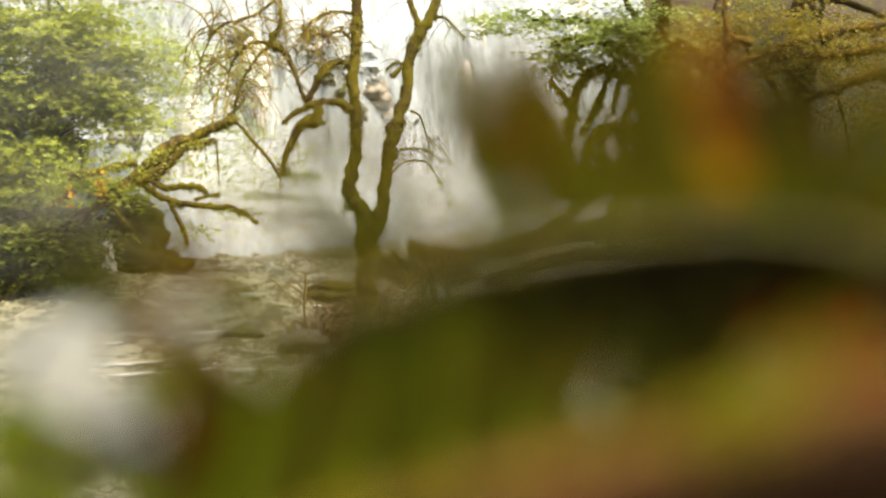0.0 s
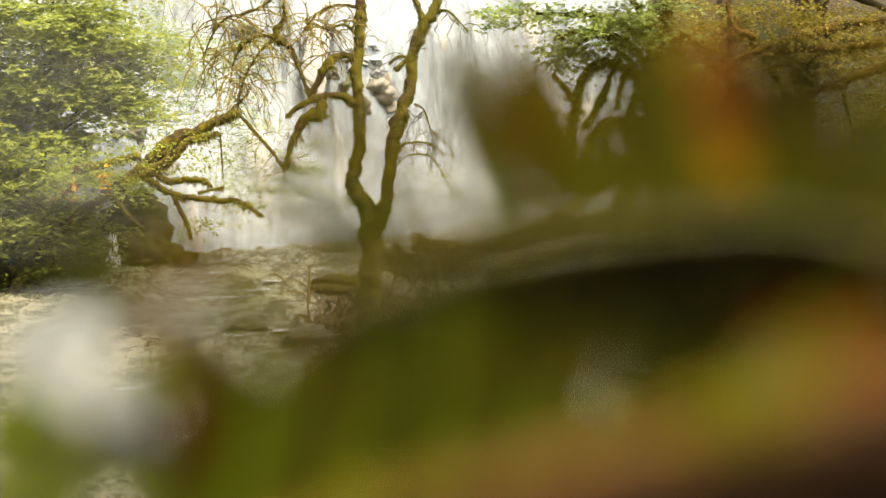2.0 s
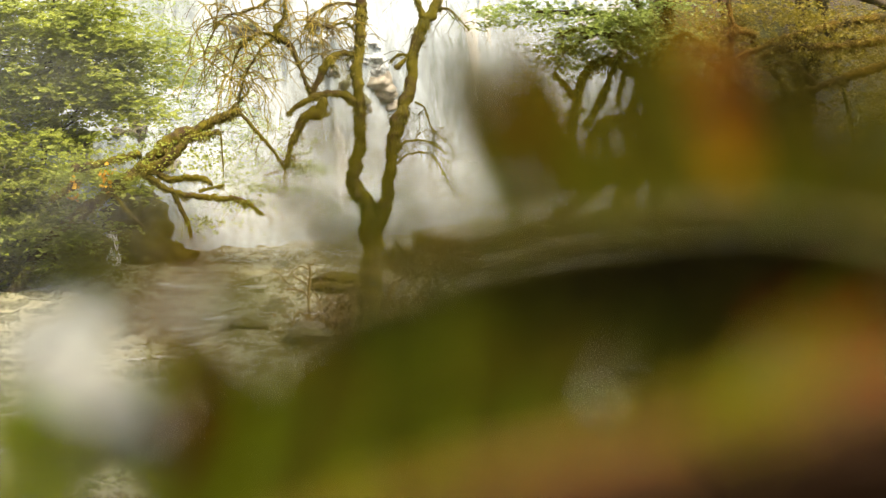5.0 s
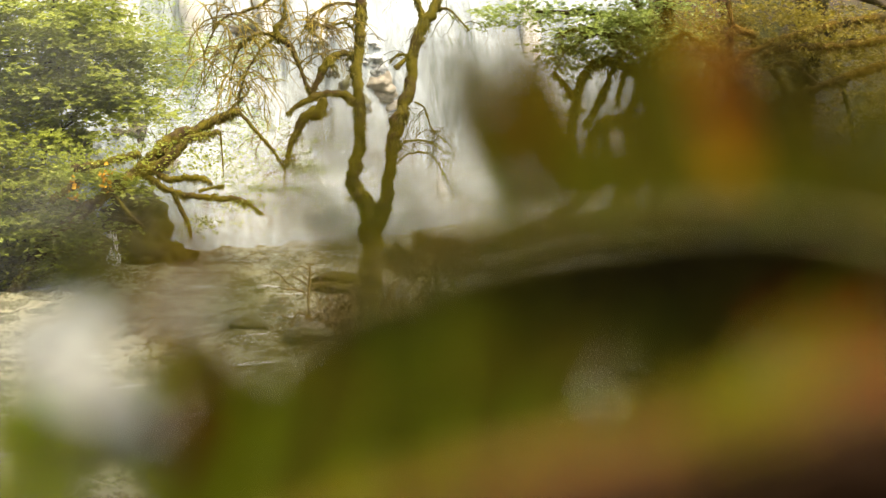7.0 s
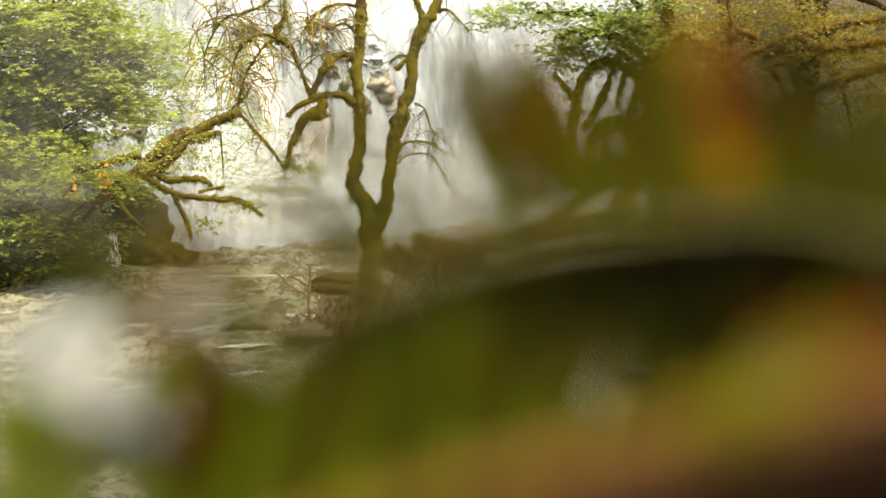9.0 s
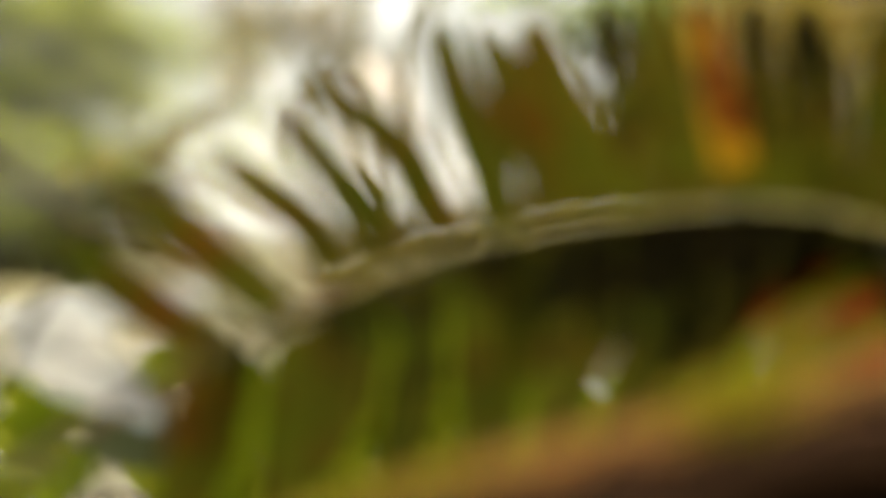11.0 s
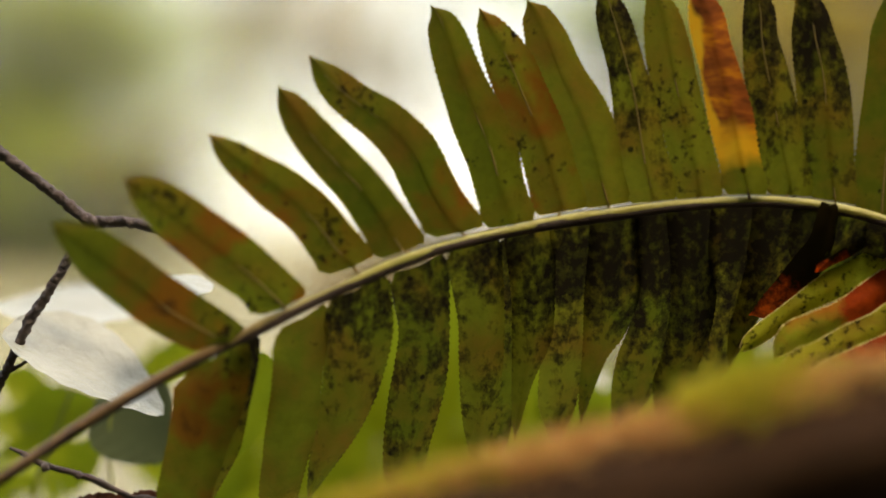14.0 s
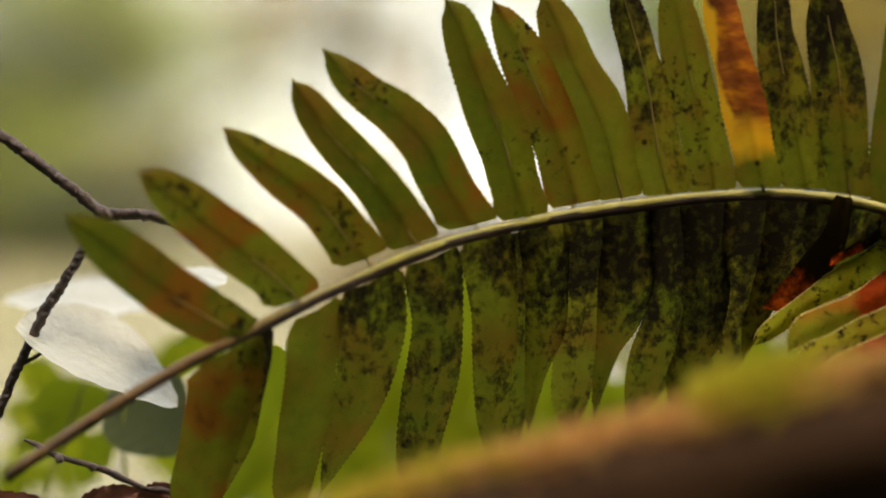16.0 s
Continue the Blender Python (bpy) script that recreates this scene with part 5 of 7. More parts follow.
UPS = [
    pin([(-0.0505, 0.3761, 3.4340, 0.00595), (-0.0593, 0.3736, 3.4394, 0.00617), (-0.0672, 0.3711, 3.4453, 0.00646), (-0.0740, 0.3688, 3.4514, 0.00652), (-0.0798, 0.3668, 3.4566, 0.00523), (-0.0845, 0.3652, 3.4604, 0.00278), (-0.0882, 0.3640, 3.4633, 0.00037)], 4),
    pin([(-0.0377, 0.3806, 3.4416, 0.00705), (-0.0439, 0.3787, 3.4481, 0.00638), (-0.0511, 0.3767, 3.4543, 0.00673), (-0.0584, 0.3746, 3.4604, 0.00635), (-0.0645, 0.3728, 3.4659, 0.00532), (-0.0690, 0.3715, 3.4698, 0.00336), (-0.0728, 0.3705, 3.4722, 0.00038)], 4),
    pin([(-0.0224, 0.3859, 3.4504, 0.00676), (-0.0271, 0.3851, 3.4562, 0.00603), (-0.0326, 0.3841, 3.4634, 0.00588), (-0.0392, 0.3831, 3.4689, 0.00560), (-0.0447, 0.3824, 3.4729, 0.00472), (-0.0504, 0.3815, 3.4775, 0.00316), (-0.0552, 0.3808, 3.4820, 0.00039)], 4),
    pin([(-0.0104, 0.3891, 3.4537, 0.00679), (-0.0142, 0.3891, 3.4593, 0.00598), (-0.0203, 0.3891, 3.4683, 0.00551), (-0.0272, 0.3891, 3.4758, 0.00518), (-0.0326, 0.3891, 3.4820, 0.00473), (-0.0366, 0.3891, 3.4879, 0.00357), (-0.0399, 0.3891, 3.4928, 0.00040)], 0),
    pin([(0.0031, 0.3926, 3.4578, 0.00703), (-0.0011, 0.3926, 3.4633, 0.00634), (-0.0046, 0.3926, 3.4695, 0.00653), (-0.0085, 0.3926, 3.4773, 0.00641), (-0.0145, 0.3926, 3.4838, 0.00570), (-0.0215, 0.3926, 3.4887, 0.00476), (-0.0275, 0.3926, 3.4939, 0.00397), (-0.0328, 0.3926, 3.5000, 0.00040)], 4),
    pin([(0.0156, 0.3954, 3.4595, 0.00667), (0.0128, 0.3963, 3.4679, 0.00633), (0.0106, 0.3973, 3.4765, 0.00628), (0.0063, 0.3985, 3.4871, 0.00619), (0.0026, 0.3996, 3.4962, 0.00532), (-0.0003, 0.4006, 3.5050, 0.00435), (-0.0021, 0.4011, 3.5093, 0.00283), (-0.0040, 0.4014, 3.5119, 0.00041)], 0),
    pin([(0.0280, 0.3973, 3.4624, 0.00683), (0.0255, 0.3982, 3.4702, 0.00617), (0.0234, 0.3991, 3.4779, 0.00614), (0.0195, 0.4003, 3.4874, 0.00614), (0.0154, 0.4015, 3.4972, 0.00599), (0.0117, 0.4024, 3.5043, 0.00420), (0.0091, 0.4029, 3.5088, 0.00231), (0.0077, 0.4033, 3.5114, 0.00041)], 4),
    pin([(0.0390, 0.3983, 3.4639, 0.00582), (0.0367, 0.3992, 3.4715, 0.00599), (0.0350, 0.4000, 3.4786, 0.00649), (0.0318, 0.4010, 3.4867, 0.00658), (0.0273, 0.4021, 3.4955, 0.00562), (0.0237, 0.4032, 3.5046, 0.00491), (0.0212, 0.4039, 3.5101, 0.00329), (0.0193, 0.4043, 3.5133, 0.00041)], 0),
    pin([(0.0501, 0.3984, 3.4648, 0.00602), (0.0481, 0.3992, 3.4721, 0.00607), (0.0467, 0.4001, 3.4803, 0.00549), (0.0451, 0.4013, 3.4904, 0.00501), (0.0431, 0.4022, 3.4985, 0.00456), (0.0412, 0.4030, 3.5053, 0.00436), (0.0396, 0.4036, 3.5107, 0.00376), (0.0386, 0.4040, 3.5141, 0.00239), (0.0376, 0.4044, 3.5174, 0.00041)], 5),
    pin([(0.0612, 0.3985, 3.4658, 0.00622), (0.0594, 0.3995, 3.4749, 0.00543), (0.0569, 0.4008, 3.4857, 0.00543), (0.0548, 0.4018, 3.4945, 0.00540), (0.0532, 0.4027, 3.5026, 0.00523), (0.0520, 0.4035, 3.5094, 0.00444), (0.0508, 0.4041, 3.5138, 0.00275), (0.0498, 0.4045, 3.5174, 0.00041)], 2),
    pin([(0.0724, 0.3965, 3.4667, 0.00546), (0.0704, 0.3975, 3.4750, 0.00481), (0.0683, 0.3987, 3.4851, 0.00508), (0.0661, 0.3998, 3.4945, 0.00477), (0.0638, 0.4007, 3.5026, 0.00439), (0.0623, 0.4016, 3.5095, 0.00407), (0.0608, 0.4021, 3.5135, 0.00263), (0.0599, 0.4025, 3.5173, 0.00041)], 1),
    pin([(0.0832, 0.3985, 3.4663, 0.00557), (0.0814, 0.3995, 3.4749, 0.00545), (0.0794, 0.4007, 3.4854, 0.00534), (0.0772, 0.4020, 3.4962, 0.00496), (0.0759, 0.4029, 3.5040, 0.00423), (0.0756, 0.4037, 3.5103, 0.00383), (0.0749, 0.4041, 3.5138, 0.00268), (0.0746, 0.4045, 3.5171, 0.00041)], 5),
    pin([(0.0937, 0.3984, 3.4649, 0.00606), (0.0925, 0.3993, 3.4732, 0.00596), (0.0917, 0.4006, 3.4844, 0.00635), (0.0907, 0.4018, 3.4952, 0.00599), (0.0887, 0.4029, 3.5046, 0.00505), (0.0879, 0.4036, 3.5103, 0.00396), (0.0867, 0.4040, 3.5138, 0.00248), (0.0860, 0.4044, 3.5171, 0.00041)], 5),
    pin([(0.1048, 0.3981, 3.4617, 0.00630), (0.1056, 0.3993, 3.4725, 0.00662), (0.1069, 0.4007, 3.4850, 0.00654), (0.1076, 0.4020, 3.4965, 0.00585), (0.1075, 0.4031, 3.5060, 0.00459), (0.1066, 0.4041, 3.5154, 0.00041)], 0),
    pin([(0.1159, 0.3977, 3.4559, 0.00639), (0.1184, 0.3990, 3.4681, 0.00616), (0.1204, 0.4004, 3.4810, 0.00607), (0.1213, 0.4017, 3.4935, 0.00506), (0.1212, 0.4029, 3.5046, 0.00371), (0.1201, 0.4037, 3.5127, 0.00041)], 0),
    pin([(0.1265, 0.3975, 3.4488, 0.00670), (0.1298, 0.3989, 3.4620, 0.00599), (0.1328, 0.4002, 3.4749, 0.00618), (0.1344, 0.4015, 3.4877, 0.00508), (0.1346, 0.4027, 3.4992, 0.00337), (0.1339, 0.4035, 3.5073, 0.00041)], 5),
]
DOWNS = [
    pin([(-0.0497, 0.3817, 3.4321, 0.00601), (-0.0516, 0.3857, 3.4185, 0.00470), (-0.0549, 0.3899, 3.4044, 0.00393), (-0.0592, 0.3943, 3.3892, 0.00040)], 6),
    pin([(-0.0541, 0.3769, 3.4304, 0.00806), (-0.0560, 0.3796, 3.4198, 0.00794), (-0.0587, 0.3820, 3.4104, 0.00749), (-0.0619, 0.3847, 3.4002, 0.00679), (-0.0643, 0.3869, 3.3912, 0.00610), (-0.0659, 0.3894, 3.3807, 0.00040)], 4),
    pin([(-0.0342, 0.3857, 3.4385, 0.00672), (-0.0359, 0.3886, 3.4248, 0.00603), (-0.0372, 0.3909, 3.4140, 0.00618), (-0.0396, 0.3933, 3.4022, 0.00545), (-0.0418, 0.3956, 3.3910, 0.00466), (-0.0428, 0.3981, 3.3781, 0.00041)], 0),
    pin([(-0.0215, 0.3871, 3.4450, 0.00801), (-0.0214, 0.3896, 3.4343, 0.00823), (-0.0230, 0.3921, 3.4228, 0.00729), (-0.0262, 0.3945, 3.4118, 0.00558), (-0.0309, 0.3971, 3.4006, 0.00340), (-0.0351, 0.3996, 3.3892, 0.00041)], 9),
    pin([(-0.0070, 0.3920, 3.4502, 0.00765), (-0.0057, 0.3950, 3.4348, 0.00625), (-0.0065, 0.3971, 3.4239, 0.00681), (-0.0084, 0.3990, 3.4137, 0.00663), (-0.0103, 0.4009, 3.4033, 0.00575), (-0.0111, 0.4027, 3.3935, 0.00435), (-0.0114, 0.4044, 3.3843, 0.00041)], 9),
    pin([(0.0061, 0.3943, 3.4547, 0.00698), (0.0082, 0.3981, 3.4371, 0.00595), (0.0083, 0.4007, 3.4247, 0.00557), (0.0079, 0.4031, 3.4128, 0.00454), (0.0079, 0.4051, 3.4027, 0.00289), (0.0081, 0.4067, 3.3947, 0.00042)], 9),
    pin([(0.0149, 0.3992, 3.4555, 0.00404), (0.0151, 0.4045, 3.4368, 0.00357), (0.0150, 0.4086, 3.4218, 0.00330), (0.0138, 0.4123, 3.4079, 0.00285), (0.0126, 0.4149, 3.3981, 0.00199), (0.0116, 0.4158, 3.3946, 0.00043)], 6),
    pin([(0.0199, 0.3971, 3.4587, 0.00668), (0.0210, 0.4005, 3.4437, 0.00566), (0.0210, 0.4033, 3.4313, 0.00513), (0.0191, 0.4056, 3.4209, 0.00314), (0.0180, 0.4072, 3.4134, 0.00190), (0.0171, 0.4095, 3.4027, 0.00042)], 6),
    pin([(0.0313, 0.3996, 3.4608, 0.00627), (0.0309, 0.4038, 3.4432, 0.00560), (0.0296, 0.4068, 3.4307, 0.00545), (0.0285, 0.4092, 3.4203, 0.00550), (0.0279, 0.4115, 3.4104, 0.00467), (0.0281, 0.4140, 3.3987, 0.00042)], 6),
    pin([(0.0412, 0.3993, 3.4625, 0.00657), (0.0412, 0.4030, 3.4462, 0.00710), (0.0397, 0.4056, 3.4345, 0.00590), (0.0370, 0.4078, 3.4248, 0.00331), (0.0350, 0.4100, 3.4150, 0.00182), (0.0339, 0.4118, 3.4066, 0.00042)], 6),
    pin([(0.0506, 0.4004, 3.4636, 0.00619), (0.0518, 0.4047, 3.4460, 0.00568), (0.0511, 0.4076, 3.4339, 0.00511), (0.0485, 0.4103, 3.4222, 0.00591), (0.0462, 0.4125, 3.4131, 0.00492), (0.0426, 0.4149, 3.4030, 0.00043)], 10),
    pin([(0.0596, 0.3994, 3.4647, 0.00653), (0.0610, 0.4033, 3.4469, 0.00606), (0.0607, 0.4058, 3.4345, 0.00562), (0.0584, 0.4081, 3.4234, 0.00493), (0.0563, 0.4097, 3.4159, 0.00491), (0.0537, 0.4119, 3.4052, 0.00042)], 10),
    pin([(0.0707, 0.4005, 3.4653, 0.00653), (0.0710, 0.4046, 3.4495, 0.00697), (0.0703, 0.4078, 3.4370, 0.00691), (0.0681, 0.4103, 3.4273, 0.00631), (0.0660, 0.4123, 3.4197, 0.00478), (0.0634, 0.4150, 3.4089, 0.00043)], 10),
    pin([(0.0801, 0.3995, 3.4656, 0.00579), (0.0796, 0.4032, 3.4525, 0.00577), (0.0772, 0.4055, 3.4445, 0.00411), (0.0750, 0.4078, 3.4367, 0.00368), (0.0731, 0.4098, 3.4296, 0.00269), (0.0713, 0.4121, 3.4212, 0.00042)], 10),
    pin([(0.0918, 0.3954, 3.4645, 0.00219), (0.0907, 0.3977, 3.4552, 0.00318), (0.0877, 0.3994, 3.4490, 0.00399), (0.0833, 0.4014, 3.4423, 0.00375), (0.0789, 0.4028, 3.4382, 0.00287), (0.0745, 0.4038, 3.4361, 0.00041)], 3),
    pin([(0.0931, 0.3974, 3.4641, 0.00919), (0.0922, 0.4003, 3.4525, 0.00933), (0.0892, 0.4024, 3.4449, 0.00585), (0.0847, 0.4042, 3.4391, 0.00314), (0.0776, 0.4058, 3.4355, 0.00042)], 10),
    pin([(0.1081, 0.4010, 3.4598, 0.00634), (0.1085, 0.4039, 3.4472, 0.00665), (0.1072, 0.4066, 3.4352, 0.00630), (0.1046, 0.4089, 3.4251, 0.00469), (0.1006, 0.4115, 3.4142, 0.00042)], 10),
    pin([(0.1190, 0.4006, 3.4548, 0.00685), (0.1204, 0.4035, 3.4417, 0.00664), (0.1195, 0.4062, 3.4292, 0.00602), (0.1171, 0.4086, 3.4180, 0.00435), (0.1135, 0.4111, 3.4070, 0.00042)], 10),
]
frond("arching sword-fern frond, old olive leaflets with dark spots", RACHIS, UPS, DOWNS, (0.2435, 0.3628, 2.3721), 1)

RACHIS_B = [(0.1077, 0.3997, 3.4571, 0.00082), (0.1126, 0.3964, 3.4451, 0.00123), (0.1236, 0.3945, 3.4274, 0.00137), (0.152, 0.4213, 3.3956, 0.00162), (0.178, 0.4232, 3.3184, 0.0018), (0.194, 0.3476, 2.4191, 0.0022)]
UPS_B = [
    pin([(0.1081, 0.4041, 3.4501, 0.00467), (0.1008, 0.4023, 3.4471, 0.00407), (0.0936, 0.4004, 3.4437, 0.00378), (0.0854, 0.3983, 3.4392, 0.00245), (0.0786, 0.3964, 3.4345, 0.00235), (0.0735, 0.3949, 3.4310, 0.00186), (0.0708, 0.3941, 3.4286, 0.00040)], 7),
    pin([(0.1100, 0.4000, 3.4442, 0.00548), (0.1029, 0.3978, 3.4412, 0.00426), (0.0959, 0.3956, 3.4377, 0.00341), (0.0887, 0.3935, 3.4349, 0.00358), (0.0825, 0.3916, 3.4325, 0.00335), (0.0786, 0.3900, 3.4280, 0.00040)], 8),
    pin([(0.1118, 0.3959, 3.4379, 0.00543), (0.1042, 0.3936, 3.4348, 0.00388), (0.0970, 0.3916, 3.4325, 0.00352), (0.0898, 0.3895, 3.4296, 0.00295), (0.0831, 0.3875, 3.4272, 0.00275), (0.0782, 0.3859, 3.4236, 0.00040)], 7),
    pin([(0.1126, 0.3928, 3.4305, 0.00574), (0.1049, 0.3905, 3.4292, 0.00396), (0.0963, 0.3879, 3.4266, 0.00351), (0.0891, 0.3856, 3.4240, 0.00316), (0.0803, 0.3828, 3.4215, 0.00039)], 8),
    pin([(0.1091, 0.4060, 3.4578, 0.00294), (0.1026, 0.4037, 3.4559, 0.00258), (0.0970, 0.4014, 3.4530, 0.00253), (0.0927, 0.3996, 3.4504, 0.00165), (0.0895, 0.3980, 3.4476, 0.00041)], 3),
]
frond("second fern frond with orange-mottled leaflets behind the first", RACHIS_B, UPS_B, [], (0.194, 0.3476, 2.4191), 2, margins=True)


# ---------------------------------------------------------------- shrubs and twigs round the fern
def leaf_mesh(base, tip, width, face, fold=0.25, droop=0.1, seed=0, saw=1.0):
    """A broad pointed leaf with a midrib fold; face: the way its upper side looks."""
    b, t = Vector(base), Vector(tip)
    d = (t - b).normalized()
    length = (t - b).length
    nrm = Vector(face)
    nrm = (nrm - d * nrm.dot(d)).normalized()
    side = d.cross(nrm)
    rows, cols = 40, 8
    verts, faces = [], []
    for i in range(rows + 1):
        u = i / rows
        w = (1 + saw * 0.16 * ((i % 5) / 5 - 0.4)) * width * 0.5 * (math.sin(math.pi * min(1, u * 0.92 + 0.04)) ** 0.75) * (1.12 - 0.5 * u) * 1.15
        if i in (0, rows):
            w = width * 0.01
        c = b + d * (length * u) - nrm * (droop * length * u * u)
        for k in range(cols + 1):
            s = 2 * k / cols - 1
            wave = (0.05 * (saw > 0) + 0.012 + 0.25 * (fold > 0.8)) * width * noise.noise((u * 4, s * 1.5, seed * 3.1))
            verts.append(c + side * (w * s) + nrm * (fold * w * abs(s) ** 1.3 + wave + 0.02 * width * math.sin(u * 40 + abs(s) * 5) * abs(s) * 0.3))
    for i in range(rows):
        for k in range(cols):
            a = i * (cols + 1) + k
            faces.append((a, a + 1, a + cols + 2, a + cols + 1))
    return verts, faces


def shrub(label, place, stems, blades_list, mat, seed, name="broadleaf_shrub"):
    s = thing(name, place, label, "shrub", "shrubs under the fern")
    for st in stems:
        part("stem", tube([(*q[:3], q[3] * 0.6) for q in st], 50, 8, 0.3, 0.004, 0.6), M_STEM, s)
    for i, (pts, width, face, fold, droop) in enumerate(blades_list):
        part("leaf", leaf_mesh(pts[0], pts[1], width, face, fold, droop, seed + i, 0.0 if mat in (M_SKY_GLARE, M_TEAL) else 1.0), mat, s)
    return s


V = 0.00019
BACK = (0, -1, 0.3)
shrub("broad-leaved plant with sky glare painted into its pale leaves", (-0.1292, 0.396, 2.495),
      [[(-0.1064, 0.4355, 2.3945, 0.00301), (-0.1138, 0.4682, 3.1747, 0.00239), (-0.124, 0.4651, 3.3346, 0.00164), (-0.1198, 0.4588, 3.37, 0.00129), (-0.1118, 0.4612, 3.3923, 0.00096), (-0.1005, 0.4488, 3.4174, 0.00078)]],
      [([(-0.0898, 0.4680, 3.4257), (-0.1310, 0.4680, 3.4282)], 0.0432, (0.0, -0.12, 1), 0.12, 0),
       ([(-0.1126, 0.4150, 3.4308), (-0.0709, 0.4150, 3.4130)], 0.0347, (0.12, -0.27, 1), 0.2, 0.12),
       ([(-0.0598, 0.4165, 3.4406), (-0.0757, 0.4165, 3.4429)], 0.0242, (0, -0.06, 1), 0.05, 0)], M_SKY_GLARE, 1)
# added leaf whose dark colour stands for the pale leaf's shaded end
shrub("dark leaf added for the pale leaf's shaded end", (-0.095, 0.396, 2.495), [[(-0.097, 0.4355, 2.3945, 0.00226), (-0.095, 0.4682, 3.1747, 0.00171), (-0.0941, 0.4571, 3.354, 0.00112), (-0.0935, 0.4458, 3.3896, 0.00078), (-0.0909, 0.4434, 3.4137, 0.00062)]],
      [([(-0.0937, 0.4480, 3.4089), (-0.0766, 0.4400, 3.3905)], 0.0260, (-0.25, -0.9, 0.35), 0.1, 0.05)], M_TEAL, 4, "shaded_leaf_end")
shrub("single fresh green leaf on a thin stem", (-0.0591, 0.396, 2.495), [[(-0.0506, 0.396, 2.495, 0.00171), (-0.0486, 0.4295, 3.2837, 0.00108), (-0.0435, 0.4198, 3.381, 0.00059), (-0.0442, 0.418, 3.4113, 0.00044), (-0.0444, 0.4125, 3.4263, 0.00036)]],
      [([(-0.0443, 0.3940, 3.4283), (-0.0523, 0.3940, 3.4020)], 0.0113, (0.1, -1, 0.2), 0.15, 0.03)], M_SALAL, 9, "fresh_leaf_plant")
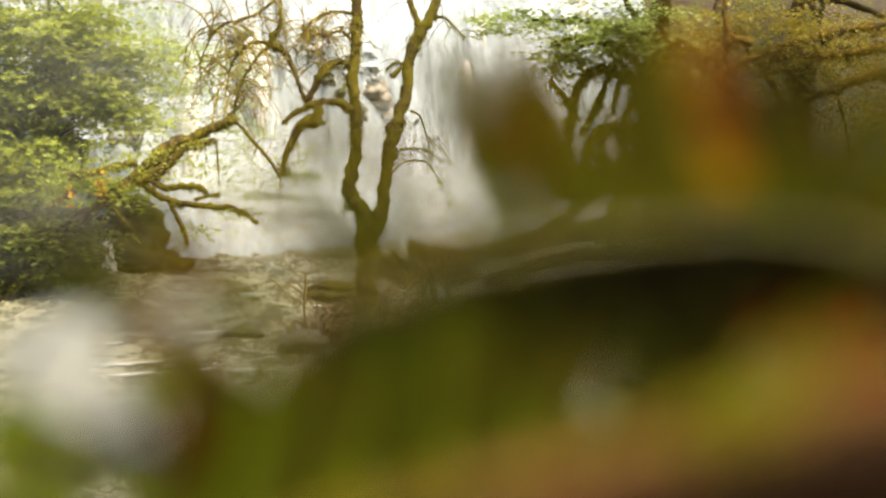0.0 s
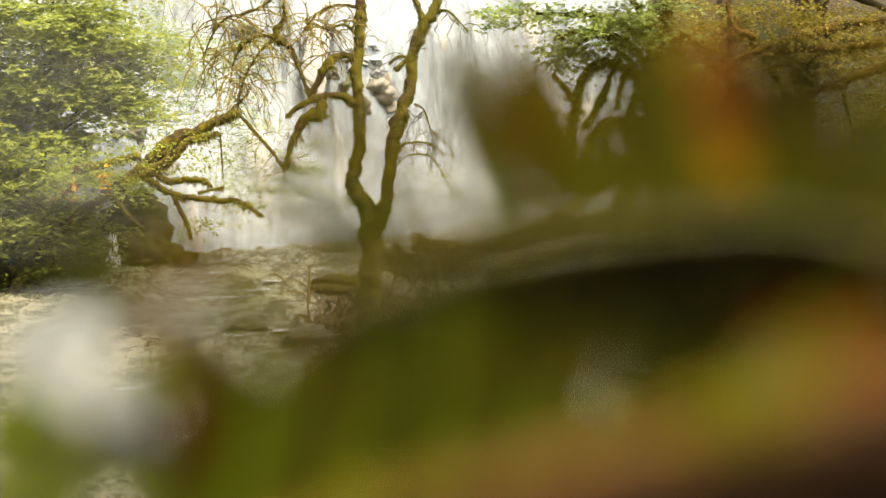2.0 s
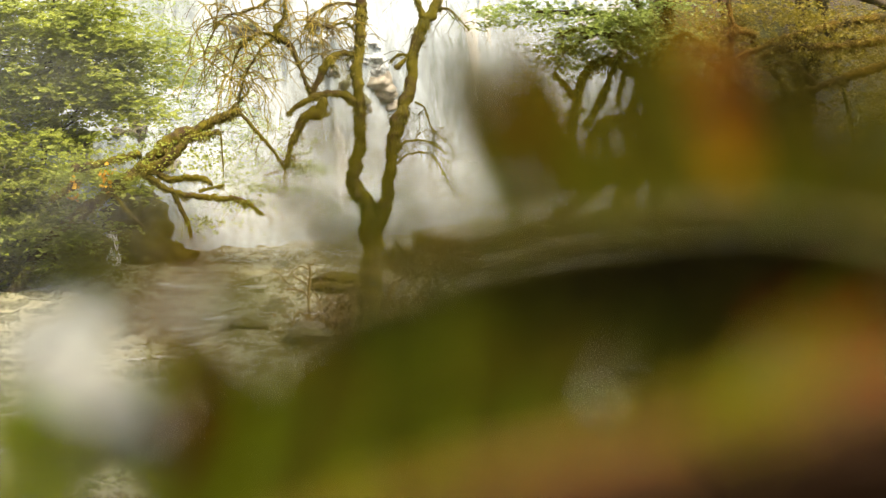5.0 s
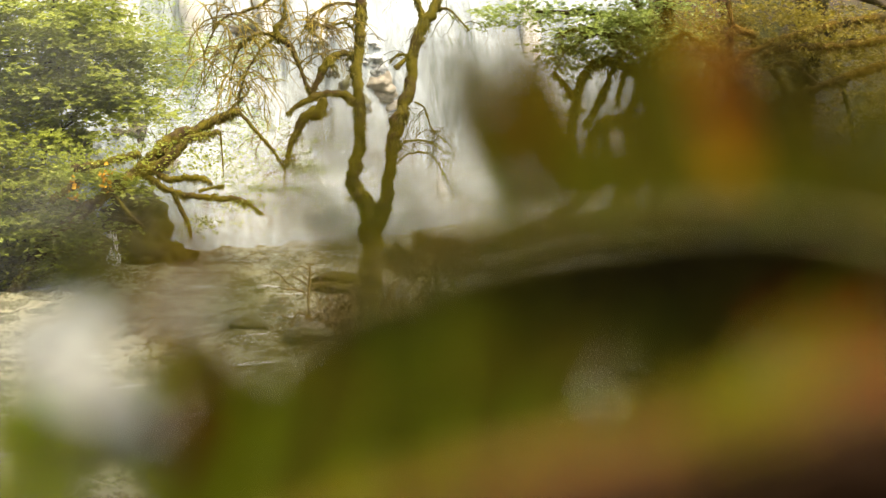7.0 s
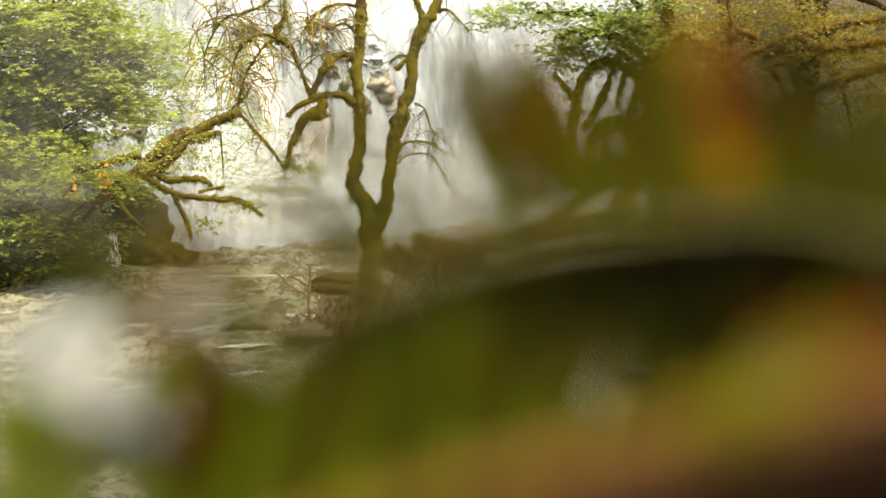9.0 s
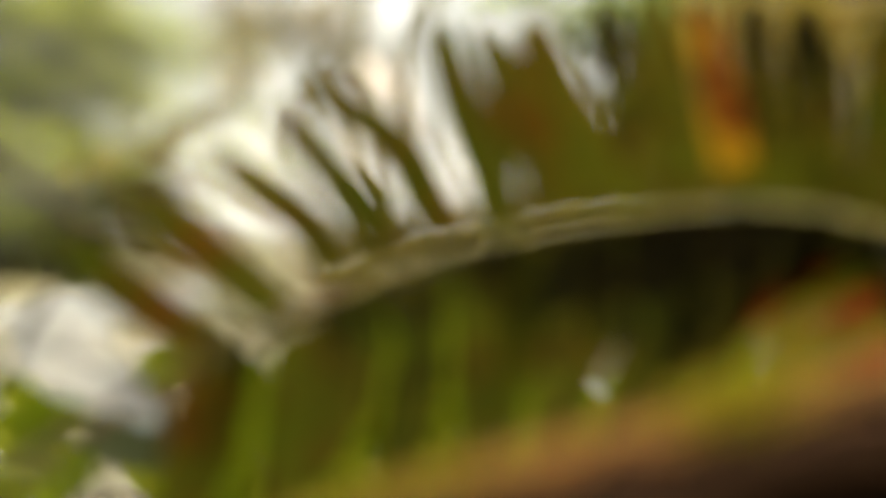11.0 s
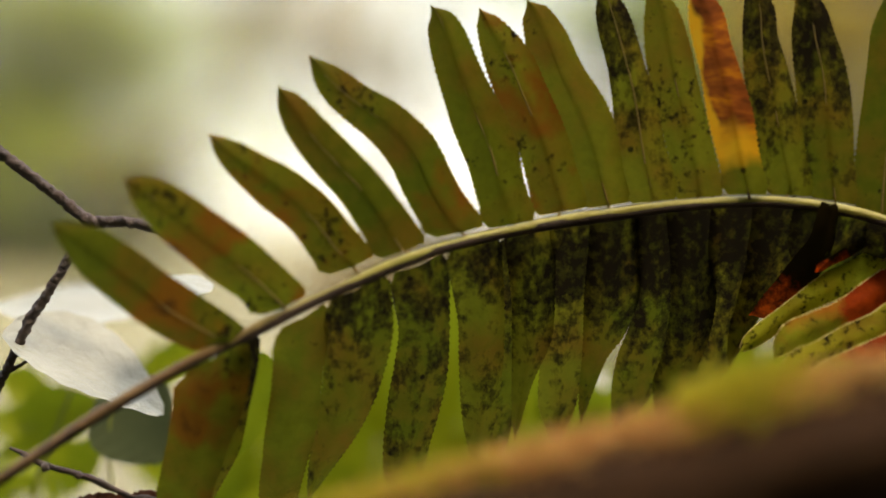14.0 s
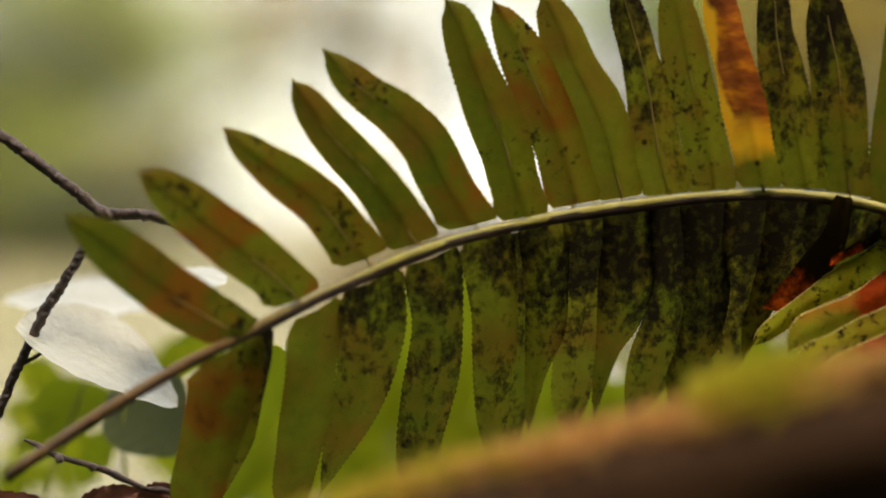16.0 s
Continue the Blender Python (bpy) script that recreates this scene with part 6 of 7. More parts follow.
shrub("green shrub with saw-edged leaves glowing in the back light", (-0.067, 0.491, 2.2538),
      [[(-0.1517, 0.4910, 2.2538, 0.00339), (-0.1550, 0.5619, 3.1097, 0.00246), (-0.1618, 0.5620, 3.2931, 0.00159), (-0.1717, 0.5670, 3.3404, 0.00119), (-0.1598, 0.5685, 3.3542, 0.00099), (-0.1459, 0.5697, 3.3650, 0.00079), (-0.1360, 0.5703, 3.3710, 0.00059)],
       [(-0.0246, 0.4910, 2.2538, 0.00297), (-0.0197, 0.5619, 3.1097, 0.00246), (-0.0230, 0.5620, 3.3001, 0.00159), (-0.0250, 0.5662, 3.3395, 0.00119), (-0.0260, 0.5679, 3.3553, 0.00079), (-0.0230, 0.5696, 3.3711, 0.00059)],
       [(-0.0230, 0.5610, 3.2902, 0.00159), (-0.0032, 0.5649, 3.3277, 0.00119), (0.0028, 0.5675, 3.3513, 0.00099), (0.0048, 0.5696, 3.3711, 0.00079), (0.0176, 0.5700, 3.3750, 0.00059), (0.0325, 0.5712, 3.3868, 0.00059)],
       [(-0.0230, 0.5641, 3.3198, 0.00139), (-0.0507, 0.5662, 3.3395, 0.00099), (-0.0666, 0.5687, 3.3632, 0.00079), (-0.0825, 0.5717, 3.3908, 0.00079), (-0.0963, 0.5723, 3.3967, 0.00059)],
       [(0.0028, 0.5738, 3.3167, 0.00141), (0.0371, 0.5760, 3.3368, 0.00121), (0.0532, 0.5785, 3.3608, 0.00101), (0.0583, 0.5804, 3.3789, 0.00081), (0.0593, 0.5815, 3.3889, 0.0006)]],
      [([(-0.1270, 0.4780, 3.3921), (-0.1018, 0.4780, 3.3981)], 0.0172, BACK, 0.2, 0.05), ([(-0.1052, 0.4850, 3.3862), (-0.1142, 0.4850, 3.3688)], 0.0099, BACK, 0.2, 0.05), ([(-0.1193, 0.4900, 3.3824), (-0.1366, 0.4900, 3.3797)], 0.0084, BACK, 0.2, 0.05), ([(-0.0702, 0.4700, 3.4165), (-0.0843, 0.4700, 3.4098)], 0.0112, BACK, 0.2, 0.05), ([(-0.1423, 0.5200, 3.3983), (-0.1261, 0.5200, 3.3909)], 0.0124, BACK, 0.2, 0.05),
       ([(-0.1360, 0.5703, 3.3710), (-0.1628, 0.5706, 3.3739)], 70 * V, BACK, 0.2, 0.05), ([(-0.1349, 0.5652, 3.3706), (-0.1286, 0.5629, 3.3491)], 62 * V, BACK, 0.2, 0.05),
       ([(-0.1489, 0.5695, 3.3631), (-0.1469, 0.5676, 3.3453)], 55 * V, BACK, 0.2, 0.05), ([(-0.1611, 0.5592, 3.3614), (-0.1377, 0.5588, 3.3576)], 46 * V, (0, -0.3, 1), 0.2, 0.05), ([(-0.1559, 0.5685, 3.3542), (-0.1618, 0.5666, 3.3365)], 70 * V, BACK, 0.2, 0.05),
       ([(-0.0944, 0.5725, 3.3983), (-0.1098, 0.5711, 3.3853)], 60 * V, BACK, 0.2, 0.05), ([(-0.0963, 0.5724, 3.3977), (-0.0785, 0.5712, 3.3868)], 70 * V, BACK, 0.2, 0.05),
       ([(-0.0674, 0.5624, 3.3985), (-0.0732, 0.5583, 3.3601)], 105 * V, BACK, 0.2, 0.05), ([(-0.0745, 0.5700, 3.3750), (-0.0864, 0.5654, 3.3316)], 130 * V, BACK, 0.2, 0.05), ([(-0.0666, 0.5683, 3.3592), (-0.0547, 0.5656, 3.3336)], 110 * V, BACK, 0.2, 0.05),
       ([(-0.0230, 0.5704, 3.3789), (-0.0293, 0.5685, 3.3612)], 44 * V, BACK, 0.2, 0.05), ([(-0.0230, 0.5704, 3.3785), (-0.0206, 0.5689, 3.3651)], 40 * V, BACK, 0.2, 0.05), ([(-0.0254, 0.5783, 3.3588), (-0.0436, 0.5758, 3.3347)], 150 * V, (0, -0.8, 0.6), 0.2, 0.05),
       ([(-0.0355, 0.5832, 3.4049), (-0.0254, 0.5802, 3.3769)], 80 * V, BACK, 0.2, 0.05), ([(-0.0234, 0.5777, 3.3528), (-0.0153, 0.5753, 3.3307)], 110 * V, BACK, 0.2, 0.05),
       ([(0.0028, 0.5824, 3.3969), (0.0028, 0.5790, 3.3648)], 100 * V, BACK, 0.2, 0.05), ([(0.0048, 0.5695, 3.3701), (-0.0071, 0.5666, 3.3435)], 120 * V, BACK, 0.2, 0.05), ([(0.0052, 0.5695, 3.3701), (0.0167, 0.5668, 3.3454)], 110 * V, BACK, 0.2, 0.05),
       ([(0.0329, 0.5613, 3.3884), (0.0271, 0.5605, 3.3801)], 36 * V, (0, -0.3, 1), 0.2, 0.05), ([(0.0266, 0.5706, 3.3809), (0.0315, 0.5683, 3.3592)], 60 * V, BACK, 0.2, 0.05), ([(0.0232, 0.5598, 3.3742), (0.0329, 0.5587, 3.3636)], 40 * V, (0.2, -0.35, 1), 0.2, 0.05),
       ([(0.0563, 0.5713, 3.3878), (0.0533, 0.5698, 3.3730)], 60 * V, BACK, 0.2, 0.05), ([(0.0475, 0.5600, 3.3762), (0.0582, 0.5597, 3.3733)], 40 * V, (0.1, -0.35, 1), 0.2, 0.05),
       ([(0.0734, 0.5815, 3.3889), (0.0734, 0.5775, 3.3508)], 90 * V, BACK, 0.2, 0.05), ([(0.0875, 0.5824, 3.3969), (0.0855, 0.5781, 3.3568)], 100 * V, BACK, 0.2, 0.05), ([(-0.0516, 0.5815, 3.3889), (-0.0516, 0.5770, 3.3468)], 90 * V, BACK, 0.2, 0.05),
       ([(-0.0551, 0.6196, 3.3685), (-0.0444, 0.6146, 3.3214)], 150 * V, BACK, 0.15, 0.05),
       ([(-0.0379, 0.6209, 3.3814), (-0.0379, 0.6164, 3.3385)], 120 * V, BACK, 0.15, 0.05),
       ([(-0.0250, 0.6209, 3.3814), (-0.0164, 0.6166, 3.3407)], 120 * V, BACK, 0.15, 0.05),
       ([(-0.0121, 0.6196, 3.3685), (-0.0207, 0.6143, 3.3193)], 150 * V, BACK, 0.15, 0.05),
       ([(0.0013, 0.6000, 3.4208), (0.0047, 0.5960, 3.3648)], 102 * V, BACK, 0.15, 0.05), ([(-0.0223, 0.6000, 3.4145), (-0.0231, 0.5960, 3.3668)], 97 * V, BACK, 0.15, 0.05), ([(0.0351, 0.6000, 3.4020), (0.0300, 0.5960, 3.3691)], 64 * V, BACK, 0.15, 0.05), ([(0.0113, 0.6000, 3.4020), (0.0156, 0.5960, 3.3520)], 86 * V, BACK, 0.15, 0.05),
       ([(-0.0034, 0.6205, 3.3771), (0.0095, 0.6162, 3.3364)], 130 * V, BACK, 0.15, 0.05),
       ([(0.0073, 0.6191, 3.3642), (0.0009, 0.6143, 3.3193)], 150 * V, BACK, 0.15, 0.05),
       ([(-0.0680, 0.6191, 3.3642), (-0.0745, 0.6143, 3.3193)], 140 * V, BACK, 0.15, 0.05),
       ([(0.0181, 0.6196, 3.3685), (0.0245, 0.6150, 3.3257)], 120 * V, BACK, 0.15, 0.05),
       ([(-0.0465, 0.6228, 3.3985), (-0.0379, 0.6191, 3.3642)], 90 * V, BACK, 0.15, 0.05),
       ([(-0.0185, 0.6228, 3.3985), (-0.0099, 0.6191, 3.3642)], 90 * V, BACK, 0.15, 0.05),
       ([(0.0212, 0.4928, 3.4058), (0.0314, 0.4894, 3.3735)], 110 * V, BACK, 0.15, 0.05),
       ([(0.0366, 0.4928, 3.4058), (0.0366, 0.4896, 3.3752)], 100 * V, BACK, 0.15, 0.05),
       ([(0.0468, 0.4917, 3.3956), (0.0537, 0.4894, 3.3735)], 100 * V, BACK, 0.15, 0.05),
       ([(0.0594, 0.5129, 3.4056), (0.0594, 0.5095, 3.3738)], 100 * V, BACK, 0.15, 0.05),
       ([(0.0126, 0.4928, 3.4058), (0.0144, 0.4896, 3.3752)], 100 * V, BACK, 0.15, 0.05),
       ([(0.1054, 0.5931, 3.4033), (0.0993, 0.5888, 3.3625)], 110 * V, BACK, 0.2, 0.05), ([(0.1239, 0.5922, 3.3952), (0.1239, 0.5883, 3.3585)], 110 * V, BACK, 0.2, 0.05), ([(0.1444, 0.5927, 3.3992), (0.1403, 0.5883, 3.3585)], 110 * V, BACK, 0.2, 0.05)], M_SALAL, 30)

V2 = 0.00022
shrub("small lobed green leaves on thin stems in back light", (-0.1234, 0.5543, 2.093),
      [[(-0.1393, 0.5702, 2.0528, 0.00295), (-0.1522, 0.6555, 3.0446, 0.00239), (-0.1757, 0.6589, 3.2656, 0.00163), (-0.1887, 0.6638, 3.3049, 0.00116), (-0.1817, 0.6670, 3.3349, 0.00093), (-0.1654, 0.6681, 3.3446, 0.0007), (-0.1492, 0.6687, 3.3511, 0.00046)],
       [(-0.0285, 0.5702, 2.0528, 0.00295), (-0.0301, 0.6555, 3.0446, 0.00239), (-0.0363, 0.6589, 3.2656, 0.00139), (-0.0409, 0.6638, 3.3119, 0.00093), (-0.0316, 0.6679, 3.3500, 0.0007), (-0.0270, 0.6690, 3.3604, 0.00046)],
       [(-0.0270, 0.6368, 3.0576, 0.00186), (-0.0130, 0.6614, 3.2887, 0.00116), (-0.0037, 0.6648, 3.3211, 0.00093), (0.0009, 0.6673, 3.3442, 0.0007), (-0.0060, 0.6687, 3.3581, 0.00046)], [(-0.1339, 0.6368, 3.0576, 0.00186), (-0.1129, 0.6589, 3.2656, 0.00116), (-0.0920, 0.6643, 3.3165, 0.00093), (-0.0781, 0.6673, 3.3442, 0.0007), (-0.1037, 0.6710, 3.3789, 0.00046)]],
      [([(-0.1533, 0.6091, 3.3575), (-0.1723, 0.6094, 3.3602)], 55 * V2, BACK, 0.2, 0.05),
       ([(-0.1512, 0.6089, 3.3560), (-0.1465, 0.6060, 3.3286)], 58 * V2, BACK, 0.2, 0.05),
       ([(-0.1596, 0.6080, 3.3469), (-0.1586, 0.6065, 3.3328)], 34 * V2, BACK, 0.2, 0.05),
       ([(-0.1713, 0.6080, 3.3469), (-0.1617, 0.6067, 3.3349)], 42 * V2, BACK, 0.2, 0.05),
       ([(-0.1225, 0.6092, 3.3585), (-0.0932, 0.6055, 3.3308)], 62 * V2, BACK, 0.2, 0.05),
       ([(-0.0954, 0.6118, 3.3904), (-0.1219, 0.6109, 3.3750)], 66 * V2, BACK, 0.2, 0.05),
       ([(-0.0710, 0.6084, 3.3582), (-0.0869, 0.6055, 3.3308)], 80 * V2, BACK, 0.2, 0.05),
       ([(-0.0286, 0.6090, 3.3634), (-0.0333, 0.6076, 3.3508)], 40 * V2, BACK, 0.2, 0.05),
       ([(-0.0282, 0.6090, 3.3634), (-0.0227, 0.6080, 3.3546)], 36 * V2, BACK, 0.2, 0.05),
       ([(-0.0424, 0.6074, 3.3483), (-0.0333, 0.6059, 3.3344)], 62 * V2, BACK, 0.2, 0.05),
       ([(-0.0519, 0.6076, 3.3508), (-0.0367, 0.6062, 3.3377)], 60 * V2, BACK, 0.2, 0.05),
       ([(-0.0011, 0.6090, 3.3634), (-0.0106, 0.6074, 3.3483)], 74 * V2, BACK, 0.2, 0.05),
       ([(-0.0042, 0.6102, 3.3750), (0.0042, 0.6082, 3.3561)], 64 * V2, BACK, 0.2, 0.05),
       ([(0.0011, 0.6083, 3.3575), (-0.0042, 0.6065, 3.3403)], 60 * V2, BACK, 0.2, 0.05),
       ([(-0.0180, 0.6114, 3.3866), (-0.0222, 0.6094, 3.3676)], 60 * V2, BACK, 0.2, 0.05)], M_SALAL, 70)
shrub("low plant with sky glare painted into its small leaves", (0.0377, 0.4751, 2.294),
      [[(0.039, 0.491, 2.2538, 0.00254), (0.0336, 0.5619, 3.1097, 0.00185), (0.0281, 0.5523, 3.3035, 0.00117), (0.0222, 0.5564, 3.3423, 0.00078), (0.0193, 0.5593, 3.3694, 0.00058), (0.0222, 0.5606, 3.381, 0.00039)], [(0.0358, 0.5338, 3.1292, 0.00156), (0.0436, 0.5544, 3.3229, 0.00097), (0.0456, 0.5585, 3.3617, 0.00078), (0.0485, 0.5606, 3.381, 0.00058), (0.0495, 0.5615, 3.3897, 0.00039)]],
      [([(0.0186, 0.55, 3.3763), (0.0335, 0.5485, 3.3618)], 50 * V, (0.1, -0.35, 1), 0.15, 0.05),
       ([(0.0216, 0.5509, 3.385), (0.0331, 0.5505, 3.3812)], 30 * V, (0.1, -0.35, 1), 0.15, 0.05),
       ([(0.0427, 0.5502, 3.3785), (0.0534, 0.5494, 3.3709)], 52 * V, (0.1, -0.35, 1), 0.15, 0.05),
       ([(0.048, 0.5518, 3.3934), (0.0595, 0.5509, 3.3846)], 36 * V, (0.1, -0.35, 1), 0.15, 0.05)], M_SKY_GLARE, 95)

tw = thing("bare_twig", (-0.2963, 0.4198, 3.381), "thin bare dark twig with rough bark and a fork", "twig", "twigs")
part("stem", tube([(-0.1848, 0.4050, 3.4951, 0.00210), (-0.1421, 0.4100, 3.4950, 0.00180), (-0.1157, 0.4140, 3.4781, 0.00150), (-0.1073, 0.4140, 3.4720, 0.00142), (-0.0991, 0.4145, 3.4655, 0.00140), (-0.0935, 0.4145, 3.4610, 0.00145), (-0.0899, 0.4145, 3.4583, 0.00190), (-0.0871, 0.4145, 3.4581, 0.00150), (-0.0820, 0.4140, 3.4583, 0.00135), (-0.0755, 0.4130, 3.4573, 0.00125), (-0.0688, 0.4110, 3.4549, 0.00100)], 260, 14, 0.42, 0.0011, 0.12), M_TWIG, tw)
part("side_shoot", tube([(-0.0899, 0.4145, 3.4578, 0.00160), (-0.0928, 0.4135, 3.4536, 0.00130), (-0.0961, 0.4120, 3.4476, 0.00125), (-0.1011, 0.4110, 3.4396, 0.00120), (-0.1051, 0.4110, 3.4338, 0.00135), (-0.1091, 0.4100, 3.4253, 0.00110), (-0.1127, 0.4090, 3.4178, 0.00115), (-0.1163, 0.4080, 3.4093, 0.00120), (-0.1246, 0.4050, 3.3904, 0.00130)], 220, 14, 0.42, 0.0011, 0.12), M_TWIG, tw)
part("side_shoot", tube([(-0.1120, 0.4095, 3.4199, 0.00060), (-0.1080, 0.4095, 3.4222, 0.00050), (-0.1046, 0.4098, 3.4242, 0.00030)], 24, 8, 0.3, 0.001), M_TWIG, tw)

tw = thing("budded_twig", (-0.0475, 0.4256, 3.3409), "short brown twig with dark buds", "twig", "twigs")
part("stem", tube([(-0.0432, 0.3869, 3.3553, 0.00096), (-0.0664, 0.3905, 3.3893, 0.00082), (-0.0767, 0.3909, 3.3937, 0.00082), (-0.0842, 0.3913, 3.3972, 0.00082), (-0.091, 0.3916, 3.3994, 0.00082), (-0.0979, 0.3918, 3.4013, 0.00068), (-0.1034, 0.3921, 3.4043, 0.00055), (-0.1061, 0.3922, 3.4054, 0.00041)], 60, 8, 0.5, 0.003, 0.4), M_TWIG, tw)
for p in ([(-0.0977, 0.3897, 3.401, 0.00122), (-0.0963, 0.3898, 3.4014, 0.00109)], [(-0.0895, 0.3896, 3.3996, 0.00109), (-0.0884, 0.3895, 3.3988, 0.00095)]):
    part("bud", tube([p[0], p[1]], 6, 8, 0.3, 0.002), M_TWIG, tw)
dl = thing("dead_leaf", (-0.0905, 0.4202, 3.3854), "curled reddish-brown dead leaf", "leaf", "dead leaves")
part("blade", leaf_mesh(*[(-0.0938, 0.3903, 3.3877), (-0.0763, 0.391, 3.3939)], 52 * W, (0.2, -0.8, 0.6), 0.9, 0.3, 5), M_DEAD, dl)
dl = thing("dead_leaf", (-0.0788, 0.4202, 3.3854), "curled reddish-brown dead leaf", "leaf", "dead leaves")
part("blade", leaf_mesh(*[(-0.0787, 0.3903, 3.3877), (-0.0675, 0.3911, 3.395)], 50 * W, (-0.2, -0.8, 0.6), 0.9, 0.3, 9), M_DEAD, dl)
dl = thing("dead_leaf", (-0.1155, 0.4199, 3.3825), "curled reddish-brown dead leaf", "leaf", "dead leaves")
part("blade", leaf_mesh(*[(-0.1198, 0.3903, 3.3877), (-0.0972, 0.3908, 3.392)], 50 * W, (-0.2, -0.5, 0.9), 0.9, 0.3, 14), M_DEAD, dl)

# the mossy branch close under the lens
BRANCH = [(-0.058, 0.2908, 3.3976, 0.00974), (-0.0324, 0.2912, 3.4012, 0.01128), (-0.0083, 0.2919, 3.4078, 0.01251), (0.0173, 0.2926, 3.4147, 0.01292), (0.0296, 0.2929, 3.4177, 0.01292), (0.0431, 0.2933, 3.4209, 0.01292), (0.0533, 0.2936, 3.4237, 0.01292), (0.064, 0.2939, 3.4268, 0.01312), (0.0763, 0.2942, 3.4292, 0.01333), (0.0927, 0.2944, 3.4317, 0.01374), (0.1214, 0.295, 3.4374, 0.01435), (0.1899, 0.3226, 3.4132, 0.01692), (0.2986, 0.3804, 3.2942, 0.02324), (0.4074, 0.3779, 2.3251, 0.03076)]
# added dark body that fills in the shade below the branch
UNDER_FILL = [(-0.0844, 0.3314, 3.3541, 0.01769), (-0.0255, 0.3332, 3.3705, 0.0224), (0.0217, 0.3345, 3.3834, 0.02476), (0.0571, 0.3354, 3.3916, 0.02535), (0.0887, 0.3361, 3.3981, 0.02594), (0.1278, 0.3364, 3.401, 0.02653), (0.2187, 0.3682, 3.369, 0.03117), (0.3513, 0.4133, 3.1308, 0.03845), (0.4481, 0.4157, 2.2076, 0.04887)]
rl = thing("shade_filler", (0.4481, 0.4157, 2.2076), "dark filler body standing for the shade under the mossy branch", "log")
part("wood", tube(UNDER_FILL, 110, 24, 0.2, 0.015, 0.2), make_plain("shade_filler_dark", (0.012, 0.007, 0.004), (0.05, 0.03, 0.016), 60, 0.95, 0.9, 0.004), rl)
mb = thing("mossy_branch", (0.4245, 0.3779, 2.3251), "thick reddish-brown branch patched with green moss", "branch")
bw = part("wood", tube(BRANCH, 150, 28, 0.16, 0.012, 0.1), M_BRANCH, mb)
rb = np.random.default_rng(77)


def moss_patch(centre, spread, n, length):
    line = smooth_line(BRANCH, 300)
    c0 = np.array(centre)
    i = np.argmin(np.linalg.norm(line[:, :3] - c0, axis=1))
    idx = np.clip(rb.normal(i, spread, n).astype(int), 0, 299)
    a = rb.normal(size=(n, 3)) * np.array([0.25, 0.3, 0.1]) + np.array([0, 0.25, 1.0])
    a /= np.linalg.norm(a, axis=1, keepdims=True)
    p = line[idx, :3] + a * line[idx, 3:4] * 0.98 + rb.normal(size=(n, 3)) * 0.0006
    return blades(rb, p, a + rb.normal(size=(n, 3)) * 0.5, length * rb.uniform(0.4, 1.2, n), np.full(n, 0.0005))


# pale tufts on top paint the branch's brightly lit upper rim
M_TUFT_LIT_TOP = tuft_mat("lit_top_tuft", (0.46, 0.23, 0.07), (0.84, 0.52, 0.18))
part("moss", join([moss_patch(BRANCH[i][:3], 7, 2600, 0.0035) for i in (3, 4, 5, 6, 7, 8)]), M_TUFT_LIT_TOP, bw, "pale orange-brown tufts standing for the branch's lit top", "stuff")
for c, sp, n, ln in (((0.0548, 0.2937, 3.4245), 0.7, 1500, 0.0075), ((0.0722, 0.2941, 3.4282), 0.8, 200, 0.004), ((-0.0078, 0.2919, 3.4083), 2.6, 1500, 0.005)):
    part("moss", moss_patch(c, sp, n, ln), M_TUFT_GREEN, bw, "soft green moss cushion", "stuff")


# ---------------------------------------------------------------- falling water and drifting foam
def lump(name, place, size, seed, mat, label, category, group, sub=3, rough=0.5):
    bm = bmesh.new()
    bmesh.ops.create_icosphere(bm, subdivisions=sub, radius=1)
    for v in bm.verts:
        p = v.co + Vector((seed * 2.3, seed * 1.1, 0))
        v.co *= 1 + rough * noise.noise(p * 1.6) + 0.5 * rough * noise.noise(p * 4)
        v.co = Vector((v.co.x * size[0], v.co.y * size[1], v.co.z * size[2]))
    me = bpy.data.meshes.new(name)
    bm.to_mesh(me)
    bm.free()
    me.materials.append(mat)
    me.polygons.foreach_set("use_smooth", [True] * len(me.polygons))
    ob = new(name, me)
    ob.location = place
    return tagged(ob, label, category, group)


rw2 = np.random.default_rng(5)
GUSHES = []
for i in range(34):
    u = -10.5 + 15.8 * (i + rw2.uniform(0.1, 0.9)) / 34
    ob = lump("water_gush", fall_point(u, 6), (rw2.uniform(0.12, 0.3), 0.14, rw2.uniform(0.7, 1.5)), i, M_FOAM, "white gush of falling water", "water", "falling water", 3, 0.7)
    GUSHES.append((ob, u, rw2.uniform(1.5, 1.9), rw2.uniform(0, 1)))

FOAMS = []
for i in range(26):
    x = rw2.uniform(-5.5, 0.5)
    y = rw2.uniform(11, 30)
    ob = lump("foam_patch", (x, y, 0), (rw2.uniform(0.12, 0.34), rw2.uniform(0.03, 0.08), 0.016), 50 + i, M_FOAM, "patch of white foam drifting on the river", "foam", "river foam", 3, 1.0)
    FOAMS.append((ob, rw2.uniform(-0.6, 0.6), rw2.uniform(0, 1), rw2.uniform(5, 7)))


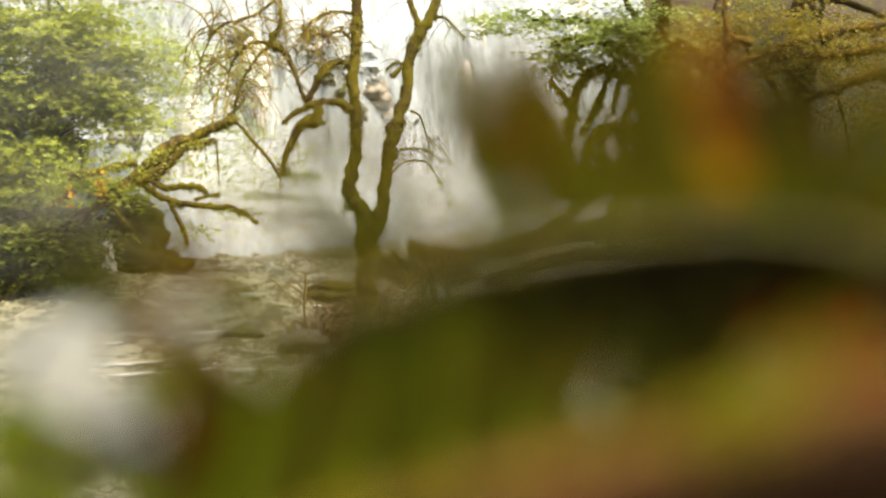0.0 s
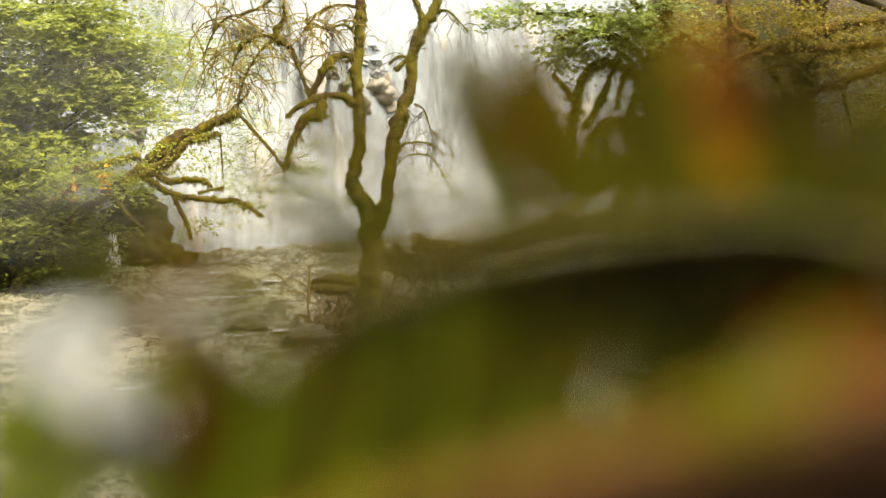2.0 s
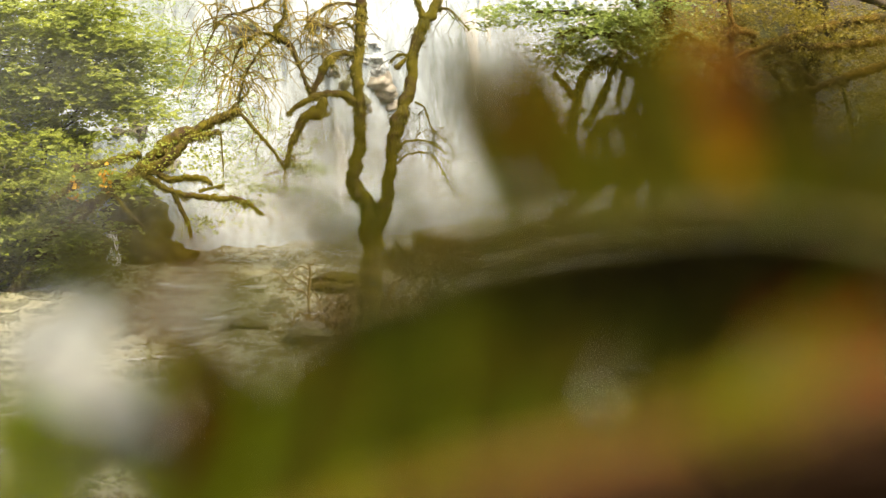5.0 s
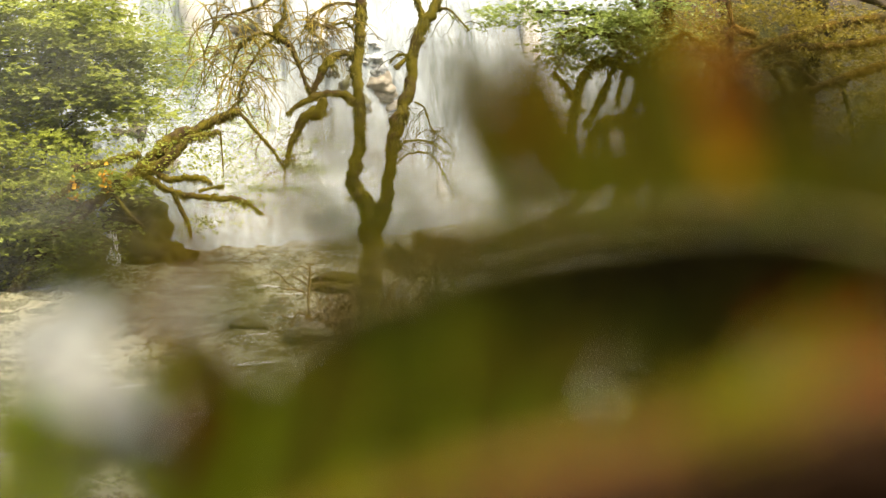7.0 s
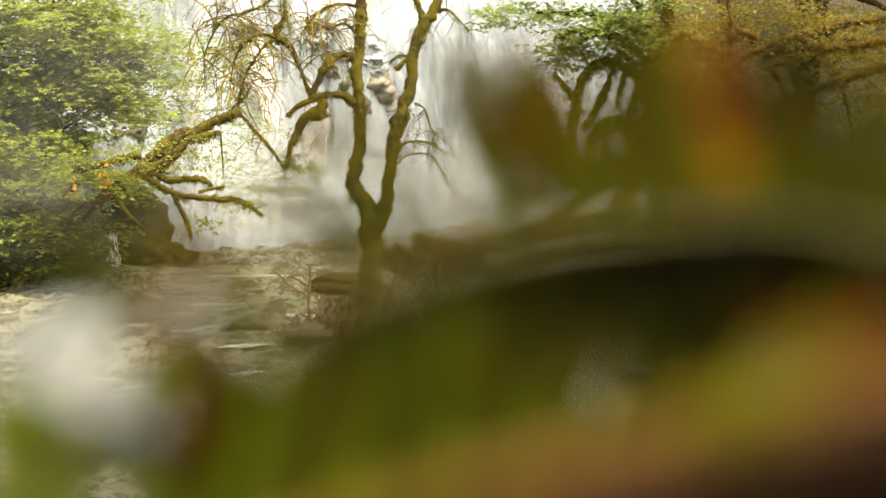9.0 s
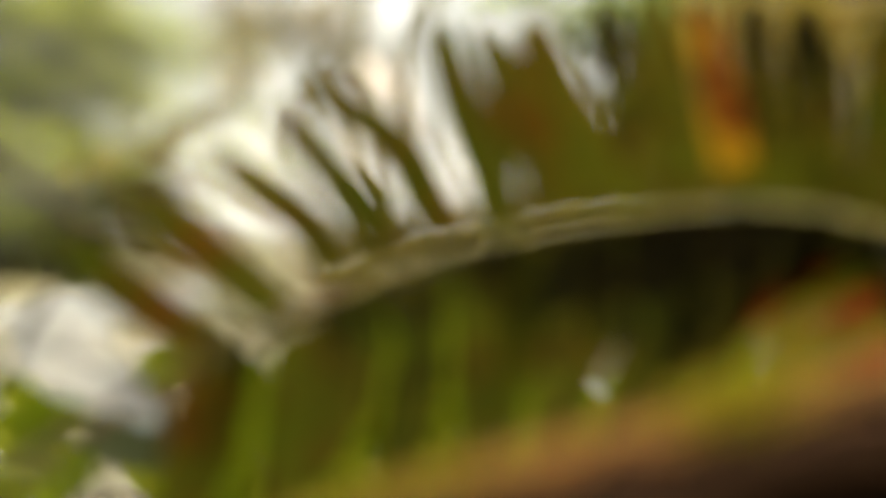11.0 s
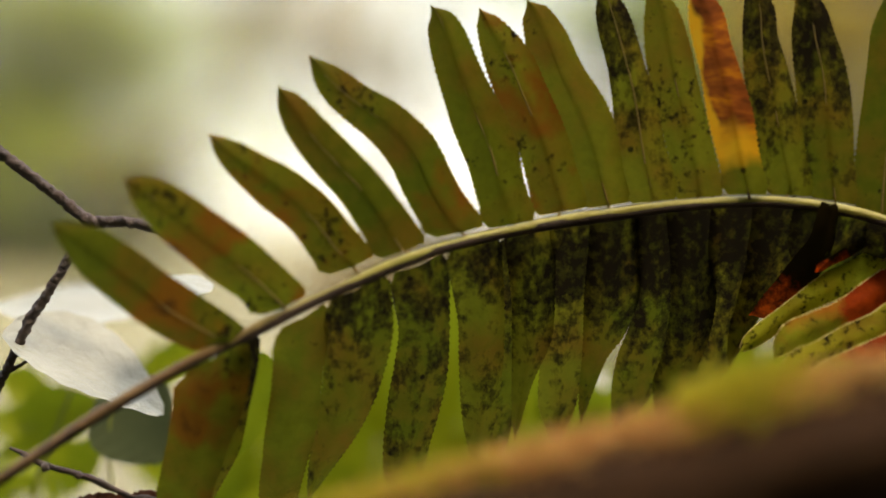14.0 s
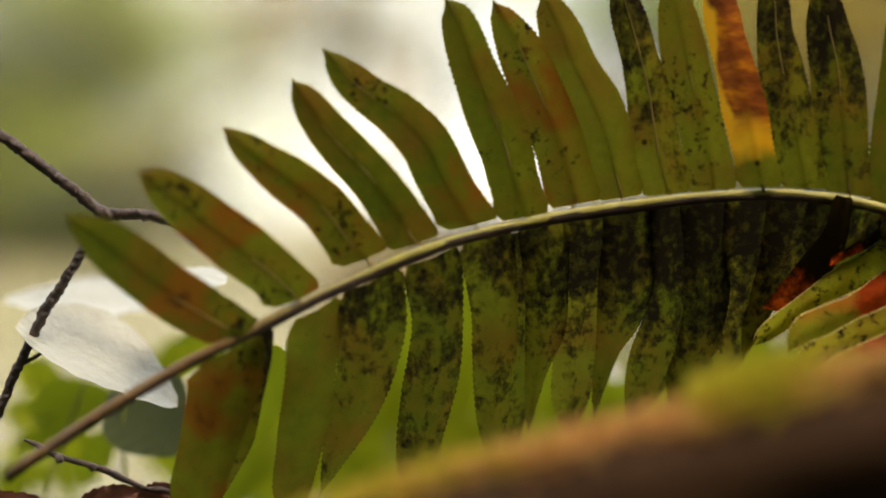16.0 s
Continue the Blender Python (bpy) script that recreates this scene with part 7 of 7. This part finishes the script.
def veil(u, y, w, h, z, seed, mat, label, lean=0.0):
    """A billow of spray that hangs in the air."""
    verts, n = [], 22
    for r in range(n + 1):
        for c in range(n + 1):
            a, b = 2 * c / n - 1, 2 * r / n - 1
            bulge = 0.5 * (1 - a * a) * (1 - b * b) + 0.35 * noise.noise((a * 2, b * 2, seed))
            verts.append((a * w, lean * b * h - bulge, b * h))
    faces = [(r * (n + 1) + c, r * (n + 1) + c + 1, (r + 1) * (n + 1) + c + 1, (r + 1) * (n + 1) + c) for r in range(n) for c in range(n)]
    ob = new("mist_billow", mesh_of("mist_billow", verts, faces, [mat]))
    ob.location = (u, y, z)
    ob.visible_shadow = False
    return tagged(ob, label, "mist", "waterfall mist")


MISTS = []
for i, (u, depth, w, h, z) in enumerate(((-3.4, 0.9, 2.2, 1.5, 1.3), (-1.6, 1.0, 2.4, 1.6, 1.4), (0.4, 1.1, 2.2, 1.5, 1.2), (-2.6, 1.8, 2.0, 1.0, 0.7), (-0.6, 2.0, 2.2, 1.0, 0.7), (1.6, 1.5, 2.2, 1.3, 0.9), (-4.6, 1.0, 1.8, 1.4, 1.2), (3.6, 1.4, 2.2, 1.3, 1.0), (2.0, 2.6, 2.4, 1.4, 1.2))):
    ob = veil(u, float(fall_line(np.float64(u))) - depth, w, h, z, i * 3.7, M_MIST, "pale billow of spray before the foot of the waterfall", 0.55)
    MISTS.append((ob, ob.location.copy(), i))
for i, (x, y, w, h, z) in enumerate(((-6.3, 25.2, 2.6, 2.2, 3.5), (-3.6, 27.6, 2.4, 2.0, 3.2), (-6.4, 25.3, 2.2, 1.3, 1.4), (-4.6, 27.9, 1.6, 1.2, 1.4))):
    ob = veil(x, y, w, h, z, 40 + i * 2.9, M_HAZE, "thin haze of spray drifting before the bank trees")
    MISTS.append((ob, ob.location.copy(), i + 9))


def motions():
    # spray drifts slowly to and fro
    for ob, p, i in MISTS:
        walk(ob, [(t, pose(p.x + 0.45 * math.sin(t * 0.5 + i * 1.7), p.y, p.z + 0.22 * math.sin(t * 0.8 + i * 2.3), 0, 0, 0)) for t in (0, 1.6, 3.2, 4.8, 6.4, 8, 9.6, 11.2, 12.8, 14.4, 16)])
    # focus of the lens: far bank until 9.3 s, then drawn in to the fern
    rows = []
    for t, dioptre in ((0, 0.11), (0.25, 0.085), (0.5, 0.052), (0.8, 0.042), (9.2, 0.042), (9.6, 0.12), (10.0, 0.36), (10.4, 0.72), (10.8, 1.06), (11.3, 1.37), (11.5, 1.44), (11.8, 1.61), (12.0, 1.80), (12.2, 1.89), (12.4, 1.97), (12.6, 2.05), (12.8, 2.16), (13.0, 2.27), (13.3, 2.385), (13.6, 2.425), (14.0, 2.435), (16.0, 2.435)):
        dist = 1 / dioptre
        rows.append((t, pose(0, dist * math.cos(radians(6.07)), 3.5 - dist * math.sin(radians(6.07)))))
    walk(focus_mark, rows)
    # water falls before the sheet and is carried back behind it
    for ob, u, period, phase in GUSHES:
        rows = []
        t0 = -phase * period
        while t0 < 16.0:
            for k in (0.0, 0.25, 0.5, 0.75, 0.9):
                z = 11.0 - 13.0 * (k / 0.9) ** 1.5
                p = fall_point(u, max(z, -0.4))
                rows.append((t0 + k * period, pose(p.x, p.y - 0.05, z)))
            p = fall_point(u, 5)
            rows.append((t0 + 0.95 * period, pose(p.x, p.y + 3.5, 3.0)))
            t0 += period
        keyed(ob, rows)
    # foam rides down the river, dives and goes back under the bed
    for ob, off, phase, period in FOAMS:
        rows = []
        t0 = -phase * period
        while t0 < 16.0:
            for k in np.linspace(0, 0.9, 7):
                s = k / 0.9
                x = -2.2 + off * 3 + 0.6 * math.sin(s * 4 + off * 5) - 2.2 * s
                y = 31 - 20 * s
                sink = -0.5 if k in (0.0,) or s > 0.99 else 0.02
                rows.append((t0 + k * period, pose(x, y, sink, 0, 0, 40 * s)))
            rows.append((t0 + 0.95 * period, pose(-3.3 + off * 3, 21, -1.5)))
            t0 += period
        keyed(ob, rows)


def keyed(ob, rows):
    """walk() from the clip's start to its end, with rows cut to that time."""
    ts = [r[0] for r in rows]
    inside = [r for r in rows if 0 < r[0] < 16]
    edge = []
    for t in (0.0, 16.0):
        j = max(1, min(len(rows) - 1, next((i for i, q in enumerate(ts) if q >= t), len(rows) - 1)))
        a, b = rows[j - 1], rows[j]
        k = (t - a[0]) / (b[0] - a[0])
        edge.append((t, a[1].lerp(b[1], max(0, min(1, k)))))
    out, last = [], -1
    for t, m in [edge[0]] + inside + [edge[1]]:
        if frame(t) > last:
            out.append((t, m))
            last = frame(t)
    walk(ob, out)


motions()
